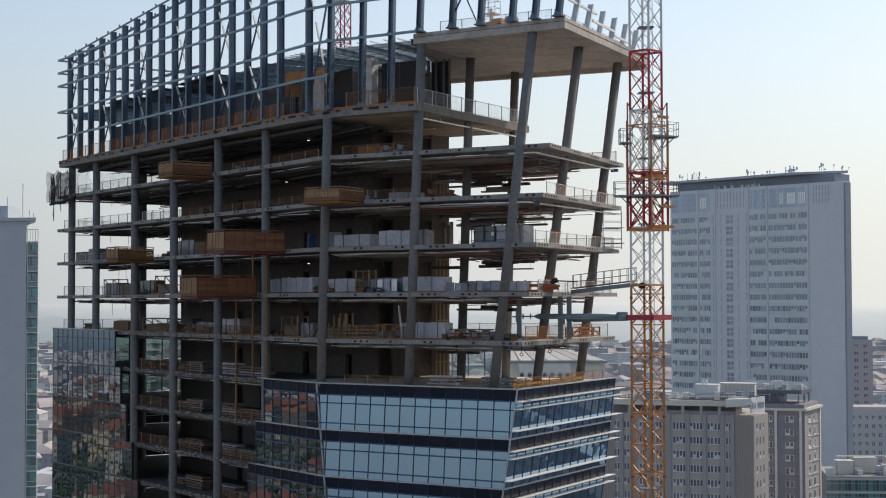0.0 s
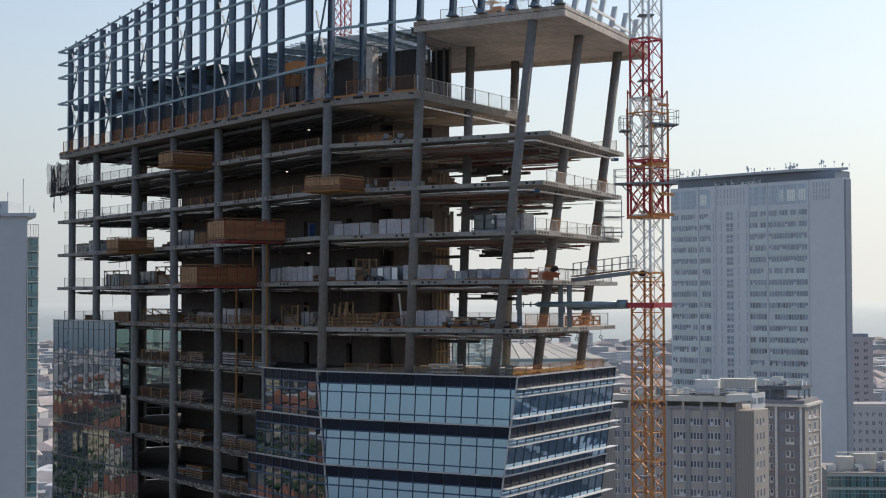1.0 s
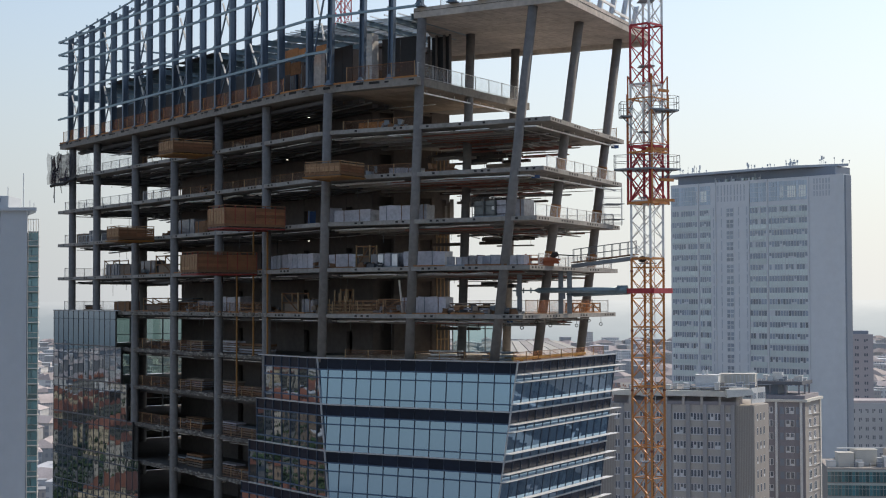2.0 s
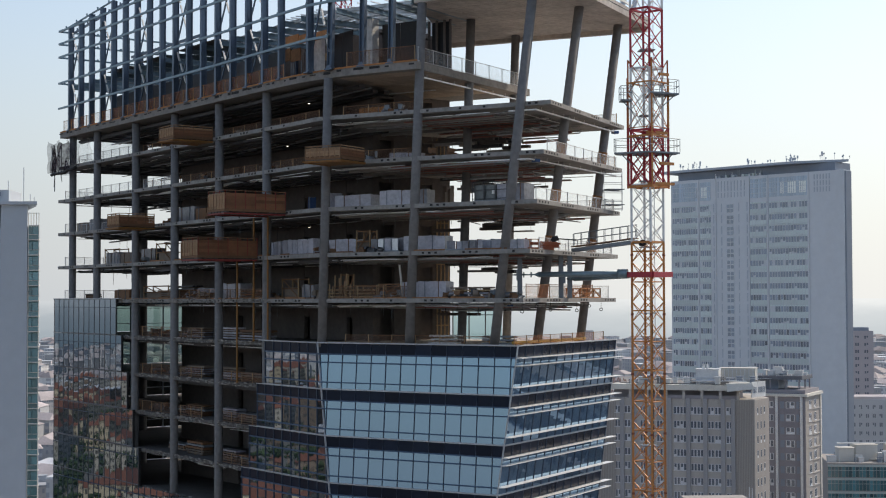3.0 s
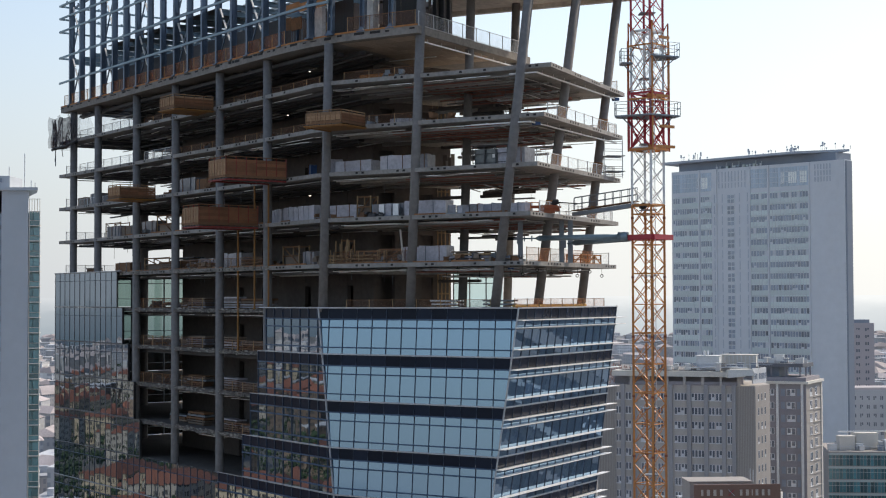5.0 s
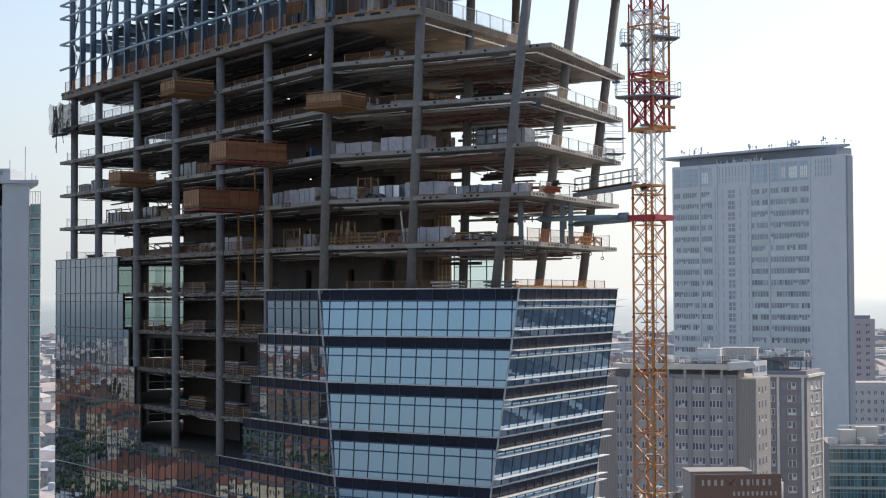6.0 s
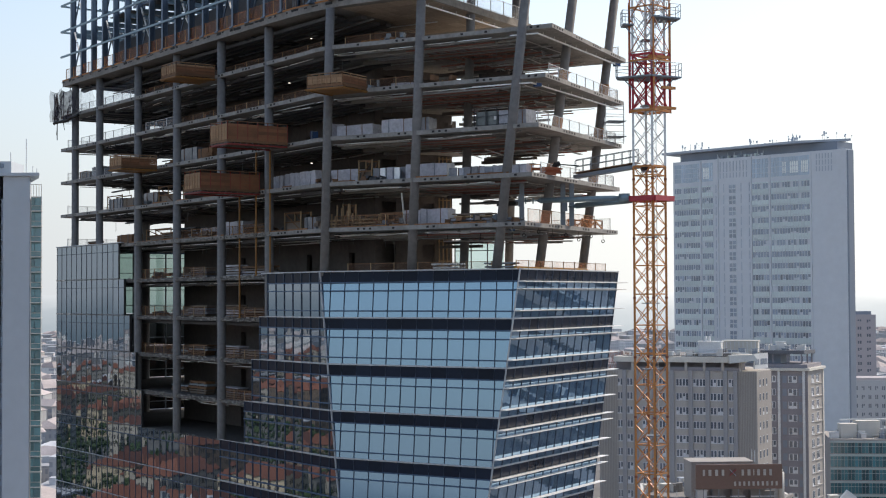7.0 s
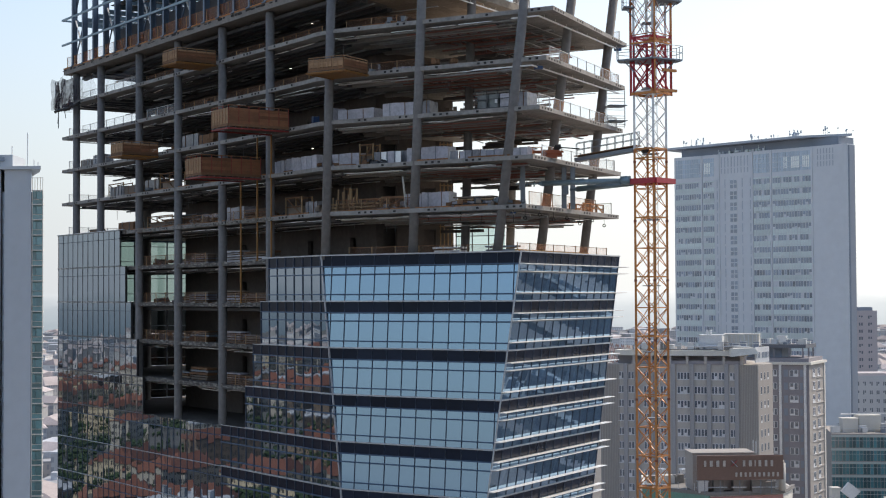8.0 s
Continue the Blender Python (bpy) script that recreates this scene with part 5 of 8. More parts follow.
def board_pack(P, a0, a1, w, z, rows, label, mats, depth=1.1):
    """Boards laid flat in layers with bearers between them, a little askew."""
    o = P((a0 + a1) / 2, w)
    t = thing("board_stack", (o.x, o.y, z), label, "board stack", "material stacks")
    rng = random.Random(int(abs(a0) * 13 + z * 7))
    h = z
    for j in range(rows):
        for k in (0.12, 0.5, 0.88):
            a = a0 + (a1 - a0) * k
            part("bearer", MB().beam(v3(P(a, w), h + 0.04), v3(P(a, w + depth), h + 0.04), 0.09, 0.08), TIMBER, t)
        th = rng.uniform(0.1, 0.2)
        e0, e1 = rng.uniform(-0.25, 0.25), rng.uniform(-0.25, 0.25)
        part("board_layer", MB().prism([tuple(P(a, b)) for a, b in (((a0 + e0, w), (a1 + e1, w), (a1 + e1, w + depth), (a0 + e0, w + depth)) if P is fp else ((a1 + e1, w), (a0 + e0, w), (a0 + e0, w + depth), (a1 + e1, w + depth)))], h + 0.08, h + 0.08 + th), rng.choice(mats), t)
        h += 0.08 + th


def rubble(P, a, w, z, size, label, material, seed):
    """A low uneven heap of sacks and offcuts."""
    o = P(a, w)
    t = thing("site_heap", (o.x, o.y, z), label, "heap", "site heaps")
    rng = random.Random(seed)
    for i in range(11):
        q = P(a + rng.uniform(-1, 1) * size, w + rng.uniform(0, 1.0))
        sx, sz = rng.uniform(0.25, 0.8), rng.uniform(0.15, 0.5)
        z0 = z if i < 7 else z + 0.3
        m = MB().box((q.x, q.y, z0 + sz / 2), (sx, rng.uniform(0.25, 0.6), sz), rng.uniform(0, 3))
        m.v = [(x + rng.uniform(-0.08, 0.08), y + rng.uniform(-0.08, 0.08), zz + (rng.uniform(-0.1, 0.05) if zz > z0 + 0.05 else 0)) for x, y, zz in m.v]
        part("sack" if i % 3 else "offcut", m, material if i % 3 else TIMBER, t)


for k in (0, -1, -2, -3):
    mats = (TIMBER, BOARD, WRAP_CLEAR) if k > -2 else (TIMBER, BOARD, GREY_STEEL)
    board_pack(lp, 18.5, 22.4, 1.6, F[k], 5, "layers of wrapped boards on bearers", (WRAP, WRAP_CLEAR, BOARD))
    board_pack(lp, 12.5, 18.0, 1.6, F[k], 4, "stack of brown battens at the floor edge", mats)
    board_pack(lp, 26.0, 30.0, 1.8, F[k], 5, "stacks of brown boards on pallets", mats)
    board_pack(lp, 31.5, 35.5, 2.4, F[k], 3, "stacks of brown boards on pallets", mats)
    if k > -3:
        fence(lp(41.0, 0.8), lp(24.5, 0.8), F[k], orange="dull", h=1.1)
        rubble(lp, 38.5, 2.0, F[k], 1.5, "heap of dark sacks and timber offcuts", DUCT, 70 + k)
    if k < 0:
        fence(lp(20.0, 0.7), lp(11.5, 0.7), F[k], orange="dull", h=1.0)
for k, spots in ((1, ((lp, 24.5), (lp, 29.0), (lp, 33.5), (lp, 11.6), (lp, 2.5), (fp, 5.8), (fp, 13.0), (fp, 14.6), (fp, 16.0), (fp, 17.4))), (2, ((lp, 40.2), (lp, 2.0), (fp, 4.4))), (3, ((lp, 23.5), (lp, 33.5))), (4, ((lp, 25.0), (lp, 12.0), (fp, 3.5), (fp, 11.5))), (5, ((lp, 18.0), (fp, 6.5)))):
    for j, (P, a) in enumerate(spots):
        rubble(P, a, 1.3, F[k], 1.3, "heap of sacks, cartons and timber offcuts", (DUCT, BOARD, GREY_STEEL, TIMBER)[(j + k) % 4], 100 + 10 * k + j)
board_pack(lp, 31.0, 36.0, 1.4, F[1], 4, "stack of brown boards at the floor edge", (TIMBER, BOARD))
board_pack(lp, 24.0, 27.0, 1.4, F[1], 3, "stack of brown boards at the floor edge", (TIMBER, BOARD))
board_pack(fp, 12.4, 16.0, 1.6, F[1], 4, "layers of pale boards on bearers", (TIMBER_PALE, BOARD, WRAP_CLEAR))
board_pack(lp, 55.0, 57.2, 1.8, F[1], 3, "low stack of brown boards", (TIMBER, BOARD))
fence(lp(30.0, 1.0), lp(12.0, 1.0), F[1], orange="dull", h=1.0)
fence(fp(0.5, 1.2), fp(8.5, 1.2), F[1], orange="dull", h=1.1)
c, r = corner(F[0]), right_end(F[0])
solo("yellow_hose", MB().cyl(v3(c + (r - c) * 0.12 + Vector((-1.3, 0.6)), F[0] + 0.32), v3(c + (r - c) * 0.85 + Vector((-1.3, 0.6)), F[0] + 0.32), 0.13, n=8).box((*(c + (r - c) * 0.2 + Vector((-1.3, 0.6))), F[0] + 0.1), (0.3, 0.3, 0.2)).box((*(c + (r - c) * 0.75 + Vector((-1.3, 0.6))), F[0] + 0.1), (0.3, 0.3, 0.2)), mat("yellow_plastic_pipe", (0.55, 0.33, 0.05), 0.5), "yellow plastic pipe lying on blocks along the floor edge", "pipe")
q = fp(7.6, 1.6)
solo("leaning_board", MB().beam(v3(q, F[1]), v3(q - FR * 0.35, F[1] + 2.9), 0.2, 0.06), STEEL_WHITE, "long white board leaning against a stack", "board")
for i in range(7):
    rng = random.Random(900 + i)
    q = fp(8.0 + i * 1.7, 1.4 + rng.uniform(0, 1.0))
    t = thing("hanging_clutter", (q.x, q.y, F[1] - 0.36), "dark cable and clamps hanging under the slab", "cable", "hanging cables")
    part("cable", MB().cyl(v3(q, F[1] - 0.36), v3(q, F[1] - 0.36 - rng.uniform(0.4, 1.0)), 0.03, n=5), BLACK, t)
    part("clamp", MB().box((q.x, q.y, F[1] - 0.6), (rng.uniform(0.2, 0.5), 0.2, rng.uniform(0.12, 0.3)), 0.4), rng.choice((BLACK, GREY_STEEL, BLUE_PLASTIC)), t)
beams_stack(fp, 8.8, 11.4, 4.0, F[0], "grey metal channels on the top glazed floor", GALV)
beams_stack(fp, 14.0, 17.0, 4.0, F[0], "grey metal channels on the top glazed floor", GREY_STEEL)


def panel_rack(P, a0, a1, w, z, h, label):
    """Framed panes standing upright in a rack, seen on edge."""
    o = P((a0 + a1) / 2, w)
    t = thing("panel_rack", (o.x, o.y, z), label, "panel rack", "material stacks")
    rng = random.Random(int(a0 * 11 + z))
    part("rack_base", MB().beam(v3(P(a0, w + 0.5), z + 0.08), v3(P(a1, w + 0.5), z + 0.08), 1.1, 0.16), GREY_STEEL, t)
    a = a0 + 0.1
    while a < a1 - 0.3:
        wide = rng.uniform(0.45, 0.8)
        top_z = z + 0.16 + h * rng.uniform(0.85, 1.0)
        p, q = P(a, w + rng.uniform(0, 0.3)), P(a + wide, w + rng.uniform(0, 0.3))
        part("pane", MB().beam(v3(p, (z + 0.16 + top_z) / 2), v3(q, (z + 0.16 + top_z) / 2), 0.05, top_z - z - 0.16), rng.choice((WRAP, WRAP_CLEAR, GALV)), t)
        part("edge_frame", MB().box((p.x, p.y, (z + top_z) / 2), (0.07, 0.12, top_z - z), turn_f), rng.choice((GREY_STEEL, TIMBER, DUCT)), t)
        a += wide + 0.05


panel_rack(fp, 11.9, 15.6, 1.6, F[2], 0.72, "upright framed panes in a grey steel rack")
panel_rack(fp, 4.2, 7.1, 1.7, F[2], 1.05, "low row of framed panes behind a brown net")
for i in range(9):
    q = lp(2.2 - i * 0.34, 1.4) if i < 4 else fp((i - 4) * 0.55, 1.4)
    solo("upright_batten", MB().beam(v3(q, F[1]), v3(q + FR * 0.04 * (i % 3 - 1), F[1] + 1.3 + 0.25 * (i * 7 % 4)), 0.1, 0.1), TIMBER_PALE, "pale timber batten standing at the floor edge", "batten", "upright battens")

# ---- tower crane beside the right side ----
def lattice(t, cx, cy, half, z0, z1, panel, material, r=0.085, rb=0.038, turn=0.0):
    """A stretch of square lattice mast: four legs, and crossed braces with a strut at each panel."""
    cs = [(cx + half * math.sqrt(2) * math.cos(turn + k * math.pi / 2), cy + half * math.sqrt(2) * math.sin(turn + k * math.pi / 2)) for k in range(4)]
    for x, y in cs:
        part("mast_leg", MB().beam((x, y, z0), (x, y, z1), r * 2, r * 2), material, t)
    n = max(1, round((z1 - z0) / panel))
    br = MB()
    lone = 58.0 <= z0 < 105.0
    put = (lambda a, b, rr: part("mast_brace", MB().cyl(a, b, rr, n=6), material, t)) if lone else (lambda a, b, rr: br.cyl(a, b, rr, n=6))
    for i in range(n):
        a, b = z0 + (z1 - z0) * i / n, z0 + (z1 - z0) * (i + 1) / n
        for k in range(4):
            p, q = cs[k], cs[(k + 1) % 4]
            put((*p, a), (*q, b), rb)
            put((*q, a), (*p, b), rb)
            if i % 3 == 0:
                put((*p, a), (*q, a), rb * 1.15)
    if br.v:
        tagged(part("mast_bracing", br, material, t), kind="stuff")
    return cs


CX, CY, CH = 16.75, 122.6, 0.93
crane = thing("tower_crane", (CX, CY, 0.0), "lattice tower crane mast in orange, white and red beside the tower", "tower crane")
TURN = 0.05 - math.pi / 2
for z0, z1, m in ((0.0, 58.6, ORANGE_STEEL), (58.6, 86.2, ORANGE_STEEL), (86.2, 90.9, CRANE_WHITE), (90.9, 95.4, RED_STEEL), (95.4, 100.5, CRANE_WHITE), (100.5, 105.4, RED_STEEL),
                  (105.4, 111.0, CRANE_WHITE), (111.0, 116.0, RED_STEEL), (116.0, 124.0, CRANE_WHITE)):
    lattice(crane, CX, CY, CH, z0, z1, 1.62, m, turn=TURN)
    ring = MB()
    for k in range(4):
        a, b = TURN + k * math.pi / 2, TURN + (k + 1) * math.pi / 2
        rr = CH * math.sqrt(2)
        ring.beam((CX + rr * math.cos(a), CY + rr * math.sin(a), z1), (CX + rr * math.cos(b), CY + rr * math.sin(b), z1), 0.16, 0.16)
    part("mast_joint", ring, m, crane)
# climbing cage round the mast
lattice(crane, CX + 0.1, CY, 1.16, 90.7, 95.6, 2.4, RED_STEEL, r=0.075, rb=0.055, turn=TURN)
lattice(crane, CX + 0.1, CY, 1.16, 95.6, 101.2, 2.8, RED_ORANGE, r=0.06, rb=0.03, turn=TURN)
for k in range(4):
    a = TURN + k * math.pi / 2
    x, y = CX + 0.1 + 1.70 * math.cos(a), CY + 1.70 * math.sin(a)
    part("cage_post", MB().beam((x, y, 90.6), (x, y, 100.9 - 1.2 * (k % 2)), 0.13, 0.13), RED_ORANGE if k in (2, 3) else ORANGE_STEEL, crane, "orange upright of the climbing cage")
for z, x0, x1 in ((90.95, -0.1, 2.15), (92.6, 0.9, 2.1), (95.1, -0.2, 1.6), (99.9, 0.9, 1.7)):
    part("cage_arm", MB().beam((CX + x0, CY - 1.5 + 0.35 * x0, z), (CX + x1, CY - 1.5 + 0.55 * x1, z), 0.22, 0.22), ORANGE_STEEL, crane, "ochre box arm of the climbing cage")
for z, h in ((90.75, 0.2), (94.9, 0.14), (99.3, 0.1)):
    for k in range(4):
        a, b = TURN + k * math.pi / 2, TURN + (k + 1) * math.pi / 2
        rr = 1.16 * math.sqrt(2)
        part("cage_beam", MB().beam((CX + 0.1 + rr * math.cos(a), CY + rr * math.sin(a), z), (CX + 0.1 + rr * math.cos(b), CY + rr * math.sin(b), z), 0.16, h), ORANGE_STEEL, crane, "ochre climbing cage beam")
for z, x0, x1 in ((93.55, -2.75, 2.65), (98.4, 0.1, 2.6), (97.9, -2.2, -1.2)):
    plat = MB()
    rr = 1.9
    ring = [(x0, -0.4), (0.0, -2.0), (x1, -0.4), (x1 - 0.3, 0.8), (0.3, 2.0), (x0 + 0.3, 0.8)] if z < 95 else [(x0, -1.9 if x0 > 0 else -0.9), (x1, -0.5), (x1 - 0.2, 0.8), (x0, 1.6 if x0 > 0 else 0.6)]
    plat.prism([(CX + a, CY + b) for a, b in ring], z - 0.12, z)
    pl = part("platform", plat, GREY_STEEL, crane, "grey working platform with railings")
    for p, q in zip(ring, ring[1:] + ring[:1]):
        rail = MB()
        a, b = Vector((CX + p[0], CY + p[1])), Vector((CX + q[0], CY + q[1]))
        for h in (0.55, 1.1):
            rail.cyl(v3(a, z + h), v3(b, z + h), 0.025, n=5)
        for k in (0.0, 0.5):
            c = a + (b - a) * k
            rail.cyl(v3(c, z), v3(c, z + 1.1), 0.025, n=5)
        part("railing", rail, GREY_STEEL, pl)
    for sx, ex in ((-1.3, x0 + 0.6), (1.3, x1 - 0.6)) if z < 95 else ((1.3, x1 - 0.3),) if x0 > 0 else ((-1.2, x0 + 0.2),):
        part("strut", MB().beam((CX + sx, CY - 0.3, z - 1.0), (CX + ex, CY - 0.3, z - 0.1), 0.08, 0.08), GREY_STEEL, pl)
# ladder, cable and rest platforms inside the mast
lad = MB()
for dx in (0.25, 0.6):
    lad.cyl((CX + dx, CY + 0.2, 40), (CX + dx, CY + 0.2, 124), 0.03, n=5)
for i in range(230):
    lad.cyl((CX + 0.25, CY + 0.2, 41 + i * 0.36), (CX + 0.6, CY + 0.2, 41 + i * 0.36), 0.018, n=4)
part("ladder", lad, GALV, crane)
part("power_cable", MB().cyl((CX + 0.22, CY - 0.9, 40), (CX + 0.22, CY - 0.9, 84), 0.05, n=6), BLACK, crane)
for i in range(12):
    z = 48 + i * 5.4
    part("rest_platform", MB().box((CX, CY, z), (1.25, 1.25, 0.07), TURN), GREY_STEEL, crane)
RUSTY = mat("dark_rust_flange", (0.26, 0.08, 0.04), 0.7)
for i in range(7):
    z = 56.0 + i * 4.86
    for k in range(4):
        a = TURN + k * math.pi / 2
        x, y = CX + CH * math.sqrt(2) * math.cos(a), CY + CH * math.sqrt(2) * math.sin(a)
        part("leg_joint", MB().box((x, y, z), (0.21, 0.21, 0.18), TURN), RUSTY, crane, "rust-red bolted joint of a mast leg")
        b = a + math.pi / 2
        part("mast_strut", MB().beam((x, y, z + 0.3), (CX + CH * math.sqrt(2) * math.cos(b), CY + CH * math.sqrt(2) * math.sin(b), z + 0.3), 0.1, 0.1), ORANGE_STEEL, crane)
# red collar and the tie to the tower
coll = MB()
for k in range(4):
    a, b = TURN + k * math.pi / 2, TURN + (k + 1) * math.pi / 2
    rr = 1.36 * math.sqrt(2)
    coll.beam((CX + rr * math.cos(a), CY + rr * math.sin(a), 83.55), (CX + rr * math.cos(b), CY + rr * math.sin(b), 83.55), 0.35, 0.42)
collar = part("tie_collar", coll, RED_STEEL, crane, "red steel collar clamped round the mast")
tie = MB()
p, q = Vector((CX - 1.7, CY - 0.3, 83.65)), Vector((7.5, 125.4, 83.62))
tie.cyl(p + (q - p) * 0.06, p + (q - p) * 0.93, 0.23, n=12)
tie.cyl(p, p + (q - p) * 0.1, 0.36, n=12)
tie.cyl(p + (q - p) * 0.93, p + (q - p) * 0.98, 0.26, 0.06, n=12)
tie.cyl(p + (q - p) * 0.97, q + (q - p) * 0.14, 0.06, n=8)
for e in (0.02, 0.1):
    tie.box(p + (q - p) * (1 + e), (0.1, 0.3, 0.45))
part("tie_tube", tie, RAIL_STEEL, crane, "grey-blue tubular tie to the tower", smooth=True)
p2, q2 = Vector((CX - 1.4, CY + 0.9, 83.5)), Vector((10.6, 128.3, 83.3))
part("tie_tube", MB().cyl(p2, p2 + (q2 - p2) * 0.88, 0.24, n=12).cyl(p2 + (q2 - p2) * 0.88, p2 + (q2 - p2) * 0.94, 0.24, 0.08, n=12).cyl(p2 + (q2 - p2) * 0.93, q2, 0.08, n=8), RAIL_STEEL, crane, "shorter tubular tie to the anchor posts", smooth=True)
anchors = thing("tie_anchor", (6.2, 125.5, F[1]), "grey steel posts that anchor the crane's tie between two floors", "steel anchor")
for x, y in ((6.4, 125.5), (10.1, 128.6), (10.85, 128.6)):
    part("anchor_post", MB().ibeam((x, y, F[1]), (x, y, F[2] - 0.36), 0.4, 0.4), GREY_STEEL, anchors)
part("anchor_plate", MB().box((6.17, 125.4, 83.6), (0.12, 0.5, 0.9)), GREY_STEEL, anchors)
part("anchor_lug", MB().box((5.97, 125.35, 83.6), (0.3, 0.3, 0.12)), GREY_STEEL, anchors)
part("anchor_plate", MB().box((10.2, 128.3, 83.3), (0.5, 0.4, 0.8)), GREY_STEEL, anchors)
# gangway from the second floor up to the mast
gang = thing("gangway", (11.0, 126.0, F[2]), "grey steel gangway with railings sloping up to the crane", "gangway")
p, q = Vector((11.0, 126.2, F[2] + 0.02)), Vector((CX - 0.9, CY + 0.3, F[2] + 0.6))
part("gangway_beam", MB().beam(p, q, 0.8, 0.3), GREY_STEEL, gang)
part("gangway_beam", MB().beam(p + Vector((0, 0, 0.3)), q + Vector((0, 0, 0.3)), 1.0, 0.06), TIMBER, gang, "timber walking boards")
for side in (-0.45, 0.45):
    o = Vector((0, side, 0.3))
    for h in (0.55, 1.1):
        part("gangway_rail", MB().cyl(p + o + Vector((0, 0, h)), q + o + Vector((0, 0, h)), 0.03, n=5), GREY_STEEL, gang)
    for i in range(9):
        c = p + (q - p) * (i / 8) + o
        part("gangway_post", MB().cyl(c, c + Vector((0, 0, 1.1)), 0.03, n=5), GREY_STEEL, gang)
part("counter_roller", MB().cyl(q + Vector((0.5, -0.5, -0.1)), q + Vector((0.5, 0.5, -0.1)), 0.26, n=12), BLACK, gang)

# orange machine with a jib on the second floor
mach = thing("site_winch", (7.7, 124.3, F[2]), "orange site winch with a dark motor at the floor corner", "winch")
m = MB()
m.hexa([(7.2, 123.6, F[2] + 0.2), (8.9, 123.6, F[2] + 0.2), (8.9, 124.8, F[2] + 0.2), (7.2, 124.8, F[2] + 0.2)],
       [(7.3, 123.7, F[2] + 0.72), (8.7, 123.7, F[2] + 0.66), (8.7, 124.7, F[2] + 0.66), (7.3, 124.7, F[2] + 0.72)])
m.box((6.6, 124.0, F[2] + 0.55), (1.3, 0.4, 0.22), 0.2).box((7.2, 123.5, F[2] + 0.1), (2.4, 0.24, 0.2)).box((8.0, 123.4, F[2] + 0.5), (1.9, 0.12, 0.14)).box((6.1, 123.9, F[2] + 0.75), (0.14, 0.3, 0.5))
part("winch_frame", m, mat("rusty_orange_paint", (0.30, 0.085, 0.035), 0.6), mach)
m = MB().tube([Vector((8.3, 124.2, F[2] + 0.7)), Vector((8.5, 124.2, F[2] + 0.95)), Vector((8.8, 124.2, F[2] + 1.02))], [0.2, 0.28, 0.2], n=10)
m.beam((8.7, 124.3, F[2] + 0.95), (10.4, 124.6, F[2] + 0.85), 0.09, 0.09)
part("motor", m, BLACK, mach)
for x in (5.7, 6.4, 7.1):
    part("guard_post", MB().box((x, 123.4, F[2] + 0.45), (0.06, 0.06, 0.9)), ORANGE_STEEL, mach)
part("guard_rail", MB().beam((5.7, 123.4, F[2] + 0.88), (7.1, 123.4, F[2] + 0.88), 0.06, 0.06), ORANGE_STEEL, mach)
mach.location.x += 0.75
mach.location.y += 0.3
fb = thing("timber_frame_box", (12.6, 134.5, F[1]), "open box of orange timber frames at the floor edge", "crate")
box_a, box_b = Vector((12.2, 133.7)), Vector((14.4, 137.6))
for off in (Vector((0, 0)), Vector((-1.2, 0.6))):
    for j in range(4):
        p = box_a + (box_b - box_a) * j / 3 + off
        part("frame_post", MB().box((p.x, p.y, F[1] + 0.45), (0.12, 0.12, 0.9)), TOE, fb)
        if j < 3:
            q = p + (box_b - box_a) / 3
            part("frame_diagonal", MB().beam(v3(p, F[1] + (0.08 if j % 2 else 0.8)), v3(q, F[1] + (0.8 if j % 2 else 0.08)), 0.08, 0.1), TOE, fb)
    for h in (0.06, 0.45, 0.84):
        part("frame_rail", MB().beam(v3(box_a + off, F[1] + h), v3(box_b + off, F[1] + h), 0.08, 0.11), TOE, fb)
for k in (1,):
    c, r = corner(F[k]), right_end(F[k])
    fence(c + (r - c) * 0.1 + Vector((-0.6, 0.2)), c + (r - c) * 0.8 + Vector((-0.6, 0.2)), F[k], orange=True, h=1.2)

# lifting rings that hang under the first open floor
rng = random.Random(15)
c, r = corner(F[1]), right_end(F[1])
for i in range(7):
    q = c + (r - c) * (0.05 + i * 0.14) + Vector((-0.5, 0.2))
    zt = F[1] - 0.36
    drop = rng.uniform(0.2, 0.6)
    hook = thing("lifting_ring", (q.x, q.y, zt - drop), "dark lifting ring hanging on a wire under the slab", "lifting ring", "lifting rings")
    part("wire", MB().cyl((q.x, q.y, zt), (q.x, q.y, zt - drop), 0.02, n=4), BLACK, hook)
    m = MB()
    for k in range(10):
        a, b = k * math.tau / 10, (k + 1) * math.tau / 10
        m.cyl((q.x + 0.13 * math.sin(a), q.y, zt - drop - 0.13 + 0.13 * math.cos(a)), (q.x + 0.13 * math.sin(b), q.y, zt - drop - 0.13 + 0.13 * math.cos(b)), 0.035, n=5)
    part("ring", m, BLACK, hook)

# scaffold tower at the right end, between third and fourth floor
scaf = thing("scaffold_tower", (15.8, 137.6, F[3]), "galvanised tube scaffold tower beside the leaning column", "scaffold")
for x, y in ((15.0, 135.6), (16.7, 136.0), (15.1, 137.7), (16.9, 138.0)):
    part("standard", MB().cyl((x, y, F[3] + (0.0 if x < 16.5 else 0.0)), (x, y, F[4] - 0.5), 0.03, n=6), GALV, scaf)
for h in (0.15, 0.9, 1.7, 2.5, 3.2):
    m = MB()
    for a, b in (((15.0, 135.6), (16.7, 136.0)), ((15.1, 137.7), (16.9, 138.0)), ((15.0, 135.6), (15.1, 137.7)), ((16.7, 136.0), (16.9, 138.0))):
        m.cyl((*a, F[3] + h), (*b, F[3] + h), 0.025, n=6)
    part("ledger", m, GALV, scaf)
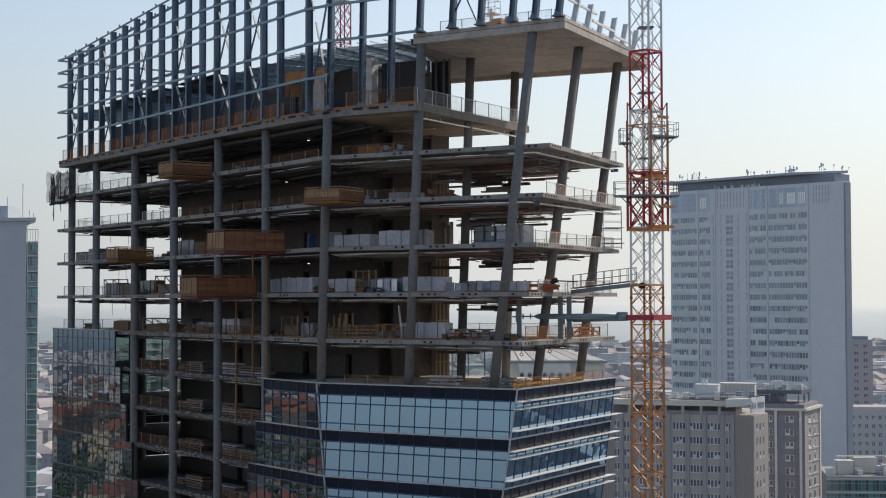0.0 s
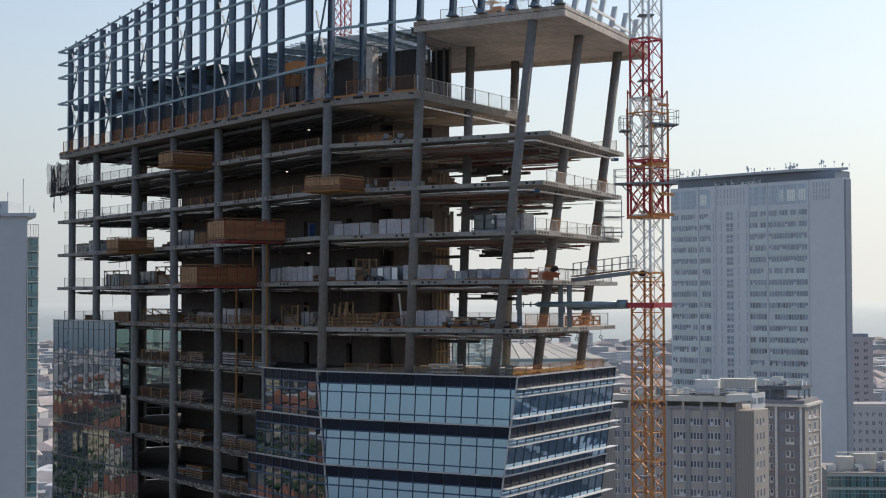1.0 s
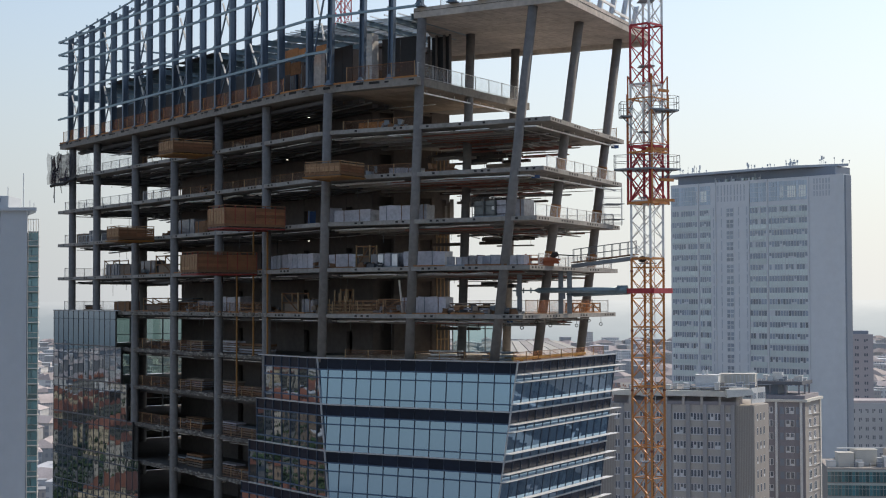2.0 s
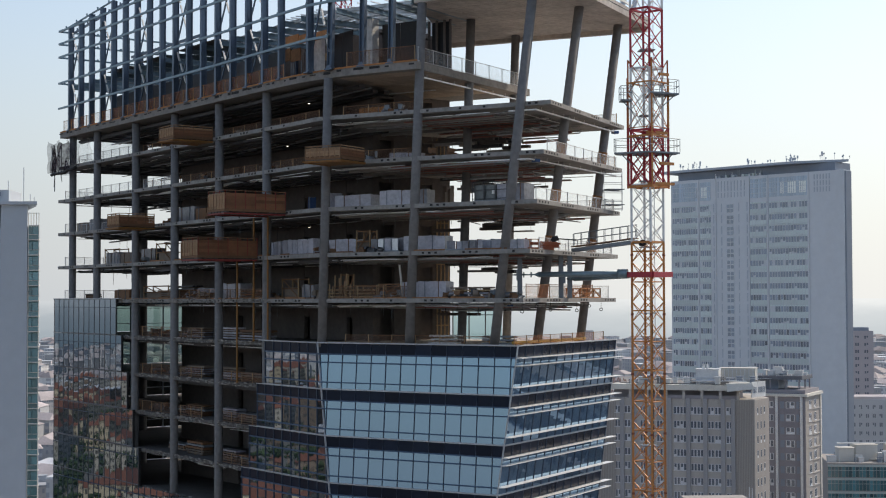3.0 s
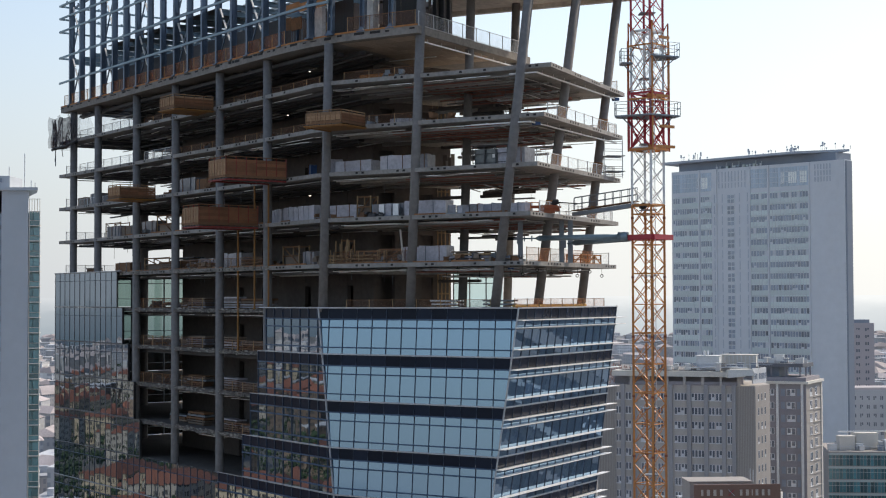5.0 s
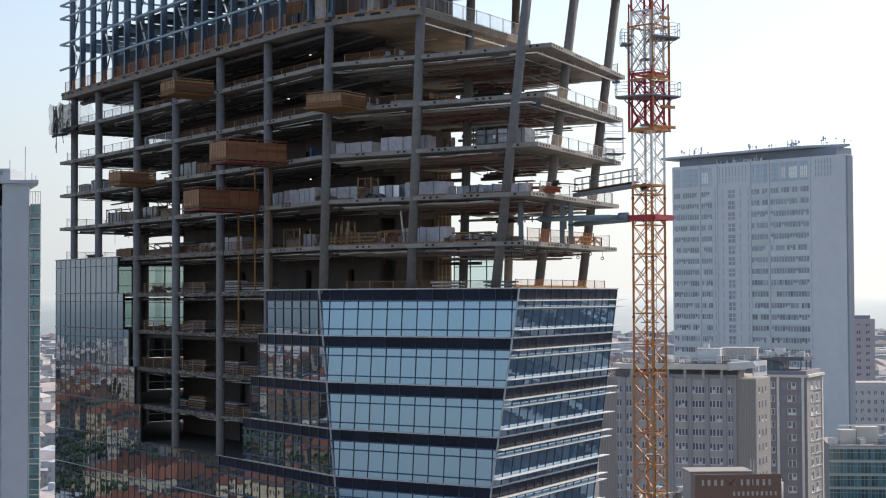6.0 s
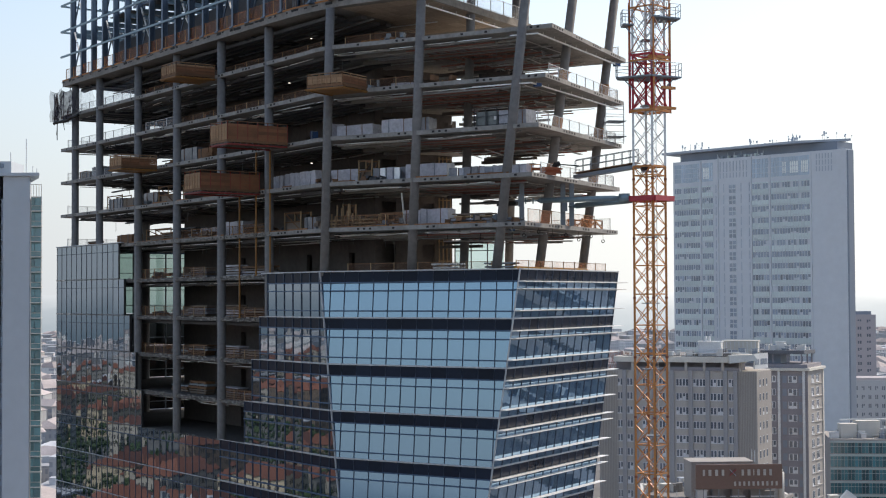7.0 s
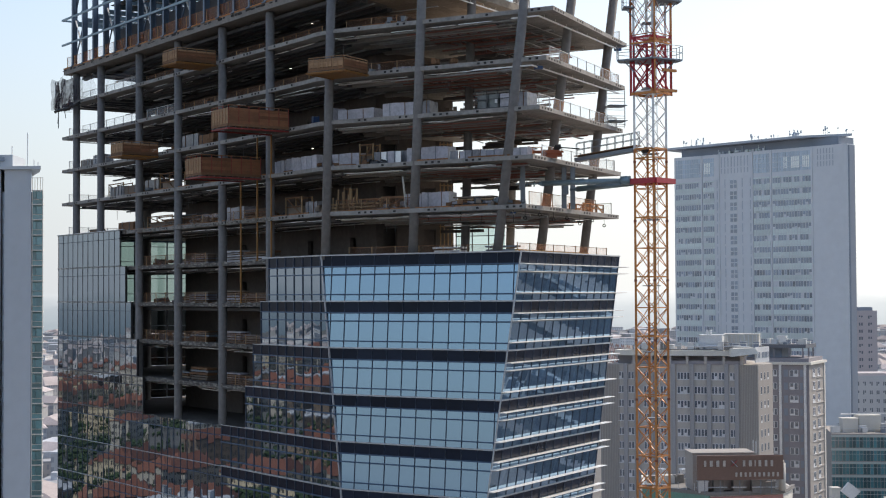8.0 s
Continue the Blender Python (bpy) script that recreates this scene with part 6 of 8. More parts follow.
for h in (0.5, 1.9):
    part("scaffold_board", MB().box((15.9, 136.8, F[3] + h), (1.7, 2.0, 0.06), 0.2), GREY_STEEL, scaf)

scaf.location.x -= 0.4

# dark debris nets hung at the far end, fifth floor
sail = thing("debris_net", (*lp(60.5, -1.2), F[4]), "torn dark debris net hung at the far end of the floor", "debris net")
rng = random.Random(4)
for (s0, w0), (s1, w1), zb, zt, cloth in (((61.2, -1.3), (58.6, -0.9), 96.8, 100.7, DARK_NET), ((60.6, -1.05), (59.6, -0.95), 96.6, 100.2, PURPLE_NET), ((59.3, -0.9), (56.5, -0.6), 96.5, 100.7, PURPLE_NET), ((57.0, -0.65), (54.0, -0.35), 97.4, 100.6, THIN_NET),
                                        ((56.0, -0.2), (50.9, -0.05), 97.75, 100.3, GREY_NET), ((50.0, 0.2), (40.4, 0.3), 97.75, 99.9, GREY_NET), ((60.4, -1.3), (60.6, 1.5), 96.6, 100.1, GREY_NET)):
    cols_n, rows_n, vs, fs = 9, 6, [], []
    for i in range(cols_n):
        for j in range(rows_n):
            a = lp(s0 + (s1 - s0) * i / (cols_n - 1), w0 + (w1 - w0) * i / (cols_n - 1)) + B * rng.uniform(-0.25, 0.25)
            sag = 0.5 * math.sin(math.pi * i / (cols_n - 1)) * (j / (rows_n - 1))
            vs.append(v3(a, zb + (zt - zb) * j / (rows_n - 1) - sag))
    for i in range(cols_n - 1):
        for j in range(rows_n - 1):
            k = i * rows_n + j
            fs.append((k, k + rows_n, k + rows_n + 1, k + 1))
    part("net_sheet", MB().quads(vs, fs), cloth, sail)
for s, w, zb in ((60.6, -1.1, 96.4), (58.9, -0.6, 96.3), (60.2, -0.9, 94.6)):
    part("net_pole", MB().cyl(v3(lp(s, w), zb), v3(lp(s, w), 100.2), 0.06, n=6), GREY_STEEL, sail)
rng = random.Random(6)
pts = [v3(lp(60.3 - 0.72 * i, -1.3 + 0.15 * i), 96.5 + 0.09 * i + rng.uniform(-0.12, 0.12)) for i in range(8)]
part("gathered_net", MB().tube(pts, [rng.uniform(0.10, 0.24) for _ in pts]), BLACK, sail, "gathered foot of the dark net", smooth=True)
for i in range(2):
    p = v3(lp(59.6 - 1.4 * i, -1.1 + 0.2 * i), 96.5)
    part("net_tail", MB().beam(p, p + Vector((rng.uniform(-0.2, 0.2), 0, -rng.uniform(0.4, 2.2))), 0.14, 0.04), BLACK, sail)
# a low access platform among the roof posts
lift = thing("access_platform", (*fp(16.1, 3.0), ROOF_TOP), "orange mobile access platform with a white railed basket", "access platform")
part("chassis", MB().box((*fp(16.0, 3.0), ROOF_TOP + 0.55), (1.9, 1.0, 0.4), turn_f).box((*fp(16.4, 3.0), ROOF_TOP + 0.85), (0.9, 0.8, 0.3), turn_f), ORANGE_STEEL, lift)
for d, w in ((15.3, 2.5), (16.7, 2.5), (15.3, 3.5), (16.7, 3.5)):
    c = v3(fp(d, w), ROOF_TOP + 0.3)
    part("wheel", MB().cyl(c - Vector((*FN, 0)) * 0.1, c + Vector((*FN, 0)) * 0.1, 0.3, n=12), BLACK, lift)
part("mast", MB().box((*fp(15.7, 3.0), ROOF_TOP + 1.3), (0.22, 0.3, 1.3), turn_f), STEEL_WHITE, lift)
bask = part("basket", MB().box((*fp(15.7, 3.0), ROOF_TOP + 1.5), (1.2, 0.9, 0.08), turn_f), STEEL_WHITE, lift)
for h in (0.5, 1.1):
    ring = [fp(15.1, 2.55), fp(16.3, 2.55), fp(16.3, 3.45), fp(15.1, 3.45)]
    for p, q in zip(ring, ring[1:] + ring[:1]):
        part("basket_rail", MB().cyl(v3(p, ROOF_TOP + 1.5 + h), v3(q, ROOF_TOP + 1.5 + h), 0.03, n=6), STEEL_WHITE, bask)
for p in (fp(15.1, 2.55), fp(16.3, 2.55), fp(16.3, 3.45), fp(15.1, 3.45), fp(15.7, 2.55)):
    part("basket_post", MB().cyl(v3(p, ROOF_TOP + 1.5), v3(p, ROOF_TOP + 2.6), 0.03, n=6), STEEL_WHITE, bask)
gen = thing("site_generator", (*fp(17.9, 2.6), ROOF_TOP), "dark small generator with an exhaust pipe on the roof slab", "generator")
part("housing", MB().tube([v3(fp(17.4, 2.6), ROOF_TOP + 0.6), v3(fp(17.7, 2.6), ROOF_TOP + 0.62), v3(fp(18.3, 2.6), ROOF_TOP + 0.6)], [0.42, 0.5, 0.4], n=10), GREY_STEEL, gen)
part("skid", MB().box((*fp(17.9, 2.6), ROOF_TOP + 0.1), (1.2, 0.7, 0.2), turn_f), DUCT, gen)
part("exhaust", MB().cyl(v3(fp(18.2, 2.6), ROOF_TOP + 0.9), v3(fp(18.2, 2.6), ROOF_TOP + 1.5), 0.07, n=8).cyl(v3(fp(18.2, 2.6), ROOF_TOP + 1.5), v3(fp(18.2, 2.6), ROOF_TOP + 1.7), 0.16, 0.1, n=8), DUCT, gen)

# second crane standing behind the tower
crane_b = thing("rear_tower_crane", (-12.5, 186.5, 0.0), "red and white lattice crane mast behind the tower", "tower crane")
for z0, z1, m in ((0.0, 106.0, CRANE_WHITE), (106.0, 112.0, CRANE_WHITE), (112.0, 122.4, RED_STEEL)):
    lattice(crane_b, -12.5, 186.5, 0.75, z0, z1, 1.7 if z1 > 100 and z0 > 0 else 6.0, m, r=0.075, rb=0.045, turn=0.3)
part("slewing_ring", MB().cyl((-12.5, 186.5, 122.4), (-12.5, 186.5, 123.0), 1.1, n=16).cyl((-12.5, 186.5, 123.0), (-12.5, 186.5, 124.6), 1.3, 1.0, n=16), GALV, crane_b)

# ---- the neighbouring buildings ----
# distant walls, metal and glass: colours paled and lifted to imitate haze
FAR_WALL = mat("pale_grey_cladding", (0.465, 0.50, 0.535), 0.8, vary=0.06, big=0.03, fine=0.4, bump=0.0, streak=0.5)
FAR_DARK = mat("shaded_hazed_metal", (0.23, 0.265, 0.315), 0.6, vary=0.1)
SKY_WALL = mat("hazed_pale_cladding", (0.61, 0.637, 0.665), 0.8, vary=0.07, big=0.04, fine=0.4, bump=0.0, streak=0.5)
# attic glass has the reflected sky put into its base colour
FAR_ATTIC = mat("sky_toned_attic_glass", (0.44, 0.53, 0.61), 0.2, vary=0.12, pieces=0.12, ior=1.6, bump=0)
BLOCK_GLASS = mat("dark_block_window_glass", (0.11, 0.13, 0.16), 0.12, vary=0.2, pieces=0.6, islands=True, ior=1.7, bump=0)
FAR_ROOF = mat("hazed_grey_metal", (0.40, 0.445, 0.50), 0.6, vary=0.1)
FAR_BAND = mat("greenish_white_panel", (0.60, 0.675, 0.665), 0.45, vary=0.1, big=0.1, pieces=0.12)
FAR_GLASS = mat("hazed_window_glass", (0.22, 0.27, 0.335), 0.12, vary=0.2, pieces=0.5, islands=True, ior=1.9, bump=0)
FAR_PANE = mat("hazed_window_pane", (0.24, 0.295, 0.365), 0.12, vary=0.15, pieces=0.22, ior=1.9, bump=0)
WIN_FRAME = mat("white_window_frame", (0.62, 0.63, 0.65), 0.5)
BLOCK_A = mat("grey_rendered_wall", (0.445, 0.415, 0.39), 0.85, vary=0.12, big=0.2, streak=0.7, bump=0.05)
BLOCK_A2 = mat("ribbed_grey_wall", (0.345, 0.318, 0.295), 0.85, vary=0.12, big=0.3, streak=0.8, bump=0.05)
BLOCK_PIER = mat("blue_grey_pier", (0.33, 0.325, 0.335), 0.85, vary=0.14, big=0.3, streak=0.8, bump=0.05)
BLOCK_B = mat("mauve_grey_wall", (0.255, 0.243, 0.262), 0.8, vary=0.1, big=0.2, bump=0.05)
PALE = mat("pale_concrete", (0.62, 0.595, 0.54), 0.8, vary=0.12, big=0.3, streak=0.5)
ROOF_WHITE = mat("white_plant_housing", (0.66, 0.665, 0.66), 0.6, vary=0.15, big=0.4)
ROOF_GREY = mat("roof_felt", (0.22, 0.21, 0.20), 0.9, vary=0.2)
TEAL_BAND = mat("teal_grey_panel", (0.44, 0.50, 0.48), 0.5, vary=0.12)
TEAL = mat("teal_glass", (0.05, 0.165, 0.185), 0.08, vary=0.25, pieces=0.6, ior=2.0, bump=0)
SIGN_BROWN = mat("brown_sign_panel", (0.21, 0.125, 0.095), 0.5, vary=0.1)
SIGN_PALE = mat("pale_sign_bars", (0.50, 0.45, 0.40), 0.5)
PINK = mat("pink_panels", (0.50, 0.25, 0.22), 0.7)
RUST = mat("rusty_lattice", (0.42, 0.25, 0.2), 0.7)
# farthest blocks: haze is mixed into both wall colours
PALE_HOUSE = mat("hazed_blue_render", (0.35, 0.375, 0.415), 0.85, vary=0.1, big=0.1)
BRICK_FAR = mat("hazed_brown_render", (0.43, 0.395, 0.41), 0.85, vary=0.1, big=0.05)


def slab_on(p, q, u0, u1, z0, z1, out, thick, mb=None):
    """A box laid on a facade from p to q, between fractions u0 and u1."""
    d = q - p
    n = Vector((d.y, -d.x)).normalized()
    a, b = p + d * u0, p + d * u1
    mb = mb or MB()
    return mb.hexa([v3(a + n * out, z0), v3(b + n * out, z0), v3(b + n * (out - thick), z0), v3(a + n * (out - thick), z0)],
                   [v3(a + n * out, z1), v3(b + n * out, z1), v3(b + n * (out - thick), z1), v3(a + n * (out - thick), z1)])


# tall slab with a wing-shaped roof
TP, TQ = Vector((84.7, 566.0)), Vector((138.4, 511.0))
TD = (TQ - TP).normalized()
TN = Vector((TD.y, -TD.x))
sky_t = thing("slab_skyscraper", (110.0, 545.0, 0.0), "tall pale grey slab tower with window bands and a wing-shaped roof", "skyscraper")
TE = TQ - TD * 1.5
body = [TP - TN * 3.5, TP + TD * 2.0, TE, TE - TN * 4.6, TE - TD * 12 - TN * 14, TP - TN * 16]
part("wall", MB().prism([tuple(p) for p in body], 0, 125.6), SKY_WALL, sky_t)
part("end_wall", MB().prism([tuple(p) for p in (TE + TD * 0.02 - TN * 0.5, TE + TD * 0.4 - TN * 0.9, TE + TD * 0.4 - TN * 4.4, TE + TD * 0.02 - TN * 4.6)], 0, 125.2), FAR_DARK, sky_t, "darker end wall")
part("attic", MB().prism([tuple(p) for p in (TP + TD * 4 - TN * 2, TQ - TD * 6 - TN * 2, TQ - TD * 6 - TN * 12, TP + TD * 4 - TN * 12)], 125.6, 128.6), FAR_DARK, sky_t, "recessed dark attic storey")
wing = [TP - TD * 3 + TN * 0.5, TQ - TD * 20 + TN * 2.5, TE - TD * 0.9 - TN * 5.0, TQ - TD * 20 - TN * 15, TP - TD * 3 - TN * 14]
part("roof_wing", MB().prism([tuple(p) for p in wing], 128.7, 129.5), FAR_ROOF, sky_t, "thin wing-shaped roof")
ant_rng = random.Random(12)
for i in range(52):
    u = ant_rng.choice((ant_rng.uniform(0, 0.22), ant_rng.uniform(0.4, 0.6), ant_rng.uniform(0.66, 0.74), ant_rng.uniform(0.8, 0.97)))
    p = TP + (TQ - TP) * u - TN * ant_rng.uniform(0.5, 6)
    h = ant_rng.uniform(0.8, 3.2)
    m = MB().cyl((p.x, p.y, 129.6), (p.x, p.y, 129.7 + h), 0.06, n=5)
    if ant_rng.random() < 0.6:
        m.cyl((p.x, p.y - 0.2, 129.7 + h * 0.8), (p.x, p.y + 0.2, 129.7 + h * 0.8), ant_rng.uniform(0.14, 0.3), n=10)
    else:
        m.box((p.x, p.y, 129.7 + h * 0.8), (0.5, 0.5, h * 0.5))
    part("antenna", m, FAR_ROOF, sky_t)
for i in range(26):
    u = ant_rng.uniform(0.28, 0.56)
    p = TP + (TQ - TP) * u - TN * ant_rng.uniform(0.4, 1.6)
    part("roof_plant", MB().box((p.x, p.y, 125.6 + 0.5), (ant_rng.uniform(0.3, 1.6), 0.8, ant_rng.uniform(0.5, 1.0)), 0.8) if i % 3 else MB().cyl((p.x, p.y, 125.6), (p.x, p.y, 125.9 + ant_rng.uniform(0.8, 2.2)), 0.11, n=6), ant_rng.choice((FAR_BAND, SKY_WALL, FAR_ROOF)), sky_t, "pale plant on the roof's edge")
bays = ((0.035, 0.185, 11), (0.20, 0.262, 5), (0.485, 0.575, 6), (0.59, 0.795, 14))
win_rng = random.Random(21)
rest_win, joints = MB(), MB()
for k in range(29):
    z = 114.6 - 4.1 * k
    for u0, u1, n in bays:
        part("panel_band", slab_on(TP, TQ, u0, u1, z - 2.6, z - 1.05, 0.18, 0.3), FAR_BAND, sky_t)
        for i in range(n):
            if win_rng.random() < (0.95 if k % 5 else 0.8):
                a, b = u0 + (u1 - u0) * i / n, u0 + (u1 - u0) * (i + 1) / n
                m = slab_on(TP, TQ, a + 0.0012, b - 0.0012, z - (1.0 if win_rng.random() < 0.8 else win_rng.uniform(0.0, 0.8)), z + 0.85, 0.08, 0.2)
                if k < 8:
                    part("window", m, FAR_PANE, sky_t)
                else:
                    rest_win.quads(m.v, m.f)
        part("panel_band", slab_on(TP, TQ, u0, u1, z + 0.95, z + 1.42, 0.14, 0.3), FAR_BAND, sky_t)
    if k < 24:
        fr = part("core_window", slab_on(TP, TQ, 0.352, 0.394, z - 2.0, z + 1.3, 0.1, 0.2), SKY_WALL, sky_t)
        for u, z2 in ((0.355, z - 1.8), (0.375, z - 1.8), (0.355, z - 0.2), (0.375, z - 0.2)):
            part("pane", slab_on(TP, TQ, u, u + 0.016, z2, z2 + 1.3, 0.16, 0.1), FAR_PANE, fr)
        for u in (0.277, 0.322, 0.420, 0.466):
            part("slot", slab_on(TP, TQ, u, u + 0.0045, z - 1.5, z + 1.6, 0.06, 0.2), FAR_ROOF, sky_t)
    if k < 20:
        for u0, u1, n in bays:
            for i in range(1, n):
                a = u0 + (u1 - u0) * i / n
                slab_on(TP, TQ, a - 0.0008, a + 0.0008, z - 2.6, z + 1.42, 0.22, 0.1, joints)
for u0, u1, n in bays:
    for i in range(n):
        a, b = u0 + (u1 - u0) * i / n, u0 + (u1 - u0) * (i + 1) / n
        part("attic_window", slab_on(TP, TQ, a + 0.001, b - 0.001, 117.6, 124.4, 0.1, 0.2), FAR_ATTIC, sky_t)
    for z in (119.2, 121.0, 122.8):
        part("attic_transom", slab_on(TP, TQ, u0, u1, z - 0.07, z + 0.07, 0.24, 0.1), SKY_WALL, sky_t)
tagged(part("panel_joint", joints, SKY_WALL, sky_t), kind="stuff")
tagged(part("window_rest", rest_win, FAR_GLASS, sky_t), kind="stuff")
# near-white colour imitates bright sky seen through the top storey
BRIGHT = mat("sky_white_pane", (0.92, 0.95, 0.90), 0.6, vary=0.05, bump=0)
for u0, u1 in ((0.176, 0.183), (0.206, 0.240), (0.652, 0.670), (0.692, 0.735), (0.752, 0.788)):
    part("pale_window", slab_on(TP, TQ, u0, u1, 118.6, 122.6, 0.2, 0.2), BRIGHT, sky_t, "top storey window coloured near-white as sky seen through it")
    for i in range(1, 4):
        a = u0 + (u1 - u0) * i / 4
        part("pane_bar", slab_on(TP, TQ, a - 0.0008, a + 0.0008, 118.6, 122.6, 0.26, 0.1), FAR_ROOF, sky_t)
for u in [0.285 + 0.0185 * i for i in range(10)]:
    for z0, z1 in ((120.6, 124.4), (118.3, 120.2)):
        part("slot", slab_on(TP, TQ, u, u + 0.0045, z0, z1, 0.06, 0.2), FAR_ROOF, sky_t)
for u in [0.828 + 0.0155 * i for i in range(6)]:
    for z0 in (118.4, 120.6, 122.8):
        part("slot", slab_on(TP, TQ, u, u + 0.0055, z0, z0 + 1.8, 0.06, 0.2), FAR_ROOF, sky_t)
for u in (0.19, 0.29, 0.48, 0.582, 0.80):
    part("pilaster", slab_on(TP, TQ, u - 0.004, u + 0.004, 0, 125.5, 0.35, 0.5), SKY_WALL, sky_t)


def windows(parent, p, q, us, zs, w, h, frame_mat=WIN_FRAME, double=True, rng_seed=1, sill=True):
    """Framed windows, each one a part with its glass."""
    rng = random.Random(rng_seed)
    length = (q - p).length
    for z in zs:
        for u in us:
            du = w / length / 2
            fr = slab_on(p, q, u - du, u + du, z - h / 2, z + h / 2, 0.06, 0.2)
            if sill:
                slab_on(p, q, u - du * 1.1, u + du * 1.1, z - h / 2 - 0.12, z - h / 2, 0.2, 0.3, fr)
            ob = part("window", fr, frame_mat, parent)
            gl = MB()
            n = 2 if double else 1
            for i in range(n):
                a = u - du + 2 * du * (i / n)
                b = u - du + 2 * du * ((i + 1) / n)
                low = z - h / 2 + 0.1
                if rng.random() < 0.3:
                    low += h * rng.uniform(0.2, 0.5)
                slab_on(p, q, a + du * 0.16, b - du * 0.16, low, z + h / 2 - 0.1, 0.09, 0.05, gl)
            part("pane", gl, BLOCK_GLASS, ob)


# grey block with paired windows and roof plant
P0, P1, P2 = Vector((37.8, 371.0)), Vector((74.3, 358.8)), Vector((79.6, 367.5))
block_a = thing("grey_office_block", (56.0, 372.0, 0.0), "grey rendered office block with paired white windows and roof plant", "office block")
back = Vector((9.0, 26.0))
part("wall", MB().prism([tuple(p) for p in (P0, P1, P2, P2 + Vector((-1.5, 16)), P0 + back)], 0, 57.2), BLOCK_A, block_a)
zs_a = [54.4 - 3.42 * k for k in range(13)]
us_a = [0.137, 0.2, 0.30, 0.407, 0.515, 0.556, 0.622, 0.663, 0.73, 0.774, 0.844]
windows(block_a, P0, P1, us_a, zs_a, 1.5, 1.75, rng_seed=3)
for u in (0.165, 0.24, 0.355, 0.47, 0.588, 0.695, 0.805, 0.868):
    part("pilaster", slab_on(P0, P1, u - 0.013, u + 0.013, 0, 57.3, 0.45, 0.7), BLOCK_PIER, block_a)
ribs = MB()
for i in range(12):
    slab_on(P0, P1, 0.003 + i * 0.0105, 0.009 + i * 0.0105, 0, 57.0, 0.12, 0.2, ribs)
    slab_on(P0, P1, 0.875 + i * 0.0102, 0.881 + i * 0.0102, 0, 57.0, 0.12, 0.2, ribs)
part("wall_rib", ribs, BLOCK_A2, block_a, "ribbed blank wall strips")
# side wall darkened in colour where sunlight made it too bright
part("side_wall", slab_on(P1, P2, 0.0, 1.0, 0, 57.1, 0.03, 0.2), BLOCK_A2, block_a, "side wall coloured darker against the sunlight")
windows(block_a, P1, P2, (0.2, 0.43, 0.66), zs_a, 0.8, 1.9, double=False, rng_seed=4, sill=False)
top = MB()
slab_on(P0, P1, 0.1, 0.93, 59.3, 60.6, 0.8, 6.0, top)
part("parapet", top, PALE, block_a, "pale concrete cornice over an open terrace")
part("terrace_wall", slab_on(P0, P1, 0.1, 0.9, 57.2, 59.9, -2.5, 6.0), BLOCK_B, block_a)
for u in (0.22, 0.33, 0.45, 0.56, 0.675, 0.79, 0.9):
    part("terrace_post", slab_on(P0, P1, u - 0.008, u + 0.008, 57.2, 59.9, 0.4, 0.7), BLOCK_A, block_a)
part("terrace_rail", slab_on(P0, P1, 0.2, 0.9, 57.2, 58.1, 0.3, 0.1), BLOCK_B, block_a)
part("slanted_cornice", MB().hexa([v3(P0 + (P1 - P0) * 0.82 + Vector((0, -3.0)), 59.2), v3(P0 + (P1 - P0) * 0.99 + Vector((0, -3.0)), 60.0), v3(P0 + (P1 - P0) * 0.99 + Vector((0, 3.0)), 60.0), v3(P0 + (P1 - P0) * 0.82 + Vector((0, 3.0)), 59.2)],
                                  [v3(P0 + (P1 - P0) * 0.82 + Vector((0, -2.2)), 61.1), v3(P0 + (P1 - P0) * 0.97 + Vector((0, -2.2)), 61.3), v3(P0 + (P1 - P0) * 0.97 + Vector((0, 3.0)), 61.3), v3(P0 + (P1 - P0) * 0.82 + Vector((0, 3.0)), 61.1)]), PALE, block_a)


def roof_box(parent, x, y, z, sx, sy, sz, m, turn=-0.32, vents=0):
    mb = MB().box((x, y, z + sz / 2), (sx, sy, sz), turn)
    mb.box((x, y, z + sz + 0.08), (sx + 0.3, sy + 0.3, 0.16), turn)
    for i in range(vents):
        mb.cyl((x - sx * 0.2 + i * 0.9, y, z + sz), (x - sx * 0.2 + i * 0.9, y, z + sz + 1.3), 0.3, n=8)
    return part("plant_box", mb, m, parent)


part("roof_deck", MB().prism([tuple(p) for p in (P0 + Vector((6, 1)), P1 + Vector((-1, 1)), P2 + Vector((-2, 12)), P0 + back)], 60.4, 60.8), ROOF_GREY, block_a, "dark felt roof")
roof_box(block_a, 64.9, 368.0, 60.8, 5.6, 4.0, 3.3, ROOF_WHITE, vents=2)
roof_box(block_a, 73.0, 371.0, 60.8, 8.6, 4.0, 3.4, PALE)
m = MB()
for i in range(9):
    x = 69.2 + i * 0.95
    m.box((x, 368.7 + (73.0 - x) * 0.33, 62.6), (0.2, 0.25, 3.0), -0.32)
part("plant_rib", m, ROOF_WHITE, block_a, "ribs of a long plant housing")
a_rng = random.Random(31)
for i in range(22):
    x = a_rng.uniform(46, 76)
    y = 366.5 - (x - 46) * 0.3 + a_rng.uniform(0, 5)
    roof_box(block_a, x, y, 60.8, a_rng.uniform(0.7, 2.2), a_rng.uniform(0.7, 1.8), a_rng.uniform(0.5, 1.9), a_rng.choice((GALV, ROOF_WHITE, ROOF_GREY, FAR_DARK)))
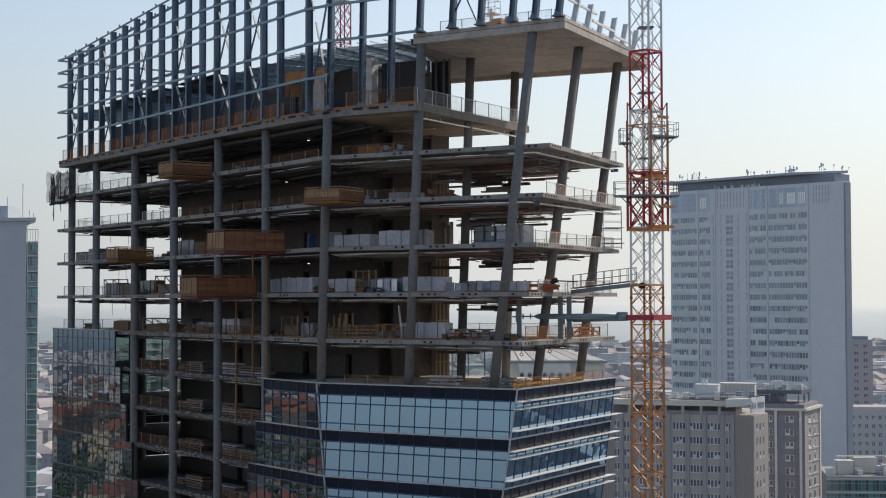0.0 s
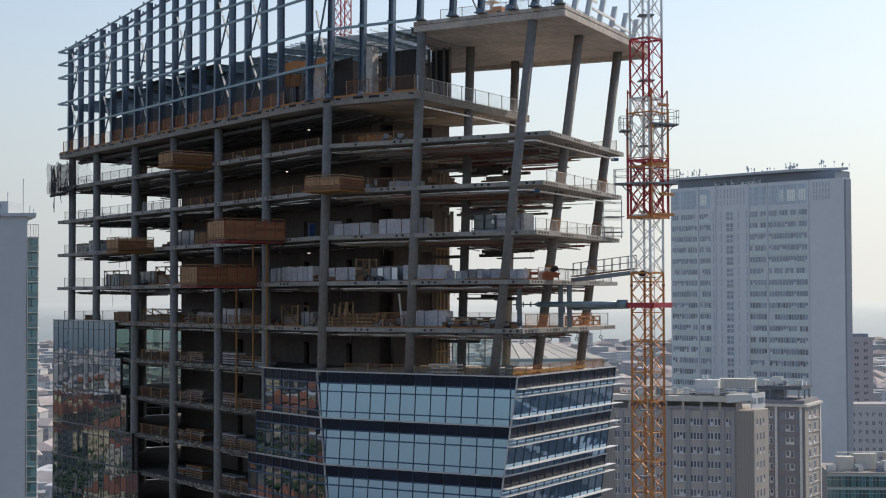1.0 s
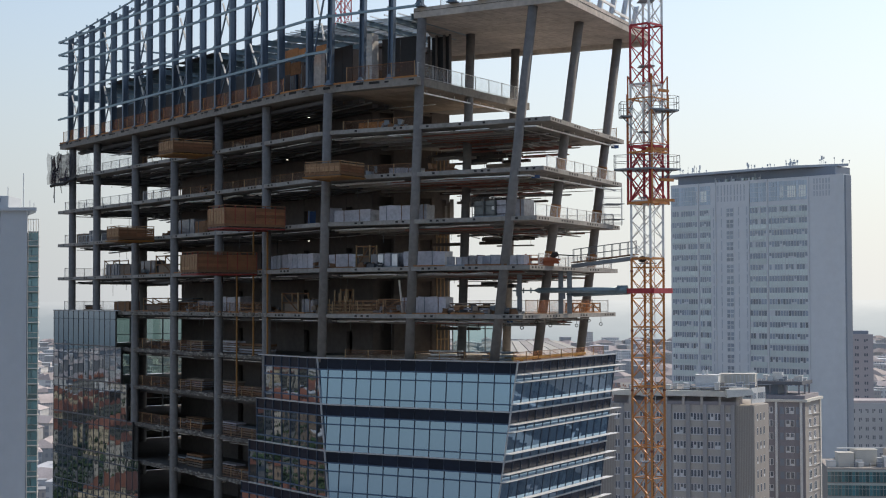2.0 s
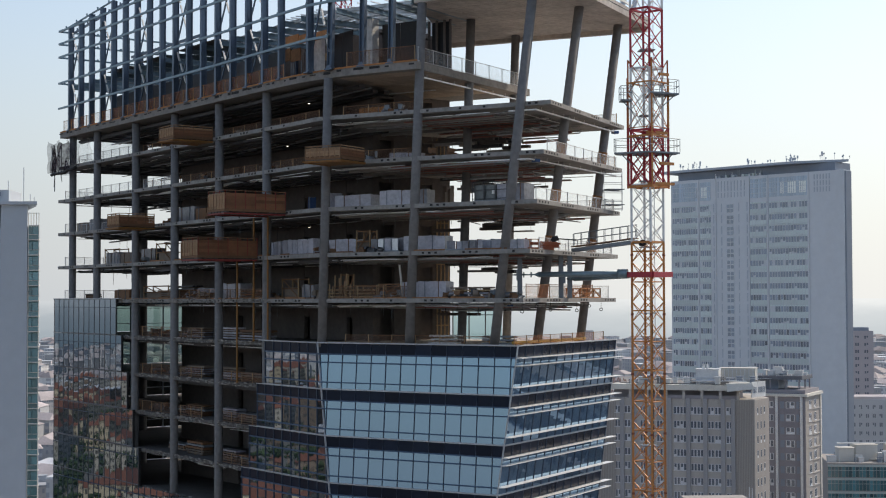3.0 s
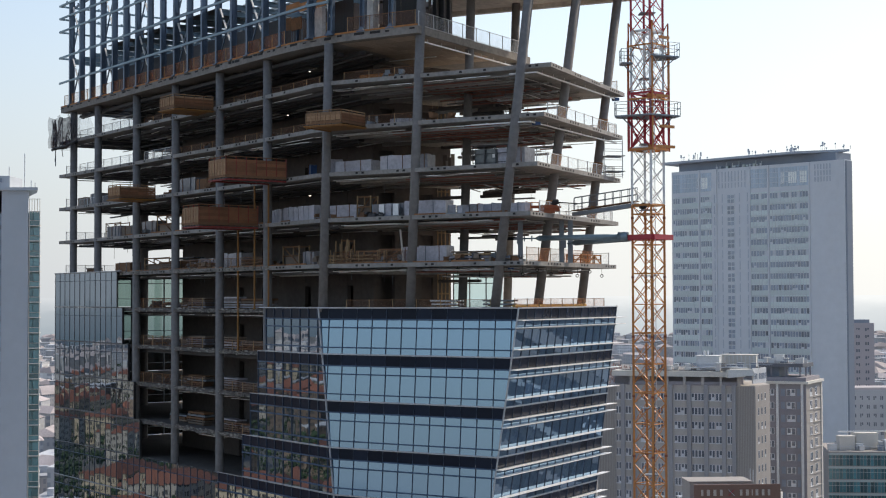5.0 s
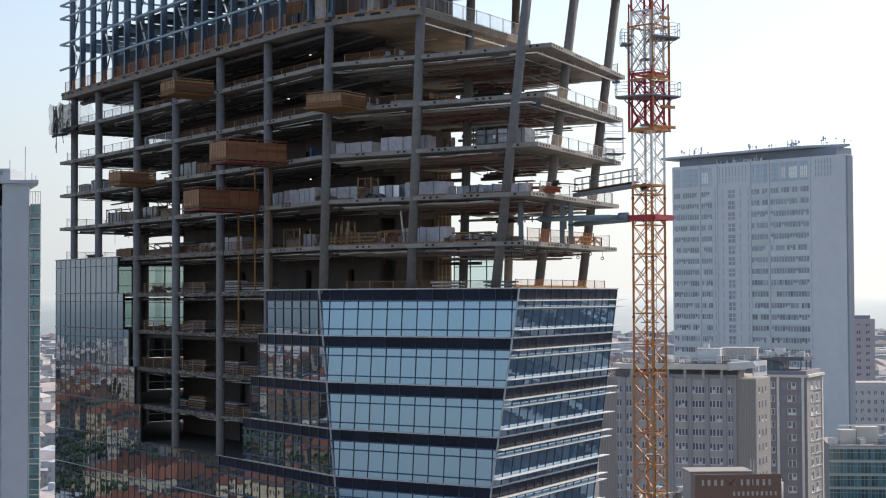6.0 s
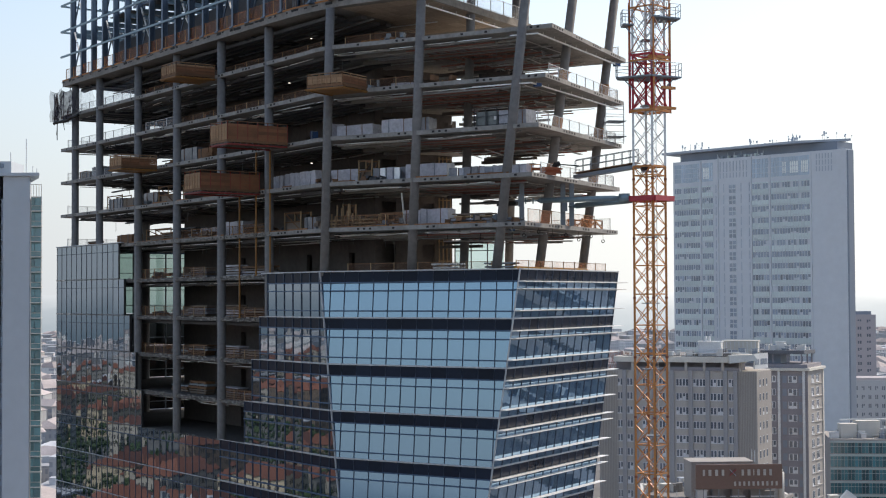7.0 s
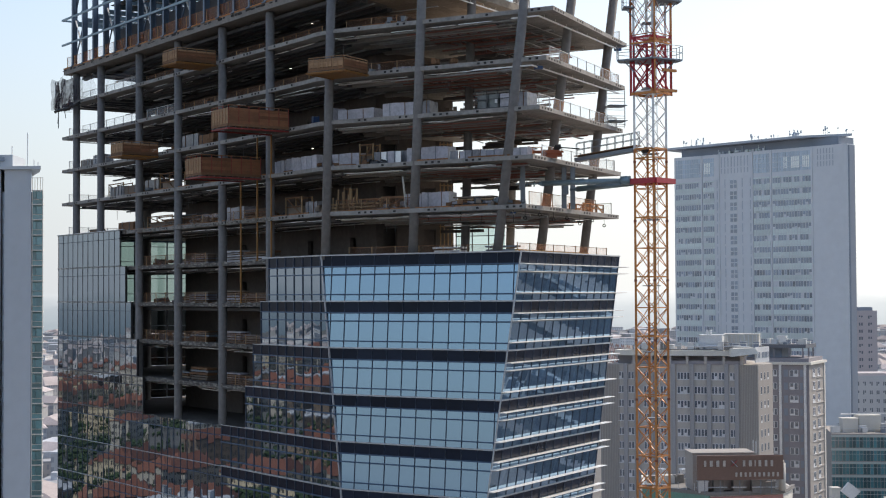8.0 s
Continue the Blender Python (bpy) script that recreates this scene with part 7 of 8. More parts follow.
for i in range(7):
    x = a_rng.uniform(47, 70)
    y = 367 - (x - 46) * 0.3 + a_rng.uniform(0, 4)
    part("roof_pipe", MB().cyl((x, y, 61.5), (x + a_rng.uniform(2, 6), y - 0.8, 61.5 + a_rng.uniform(-0.2, 0.4)), a_rng.uniform(0.1, 0.25), n=6), a_rng.choice((GALV, ROOF_WHITE)), block_a)
    part("aerial", MB().cyl((x, y + 1, 60.8), (x, y + 1, 60.8 + a_rng.uniform(1.5, 4)), 0.05, n=4), GALV, block_a)
for i in range(10):
    x = 46 + i * 3.2
    part("roof_rail", MB().cyl((x, 366 - (x - 46) * 0.3, 61.1), (x, 366 - (x - 46) * 0.3, 62.4), 0.06, n=5).cyl((x, 366 - (x - 46) * 0.3, 62.4), (x + 3.2, 366 - (x + 3.2 - 46) * 0.3, 62.4), 0.05, n=5), GALV, block_a)
for i in range(9):
    for j in range(2):
        x, y = 37 + i * 1.4, 378 - j * 4
        part("lattice_bar", MB().cyl((x, y, 57), (x + 1.4, y, 62.5 - i * 0.2), 0.09, n=5), RUST, block_a, "rusty lattice bar")
        part("lattice_bar", MB().cyl((x + 1.4, y, 57), (x, y, 62.5 - i * 0.2), 0.09, n=5), RUST, block_a, "rusty lattice bar")
board = part("roof_sign", MB().box((75.9, 361.9, 59.6), (7.2, 0.3, 3.7), 0.91), ROOF_WHITE, block_a, "white roof sign with dark unreadable writing")
for i, wd in enumerate((0.5, 0.5, 0.5, 0.0, 0.9, 0.7, 0.9, 0.8, 0.6)):
    if wd:
        u = -3.1 + i * 0.76
        part("sign_bar", MB().box((75.9 + u * math.cos(0.91) + 0.15, 361.9 + u * math.sin(0.91) - 0.12, 59.5), (wd * 0.6, 0.06, 1.4), 0.91), FAR_DARK, board)

# mauve block with white verticals
Q0, Q1, Q2 = Vector((84.0, 405.0)), Vector((96.4, 400.0)), Vector((104.2, 415.0))
block_b = thing("mauve_apartment_block", (94.0, 408.0, 0.0), "mauve-grey apartment block with pale corner strips and cornice", "apartment block")
part("wall", MB().prism([tuple(p) for p in (Q0 - Vector((8, -3)), Q0, Q1, Q2, Q2 + Vector((-10, 10)), Q0 + Vector((-6, 16)))], 0, 55.2), BLOCK_B, block_b)
part("cornice", MB().prism([tuple(p) for p in (Q0 + Vector((-1, -0.7)), Q1 + Vector((0.3, -0.9)), Q2 + Vector((0.8, 0)), Q2 + Vector((-10, 10)), Q0 + Vector((-2, 14)))], 55.2, 55.9), PALE, block_b)
part("parapet", MB().prism([tuple(p) for p in (Q0 + Vector((0, 0.2)), Q1 + Vector((0, 0.2)), Q2 + Vector((-0.4, 0.2)), Q2 + Vector((-10, 9)), Q0 + Vector((-1, 13)))], 55.9, 56.9), BLOCK_B, block_b)
part("penthouse", MB().prism([(81, 412), (91, 408), (95, 414), (85, 420)], 56.9, 59.6), FAR_DARK, block_b)
part("canopy", MB().prism([(80, 408.5), (96.4, 403.4), (101.6, 413.0), (86, 420)], 59.5, 60.5), mat("dark_canopy_metal", (0.12, 0.13, 0.15), 0.6), block_b, "dark flat canopy over the roof terrace")
for x, y in ((88.5, 406.4), (92.3, 405.2), (95.8, 404.2), (98.4, 408.5), (100.6, 412.6)):
    part("canopy_post", MB().box((x, y, 58.2), (0.35, 0.35, 2.6)), BLOCK_B, block_b)
b_rng = random.Random(41)
for i in range(16):
    x = b_rng.uniform(81, 99)
    roof_box(block_b, x, 411 - (x - 81) * 0.3 + b_rng.uniform(0, 4), 60.4, b_rng.uniform(0.5, 1.8), 1.2, b_rng.uniform(0.4, 1.6), b_rng.choice((GALV, FAR_DARK, ROOF_WHITE)), -0.4)
for i in range(9):
    x = 80.5 + i * 1.9
    part("roof_rail", MB().cyl((x, 408.6 - (x - 80) * 0.3, 60.4), (x, 408.6 - (x - 80) * 0.3, 61.4), 0.05, n=4).cyl((x, 408.6 - (x - 80) * 0.3, 61.4), (x + 1.9, 408.6 - (x + 1.9 - 80) * 0.3, 61.4), 0.05, n=4), GALV, block_b)
for x, y, s in ((84, 410, 1.8), (91.5, 410, 2.4)):
    roof_box(block_b, x, y, 60.4, s, s, 2.2, GALV, -0.4)
zs_b = [52.9 - 3.46 * k for k in range(13)]
windows(block_b, Q0, Q1, (0.12, 0.30), zs_b, 1.75, 1.75, rng_seed=6, sill=False)
windows(block_b, Q0, Q1, (0.70,), zs_b, 2.3, 1.8, rng_seed=7, sill=False)
for z in zs_b:
    part("dark_panel", slab_on(Q0, Q1, 0.5, 0.58, z - 0.95, z + 0.95, 0.05, 0.1, slab_on(Q0, Q1, 0.82, 0.88, z - 0.95, z + 0.95, 0.05, 0.1)), FAR_DARK, block_b)
for u in (0.43, 0.92):
    part("pale_strip", slab_on(Q0, Q1, u - 0.025, u + 0.025, 0, 55.2, 0.3, 0.5), ROOF_WHITE, block_b)
# the same darker grey holds back the sunlight on this side
part("side_wall", slab_on(Q1, Q2, 0.0, 1.0, 0, 55.2, 0.02, 0.3), BLOCK_A2, block_b, "lighter side wall")
windows(block_b, Q1, Q2, (0.3, 0.62), zs_b, 2.6, 2.2, rng_seed=8)
for z in zs_b:
    part("balcony_slab", slab_on(Q1, Q2, 0.45, 0.93, z - 1.55, z - 1.35, 0.26, 0.3), BLOCK_A, block_b)
part("pale_strip", slab_on(Q1, Q2, 0.93, 1.0, 0, 55.2, 0.3, 0.4), PALE, block_b)

def roof_clutter(parent, x0, x1, y0, y1, z, count, seed):
    """Ducts, stub pipes and aerials scattered over a flat roof."""
    r = random.Random(seed)
    for i in range(count):
        x, y, kind = r.uniform(x0, x1), r.uniform(y0, y1), i % 4
        if kind == 0:
            part("roof_duct", MB().beam((x, y, z + 0.5), (x + r.uniform(2, 5), y + r.uniform(-0.4, 0.4), z + 0.5), 0.5, 0.45).box((x + 0.3, y, z + 0.2), (0.3, 0.3, 0.5)), r.choice((GALV, PALE)), parent, "dusty metal duct on the roof")
        elif kind == 1:
            part("stub_pipe", MB().cyl((x, y, z), (x, y, z + r.uniform(0.8, 2.2)), 0.16, n=8).cyl((x, y, z + 0.7), (x, y, z + 0.9), 0.26, n=8), r.choice((GALV, FAR_DARK)), parent)
        elif kind == 2:
            h = r.uniform(1.6, 3.6)
            m = MB().cyl((x, y, z), (x, y, z + h), 0.05, n=5)
            for k in range(4):
                m.beam((x - 0.5, y, z + h * (0.7 + 0.09 * k)), (x + 0.5, y, z + h * (0.7 + 0.09 * k)), 0.04, 0.04)
            part("aerial", m, GREY_STEEL, parent)
        else:
            roof_box(parent, x, y, z, r.uniform(0.8, 2.2), r.uniform(0.8, 1.6), r.uniform(0.7, 1.7), r.choice((GALV, PALE, ROOF_WHITE, FAR_DARK)), r.uniform(-0.2, 0.2))


# low teal glass block
R0, R1 = Vector((112.4, 440.0)), Vector((152.0, 436.0))
block_c = thing("teal_office_block", (130.0, 450.0, 0.0), "teal glass office block with grey floor bands and rooftop plant", "office block")
part("wall", MB().prism([tuple(p) for p in (R0, R1, R1 + Vector((2, 26)), R0 + Vector((4, 26)))], 0, 33.2), BLOCK_A2, block_c)
for k in range(9):
    z = 32.2 - 3.9 * k
    part("floor_band", slab_on(R0, R1, -0.004, 1.0, z - 0.05, z + 0.55, 0.35, 0.5), TEAL_BAND, block_c)
    part("floor_band", slab_on(R0, R1, -0.002, 1.0, z - 1.15, z - 1.05, 0.2, 0.3), TEAL_BAND, block_c)
    low_row = MB()
    for i in range(40):
        if k < 7:
            part("window", slab_on(R0, R1, i / 40 + 0.0016, (i + 1) / 40 - 0.0016, z - 3.1, z - 0.1, 0.1, 0.2), TEAL, block_c)
        else:
            slab_on(R0, R1, i / 40 + 0.0016, (i + 1) / 40 - 0.0016, z - 3.1, z - 0.1, 0.1, 0.2, low_row)
    if low_row.v:
        tagged(part("window_rest", low_row, TEAL, block_c), kind="stuff")
for x, y, sx, sy, sz, m in ((119.0, 446.0, 4.6, 4.0, 3.9, PALE), (125.5, 449.0, 6.5, 6.0, 4.6, PALE), (137.0, 450.0, 9.0, 6.0, 4.4, BLOCK_A), (122.5, 444, 2.0, 1.6, 1.8, GALV), (129.5, 444, 2.6, 1.6, 2.4, ROOF_WHITE), (134, 443, 2.0, 1.6, 2.9, PALE), (141, 443, 4, 2, 2.0, GALV), (114.5, 444.0, 2.4, 2.0, 1.6, GALV), (131, 443, 3, 2, 3.0, GALV)):
    roof_box(block_c, x, y, 33.2, sx, sy, sz, m, 0.0)
part("roof_pipe", MB().cyl((117, 447, 38.3), (136, 446.5, 38.5), 0.2, n=8), ROOF_WHITE, block_c)
for i in range(13):
    part("roof_rail", MB().cyl((113 + i * 3, 441 - i * 0.3, 33.2), (113 + i * 3, 441 - i * 0.3, 34.6), 0.05, n=4).cyl((113 + i * 3, 441 - i * 0.3, 34.6), (116 + i * 3, 440.7 - i * 0.3, 34.6), 0.05, n=4), GALV, block_c)
roof_clutter(block_c, 115.0, 148.0, 440.5, 452.0, 33.2, 26, 61)
# hotel with a brown roof sign
hotel = thing("hotel_roof_block", (50.0, 262.0, 0.0), "hotel block with a brown roof sign and roof plant", "hotel")
part("wall", MB().prism([(34.0, 262.0), (44.0, 252.5), (57.0, 255.5), (60.0, 262.0), (60.0, 280.0), (36.0, 280.0)], 0, 40.6), PALE, hotel)
part("roof_deck", MB().prism([(34.6, 262.0), (44.2, 253.0), (56.6, 255.9), (59.4, 262.0), (59.4, 279.5), (36.5, 279.5)], 40.6, 40.7), ROOF_GREY, hotel, "dark felt roof")
part("panel_row", MB().prism([(44.0, 252.2), (56.8, 255.2), (56.8, 255.5), (44.0, 252.5)], 20, 40.2), PINK, hotel, "pink facade panels")
part("panel_row", MB().prism([(33.8, 261.8), (43.8, 252.3), (44.0, 252.5), (34.0, 262.0)], 20, 40.4), mat("green_glass_panels", (0.14, 0.30, 0.24), 0.3), hotel, "green glass facade panels")
part("parapet", MB().prism([(33.7, 262.0), (44.0, 252.1), (57.2, 255.1), (60.4, 262.0), (60.0, 262.6), (56.8, 255.9), (44.1, 252.9), (34.2, 262.6)], 40.4, 41.0), ROOF_GREY, hotel)
sgn = part("sign_panel", MB().box((48.9, 251.6, 45.2), (14.6, 0.35, 4.1), 0.05), SIGN_BROWN, hotel, "brown roof sign with pale bars")
rng = random.Random(3)
x = 42.6
for wd in (0.7, 0.9, 0.9, 0.8, 0.0, 1.2, 0.0, 0.75, 0.9, 0.3, 0.85, 0.8, 0.75):
    if wd:
        part("sign_bar", MB().box((x + wd / 2, 251.35 + (x - 49.45) * 0.05, 45.9), (wd * 0.55, 0.08, 1.0), 0.05), SIGN_PALE, sgn) if wd != 1.2 else (part("sign_mark", MB().beam((x + 0.1, 251.3, 45.4), (x + 1.1, 251.3, 46.4), 0.3, 0.08), RED_STEEL, sgn), part("sign_mark", MB().beam((x + 1.1, 251.24, 45.4), (x + 0.1, 251.24, 46.4), 0.3, 0.08), FAR_ROOF, sgn))
    x += (wd or 0.25) + 0.22
x = 48.2
for i in range(10):
    part("sign_bar", MB().box((x, 251.35 + (x - 49.45) * 0.05, 44.05), (0.34, 0.08, 0.7), 0.05), SIGN_PALE, sgn)
    x += 0.78
roof_box(hotel, 46.6, 258.0, 41.0, 10.6, 6.0, 6.2, BLOCK_A2, 0.05)
roof_box(hotel, 55.0, 257.0, 41.0, 3.0, 3.0, 3.0, GALV, 0.05)
h_rng = random.Random(51)
for x in (43.0, 45.6, 48.9, 52.4, 54.2):
    roof_box(hotel, x, 254.2, 40.7, h_rng.uniform(1.4, 2.4), 1.4, h_rng.uniform(1.4, 2.3), h_rng.choice((GALV, FAR_DARK, ROOF_GREY)), 0.05)
    part("sign_strut", MB().beam((x, 252.0, 40.7), (x, 251.9, 46.5), 0.12, 0.12), GREY_STEEL, hotel)
    part("roof_pipe", MB().cyl((x - 1.2, 253.2, 41.7), (x + 1.4, 253.2, 41.7), 0.09, n=6), GALV, hotel)
for i in range(14):
    roof_box(hotel, h_rng.uniform(36, 44), h_rng.uniform(262, 274), 40.7, h_rng.uniform(0.5, 1.8), h_rng.uniform(0.5, 1.8), h_rng.uniform(0.4, 1.8), h_rng.choice((GALV, FAR_DARK, ROOF_GREY, PALE)), h_rng.uniform(0, 1))
part("vent_pipe", MB().cyl((56.6, 254.5, 41), (56.6, 254.5, 45.6), 0.55, n=10).cyl((56.6, 254.5, 45.6), (55.4, 254.5, 46.4), 0.55, n=10), PALE, hotel, smooth=True)
part("aerial", MB().cyl((52.3, 257.5, 47), (52.3, 257.5, 49.2), 0.08, n=5).cyl((52.8, 257.5, 47), (52.8, 257.5, 49.0), 0.08, n=5), GALV, hotel)
for i in range(8):
    part("roof_rail", MB().cyl((34.5 + i * 1.2, 261.5 - i * 1.15, 41), (34.5 + i * 1.2, 261.5 - i * 1.15, 42.2), 0.05, n=5), GALV, hotel)
low = thing("low_roof_block", (74.0, 300.0, 0.0), "low pale building with a tilted panel on its roof", "building")
part("wall", MB().prism([(75, 299), (92, 297), (92.6, 303.5), (75.6, 305.5)], 0, 32.5), BLOCK_A, low)
part("roof_deck", MB().prism([(75.3, 299.3), (91.7, 297.3), (92.3, 303.2), (75.9, 305.2)], 32.5, 32.6), ROOF_GREY, low)
roof_box(low, 77.6, 302.0, 32.5, 1.7, 1.6, 2.7, PALE, 0.1)
roof_box(low, 88.0, 301.0, 32.5, 1.2, 1.0, 0.8, PALE, 0.1)
part("tilted_panel", MB().hexa([(78.7, 301, 34.6), (80.9, 301, 32.9), (80.9, 302, 32.9), (78.7, 302, 34.6)], [(80.3, 301, 36.4), (82.6, 301, 34.6), (82.6, 302, 34.6), (80.3, 302, 36.4)]), ROOF_WHITE, low)
# brown tower and pale houses beyond
brown = thing("brown_apartment_tower", (196.0, 705.0, 0.0), "dull grey-brown apartment tower beside the slab tower", "apartment tower")
bp0, bp1 = Vector((186.0, 702.0)), Vector((200.8, 700.0))
part("wall", MB().prism([tuple(p) for p in (bp0, bp1, bp1 + Vector((0, 16)), bp0 + Vector((0, 16)))], 0, 66.0), BRICK_FAR, brown)
part("roof", MB().box((194, 707, 66.8), (11, 8, 1.6)), FAR_DARK, brown)
windows(brown, bp0, bp1, (0.22, 0.5, 0.78), [63 - 3.3 * k for k in range(12)], 2.0, 1.6, frame_mat=BRICK_FAR, rng_seed=9, sill=False)
pale_h = thing("pale_apartment_block", (170.0, 560.0, 0.0), "pale apartment block with rows of small windows", "apartment block")
hp0, hp1 = Vector((150.0, 585.0)), Vector((182.0, 582.0))
part("wall", MB().prism([tuple(p) for p in (hp0, hp1, hp1 + Vector((0, 14)), hp0 + Vector((0, 14)))], 0, 42.0), PALE_HOUSE, pale_h)
part("roof", MB().box((166, 591, 42.5), (33, 13, 1.0)), BRICK_FAR, pale_h)
windows(pale_h, hp0, hp1, [0.06 + 0.08 * i for i in range(12)], [39 - 3.4 * k for k in range(9)], 1.3, 1.7, frame_mat=PALE_HOUSE, rng_seed=10, sill=False)

# pale tower at the far left, with a glazed strip of balconies
BALC_WALL = mat("grey_green_render", (0.18, 0.30, 0.31), 0.5, vary=0.1)
left_t = thing("pale_residential_tower", (-110.0, 342.0, 0.0), "pale grey residential tower with a blank wall and green glazed balconies", "residential tower")
L0, L1 = Vector((-136.0, 334.0)), Vector((-93.0, 334.0))
part("wall", MB().prism([(-99.0, 334.0), (-93.0, 334.0), (-97.8, 352.0), (-102.0, 352.0)], 0, 102.9), FAR_WALL, left_t, "blank rendered wall")
part("wall", MB().prism([(-136.0, 334.0), (-99.9, 334.0), (-103.5, 352.0), (-136.0, 352.0)], 0, 102.9), FAR_WALL, left_t)
part("slot_wall", MB().prism([(-99.9, 335.5), (-99.2, 335.5), (-102.2, 350.0), (-103.0, 350.0)], 0, 98.0), FAR_ROOF, left_t, "grey recessed window slot")
for k in range(28):
    z = 96.5 - 3.42 * k
    part("slot_window", MB().box((-99.45, 335.4, z), (0.8, 0.1, 2.4)), FAR_ATTIC, left_t)
part("roof_slab", MB().prism([(-137.0, 333.2), (-90.7, 333.2), (-93.0, 341.0), (-98.0, 353.0), (-137.0, 353.0)], 102.9, 103.6), FAR_WALL, left_t, "thin projecting roof slab")
part("balcony_wall", MB().prism([(-93.0, 334.7), (-90.5, 334.7), (-92.0, 340.0), (-94.6, 340.0)], 0, 98.2), BALC_WALL, left_t, "grey-green wall behind the balconies")
part("plant_room", MB().prism([(-130, 336), (-97.8, 336), (-97.8, 346), (-130, 346)], 103.2, 106.4), FAR_WALL, left_t)
part("plant_louvre", MB().box((-104, 335.8, 105.4), (9.0, 0.3, 0.9)), FAR_DARK, left_t)
for x, h in ((-98.5, 5.5), (-95.0, 8.5), (-101.5, 4.0), (-93.5, 2.4), (-92.6, 1.8)):
    part("mast", MB().cyl((x, 338, 103.1), (x, 338, 103.1 + h), 0.1, n=5), ROOF_WHITE, left_t)
BALC = mat("green_balcony_glass", (0.10, 0.23, 0.245), 0.12, vary=0.15, pieces=0.35, ior=1.8, bump=0)
for k in range(28):
    z = 96.6 - 3.42 * k
    bal = part("balcony", MB().box((-91.7, 334.6, z - 1.55), (2.5, 1.2, 0.25)).box((-90.45, 334.1, z), (0.16, 0.16, 3.4)).box((-92.8, 334.1, z), (0.16, 0.16, 3.4)).box((-91.7, 334.05, z - 0.4), (2.4, 0.1, 0.1)), PALE, left_t)
    part("pane", MB().box((-91.2, 334.2, z + 0.55), (1.3, 0.05, 1.7)), BALC, bal)
    part("pane", MB().box((-92.4, 334.25, z + 0.55), (0.75, 0.05, 1.7)), BALC, bal)
    part("pane", MB().box((-91.7, 334.2, z - 0.95), (2.2, 0.05, 1.0)), BALC, bal)
for x in (-92.8, -92.2, -91.6, -91.0, -90.45):
    part("screen_post", MB().box((x, 334.1, 99.5), (0.12, 0.12, 3.2)), PALE, left_t)
part("screen_rail", MB().box((-91.6, 334.1, 101.0), (2.4, 0.1, 0.12)).box((-91.6, 334.1, 98.2), (2.4, 0.1, 0.2)), PALE, left_t)

# large railway hall far beyond the right side
hall = thing("station_hall", (80.0, 1010.0, 0.0), "wide station hall with pale roof strips and green copper eaves", "station hall")
COPPER = mat("green_copper", (0.22, 0.28, 0.27), 0.6, vary=0.15)
PALE_ROOF = mat("pale_roof_sheet", (0.55, 0.52, 0.46), 0.6, vary=0.1, pieces=0.1)
part("wall", MB().prism([(42, 990), (107, 990), (107, 1060), (42, 1060)], 0, 43.0), PALE, hall)
part("eave", MB().prism([(40.5, 987.5), (108.5, 987.5), (108.5, 1062), (40.5, 1062)], 43.0, 44.6), COPPER, hall, "green copper eaves")
# the roof falls towards the viewer in long strips, and is hipped at its end
for i in range(7):
    x0, x1 = 41.5 + i * 9.3, 41.5 + (i + 1) * 9.3 - 1.0
    u0, u1 = 41.5 + i * 5.1, 41.5 + (i + 1) * 5.1 - 0.55
    part("roof_strip", MB().hexa([(x0, 989, 44.6), (x1, 989, 44.6), (u1, 1024, 54.0), (u0, 1024, 54.0)], [(x0, 989, 45.1), (x1, 989, 45.1), (u1, 1024, 54.5), (u0, 1024, 54.5)]), BLOCK_A if i % 3 == 2 else PALE_ROOF, hall)
part("roof", MB().quads([(41, 989, 44.6), (108, 989, 44.6), (108, 1061, 44.6), (41, 1061, 44.6), (41, 1025, 53.9), (77.5, 1025, 53.9)], [(0, 1, 5, 4), (1, 2, 5), (2, 3, 4, 5), (3, 0, 4), (3, 2, 1, 0)]), BLOCK_A2, hall, "grey hipped roof")
part("gable_wall", MB().prism([(50, 986.5), (84, 986.5), (84, 989.5), (50, 989.5)], 0, 43.0), PALE, hall)
for i in range(7):
    part("arched_window", MB().box((52 + i * 5, 986.4, 31), (2.6, 0.3, 10)).cyl((52 + i * 5, 986.25, 36), (52 + i * 5, 986.55, 36), 1.3, n=14), FAR_GLASS, hall)

# ---- ground, streets and the city around ----
GROUND = mat("city_ground", (0.16, 0.155, 0.15), 0.9, vary=0.35, big=0.012, fine=0.05, bump=0)
gm = MB().quads([(-6000, -6000, 0), (6000, -6000, 0), (6000, 6000, 0), (-6000, 6000, 0)], [(0, 1, 2, 3)])
solo("ground", gm, GROUND, "flat city ground with streets out to the horizon", "ground", kind="structure")


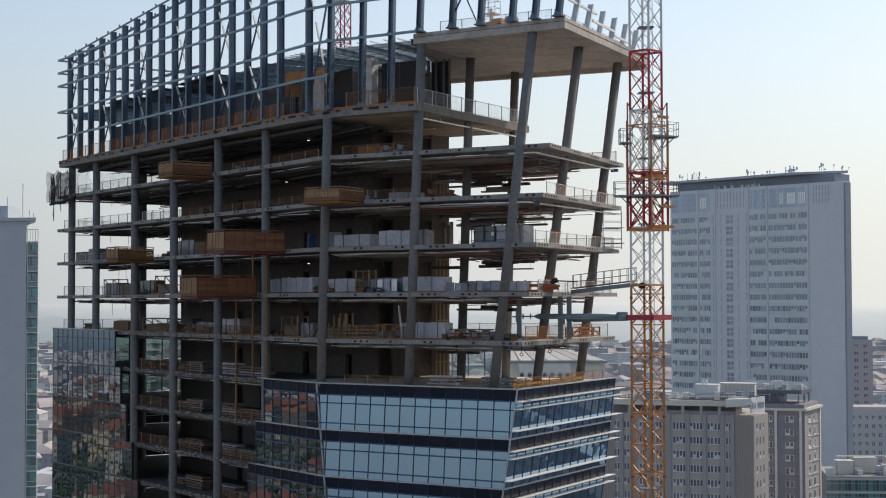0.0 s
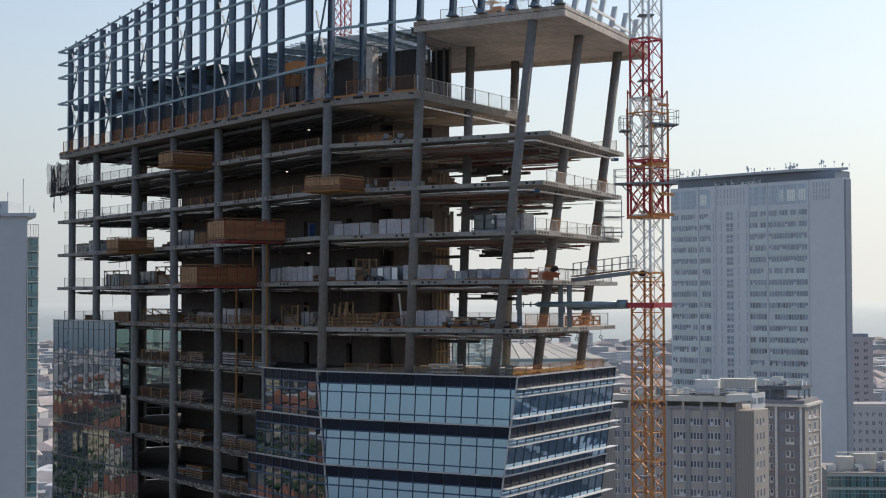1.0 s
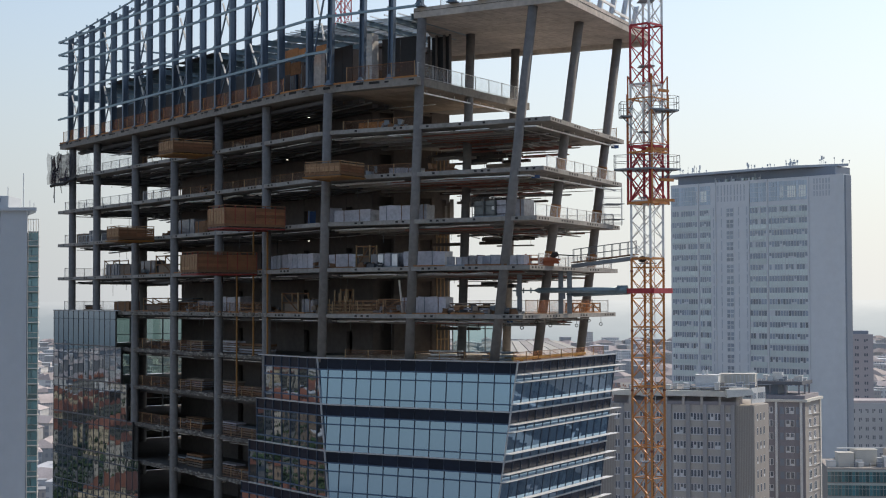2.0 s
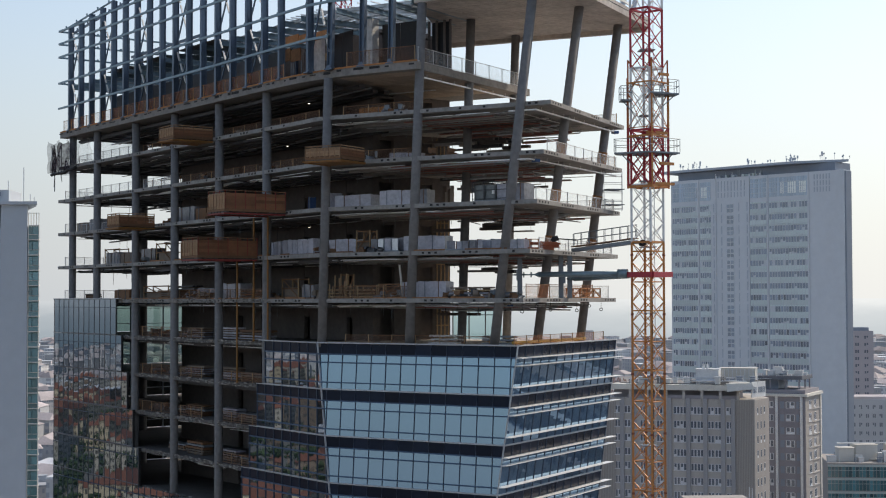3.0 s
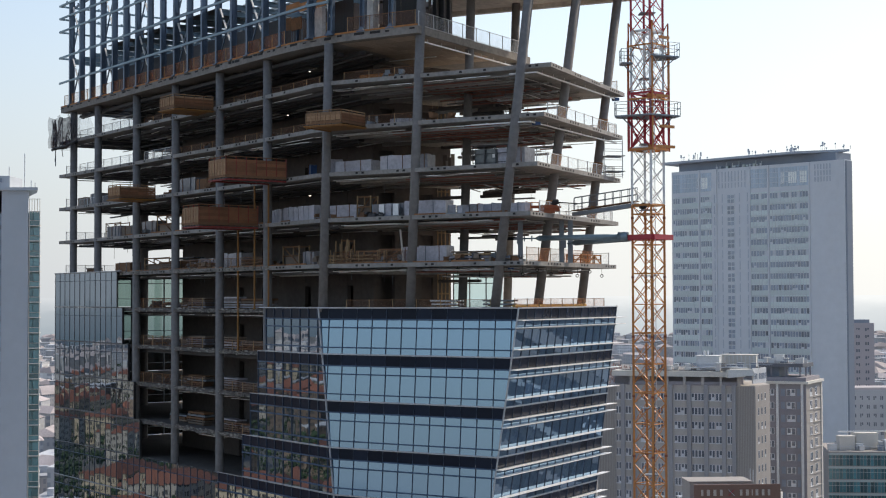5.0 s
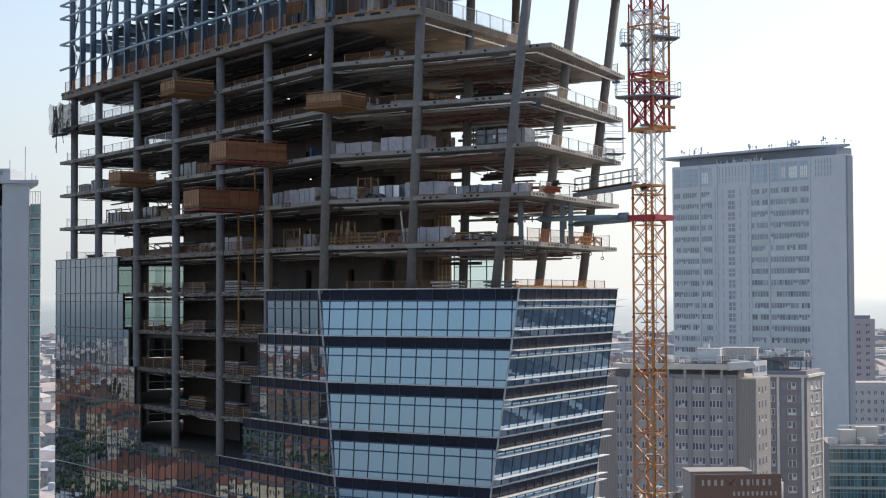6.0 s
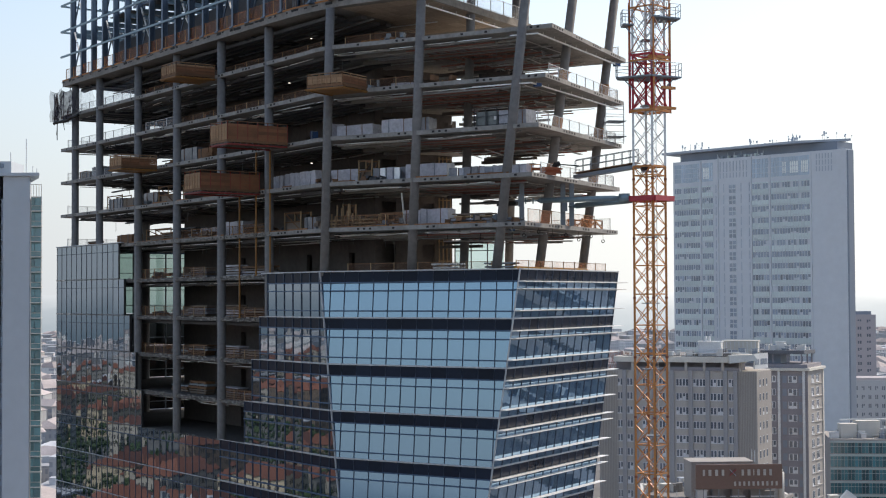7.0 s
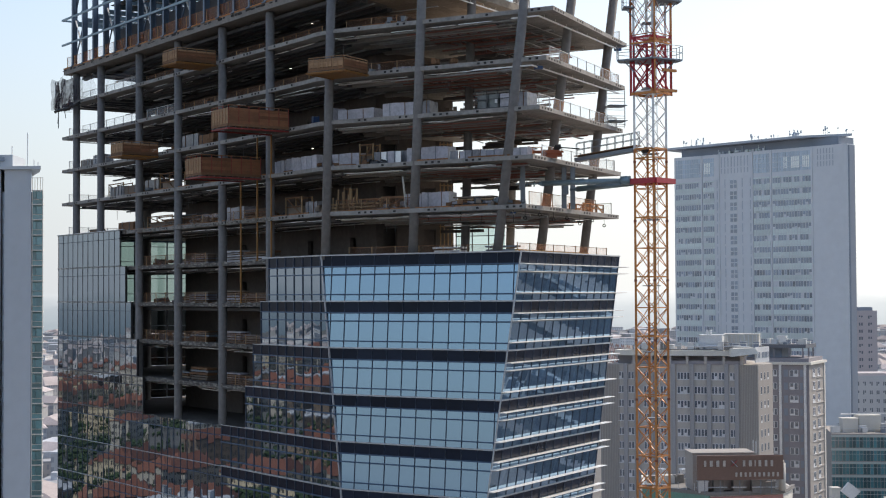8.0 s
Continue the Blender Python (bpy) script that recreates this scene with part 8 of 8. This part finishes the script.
def city_wall(name, color, step, dark=0.16):
    """House walls with rows of darker windows."""
    m = mat(name, color, 0.85, vary=0.15, big=0.05, fine=0.5, bump=0, pieces=0.35, islands=True)
    n, l = m.node_tree.nodes, m.node_tree.links
    b = n["Principled BSDF"]
    geo = n.new("ShaderNodeNewGeometry")
    sep = n.new("ShaderNodeSeparateXYZ")
    l.new(geo.outputs["Position"], sep.inputs[0])

    def node(op, a, bb):
        x = n.new("ShaderNodeMath")
        x.operation = op
        for i, v in enumerate((a, bb)):
            if isinstance(v, (int, float)):
                x.inputs[i].default_value = v
            else:
                l.new(v, x.inputs[i])
        return x.outputs[0]
    across = node("PINGPONG", node("ADD", sep.outputs[0], sep.outputs[1]), step / 2)
    up = node("PINGPONG", sep.outputs[2], 1.6)
    on = node("MULTIPLY", node("GREATER_THAN", across, step * 0.28), node("GREATER_THAN", up, 0.75))
    mx = n.new("ShaderNodeMix")
    mx.data_type = "RGBA"
    old = b.inputs["Base Color"].links[0].from_socket
    l.new(on, mx.inputs[0])
    l.new(old, mx.inputs[6])
    mx.inputs[7].default_value = (dark, dark * 1.05, dark * 1.15, 1)
    l.new(mx.outputs[2], b.inputs["Base Color"])
    return m


# haze over the city is put into these greyed, paler wall and roof colours
CITY_WALLS = [city_wall("hazed_cream_walls", (0.51, 0.515, 0.525), 2.6, 0.33), city_wall("hazed_white_walls", (0.52, 0.53, 0.54), 3.1, 0.36), city_wall("hazed_ochre_walls", (0.47, 0.455, 0.45), 2.4, 0.30)]
CITY_ROOFS = [mat("hazed_red_roofs", (0.40, 0.355, 0.35), 0.85, vary=0.25, big=0.1, fine=1.5, pieces=0.3, islands=True, bump=0),
              mat("hazed_grey_roofs", (0.40, 0.415, 0.44), 0.9, vary=0.25, big=0.1, fine=1.0, pieces=0.4, islands=True, bump=0)]
TREES = mat("tree_crowns", (0.05, 0.085, 0.035), 0.9, vary=0.35, big=0.3, fine=2.0, pieces=0.3, islands=True)
rng = random.Random(77)
walls_near, roof_near = [MB() for _ in range(3)], MB()
walls, roofs, crowns = [MB() for _ in CITY_WALLS], [MB() for _ in CITY_ROOFS], MB()
taken = [(30, 960, 130, 1080), (-60, 110, 35, 205), (25, 345, 115, 470), (60, 480, 215, 720), (-145, 320, -80, 360), (30, 245, 125, 350), (-25, -40, 25, 100)]
cells = []
x = -1500
while x < 1500:
    y = -1400
    while y < 2300:
        cells.append((x, y))
        y += 34
    x += 30
for x, y in cells:
    px, py = x + rng.uniform(-4, 4), y + rng.uniform(-4, 4)
    w, d = rng.uniform(13, 25), rng.uniform(13, 27)
    if any(a - 16 < px < c + 16 and b - 16 < py < e + 16 for a, b, c, e in taken):
        continue
    far = math.hypot(px, py)
    h = rng.choice((12, 15, 15, 18, 18, 21, 24)) + rng.uniform(-1, 2)
    if rng.random() < 0.05:
        h += rng.uniform(8, 26) if far < 500 else rng.uniform(3, 10)
    if 60 < py < 330 and -60 < px < 130:
        h = min(h, 22)
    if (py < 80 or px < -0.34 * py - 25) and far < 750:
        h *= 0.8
    if rng.random() < (0.12 if py > 80 and px > -0.34 * py - 25 else 0.62 if far < 950 else 0.40):
        for _ in range(9 if far < 700 else 3):
            cx, cy, r = px + rng.uniform(-12, 12), py + rng.uniform(-12, 12), rng.uniform(2.5, 4.5)
            for _ in range(9 if far < 500 else 4):
                a, b, c, rr = cx + rng.uniform(-r, r) * 0.8, cy + rng.uniform(-r, r) * 0.8, rng.uniform(4.5, 11.5), r * rng.uniform(0.25, 0.6)
                j = [rng.uniform(0.55, 1.2) * rr for _ in range(12)]
                crowns.quads([(a + j[0], b + j[6] * 0.4, c), (a - j[1], b - j[7] * 0.4, c), (a - j[8] * 0.4, b + j[2], c), (a + j[9] * 0.4, b - j[3], c), (a + j[10] * 0.3, b, c + j[4]), (a, b + j[11] * 0.3, c - j[5])],
                             [(0, 2, 4), (2, 1, 4), (1, 3, 4), (3, 0, 4), (2, 0, 5), (1, 2, 5), (3, 1, 5), (0, 3, 5)])
        continue
    turn = rng.choice((0.0, 0.0, 0.35, -0.6)) + rng.uniform(-0.05, 0.05)
    # houses seen only mirrored in the glazing take the full-colour copies
    mirrored_side = (py < 80 or px < -0.34 * py - 25) and far < 1150
    (walls_near if mirrored_side else walls)[rng.randrange(3)].box((px, py, h / 2), (w, d, h), turn)
    if rng.random() < (0.85 if mirrored_side else 0.6) and h < 26:
        ca, sa = math.cos(turn), math.sin(turn)
        def pt(a, b, c):
            return (px + a * ca - b * sa, py + a * sa + b * ca, c)
        k = (w + 1) / 2, (d + 1) / 2
        rise = min(w, d) * 0.22
        if w > d:
            ridge = [pt(-k[0] + d / 3, 0, h + rise), pt(k[0] - d / 3, 0, h + rise)]
            (roof_near if mirrored_side else roofs[0]).quads([pt(-k[0], -k[1], h), pt(k[0], -k[1], h), pt(k[0], k[1], h), pt(-k[0], k[1], h), *ridge], [(0, 1, 5, 4), (1, 2, 5), (2, 3, 4, 5), (3, 0, 4)])
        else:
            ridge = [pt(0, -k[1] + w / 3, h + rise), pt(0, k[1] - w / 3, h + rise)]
            (roof_near if mirrored_side else roofs[0]).quads([pt(-k[0], -k[1], h), pt(k[0], -k[1], h), pt(k[0], k[1], h), pt(-k[0], k[1], h), *ridge], [(0, 1, 4), (1, 2, 5, 4), (2, 3, 5), (3, 0, 4, 5)])
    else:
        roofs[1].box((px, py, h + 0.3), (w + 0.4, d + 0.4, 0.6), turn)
        if far < 900:
            for _ in range(2):
                roofs[1].box((px + rng.uniform(-0.3, 0.3) * w, py + rng.uniform(-0.3, 0.3) * d, h + 1.6), (rng.uniform(2, 5), rng.uniform(2, 5), 2.6), turn)
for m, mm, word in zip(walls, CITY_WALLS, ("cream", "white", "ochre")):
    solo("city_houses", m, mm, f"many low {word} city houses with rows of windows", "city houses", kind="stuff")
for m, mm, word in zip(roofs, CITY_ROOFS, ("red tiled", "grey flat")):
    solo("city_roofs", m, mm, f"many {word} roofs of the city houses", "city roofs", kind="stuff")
# full-colour copies without the painted haze
NEAR_WALLS = [city_wall("unhazed_cream_walls", (0.52, 0.44, 0.32), 2.6, 0.04), city_wall("unhazed_white_walls", (0.44, 0.41, 0.365), 3.1, 0.04), city_wall("unhazed_brick_walls", (0.23, 0.17, 0.13), 2.4, 0.04)]
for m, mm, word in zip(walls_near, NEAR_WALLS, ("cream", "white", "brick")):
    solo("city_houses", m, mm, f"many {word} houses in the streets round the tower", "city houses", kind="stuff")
solo("city_roofs", roof_near, mat("unhazed_red_tiles", (0.22, 0.085, 0.055), 0.85, vary=0.25, big=0.1, fine=1.5, pieces=0.3, islands=True, bump=0), "many warm red tiled roofs round the tower", "city roofs", kind="stuff")
solo("street_trees", crowns, TREES, "green tree crowns between the city houses", "trees", kind="stuff")

# glowing ring far beyond the built city, with the hazy distance painted into its colour
HAZE = bpy.data.materials.new("hazy_distance")
HAZE.use_nodes = True
n, l = HAZE.node_tree.nodes, HAZE.node_tree.links
n.remove(n["Principled BSDF"])
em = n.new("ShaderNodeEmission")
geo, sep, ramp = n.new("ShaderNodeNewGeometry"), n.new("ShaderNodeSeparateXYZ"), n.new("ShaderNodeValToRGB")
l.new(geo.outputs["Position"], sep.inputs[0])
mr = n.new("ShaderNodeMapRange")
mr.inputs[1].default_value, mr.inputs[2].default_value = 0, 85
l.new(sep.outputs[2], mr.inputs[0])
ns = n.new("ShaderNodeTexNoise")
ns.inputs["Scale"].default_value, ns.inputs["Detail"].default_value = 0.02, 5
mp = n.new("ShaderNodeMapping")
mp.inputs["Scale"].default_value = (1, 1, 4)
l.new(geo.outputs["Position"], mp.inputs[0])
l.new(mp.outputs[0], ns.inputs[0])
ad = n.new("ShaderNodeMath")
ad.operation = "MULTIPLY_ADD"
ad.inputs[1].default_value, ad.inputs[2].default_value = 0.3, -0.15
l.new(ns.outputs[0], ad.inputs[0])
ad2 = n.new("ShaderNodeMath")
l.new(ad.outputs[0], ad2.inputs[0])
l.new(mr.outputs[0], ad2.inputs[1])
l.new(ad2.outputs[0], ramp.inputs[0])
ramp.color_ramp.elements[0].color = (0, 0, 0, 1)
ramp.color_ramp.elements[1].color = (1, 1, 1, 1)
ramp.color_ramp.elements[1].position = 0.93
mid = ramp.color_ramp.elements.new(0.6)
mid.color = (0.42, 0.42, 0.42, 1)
toward = n.new("ShaderNodeVectorMath")                   # painted brighter on the sun's side, like the sky above it
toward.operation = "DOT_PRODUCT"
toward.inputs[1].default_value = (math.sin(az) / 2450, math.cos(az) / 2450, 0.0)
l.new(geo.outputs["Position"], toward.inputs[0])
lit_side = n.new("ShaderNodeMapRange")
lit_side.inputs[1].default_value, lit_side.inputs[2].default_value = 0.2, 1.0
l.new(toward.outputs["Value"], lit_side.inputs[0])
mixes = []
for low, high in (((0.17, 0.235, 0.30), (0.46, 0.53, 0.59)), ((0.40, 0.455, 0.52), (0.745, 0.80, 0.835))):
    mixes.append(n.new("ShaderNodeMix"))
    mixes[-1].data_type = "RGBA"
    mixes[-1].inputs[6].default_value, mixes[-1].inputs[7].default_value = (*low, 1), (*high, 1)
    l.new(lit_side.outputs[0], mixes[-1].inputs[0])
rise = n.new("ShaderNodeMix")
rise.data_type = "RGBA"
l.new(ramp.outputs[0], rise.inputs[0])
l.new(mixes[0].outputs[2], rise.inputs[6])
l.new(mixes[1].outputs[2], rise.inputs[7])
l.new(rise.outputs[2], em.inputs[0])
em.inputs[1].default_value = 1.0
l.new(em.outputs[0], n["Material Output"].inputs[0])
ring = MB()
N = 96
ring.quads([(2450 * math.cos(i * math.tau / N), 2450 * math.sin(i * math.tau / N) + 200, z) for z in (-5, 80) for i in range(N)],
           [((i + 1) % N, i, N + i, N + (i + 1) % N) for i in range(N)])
solo("backdrop", ring, HAZE, "glowing backdrop ring painted as pale blue haze over a distant city", "backdrop", kind="structure")
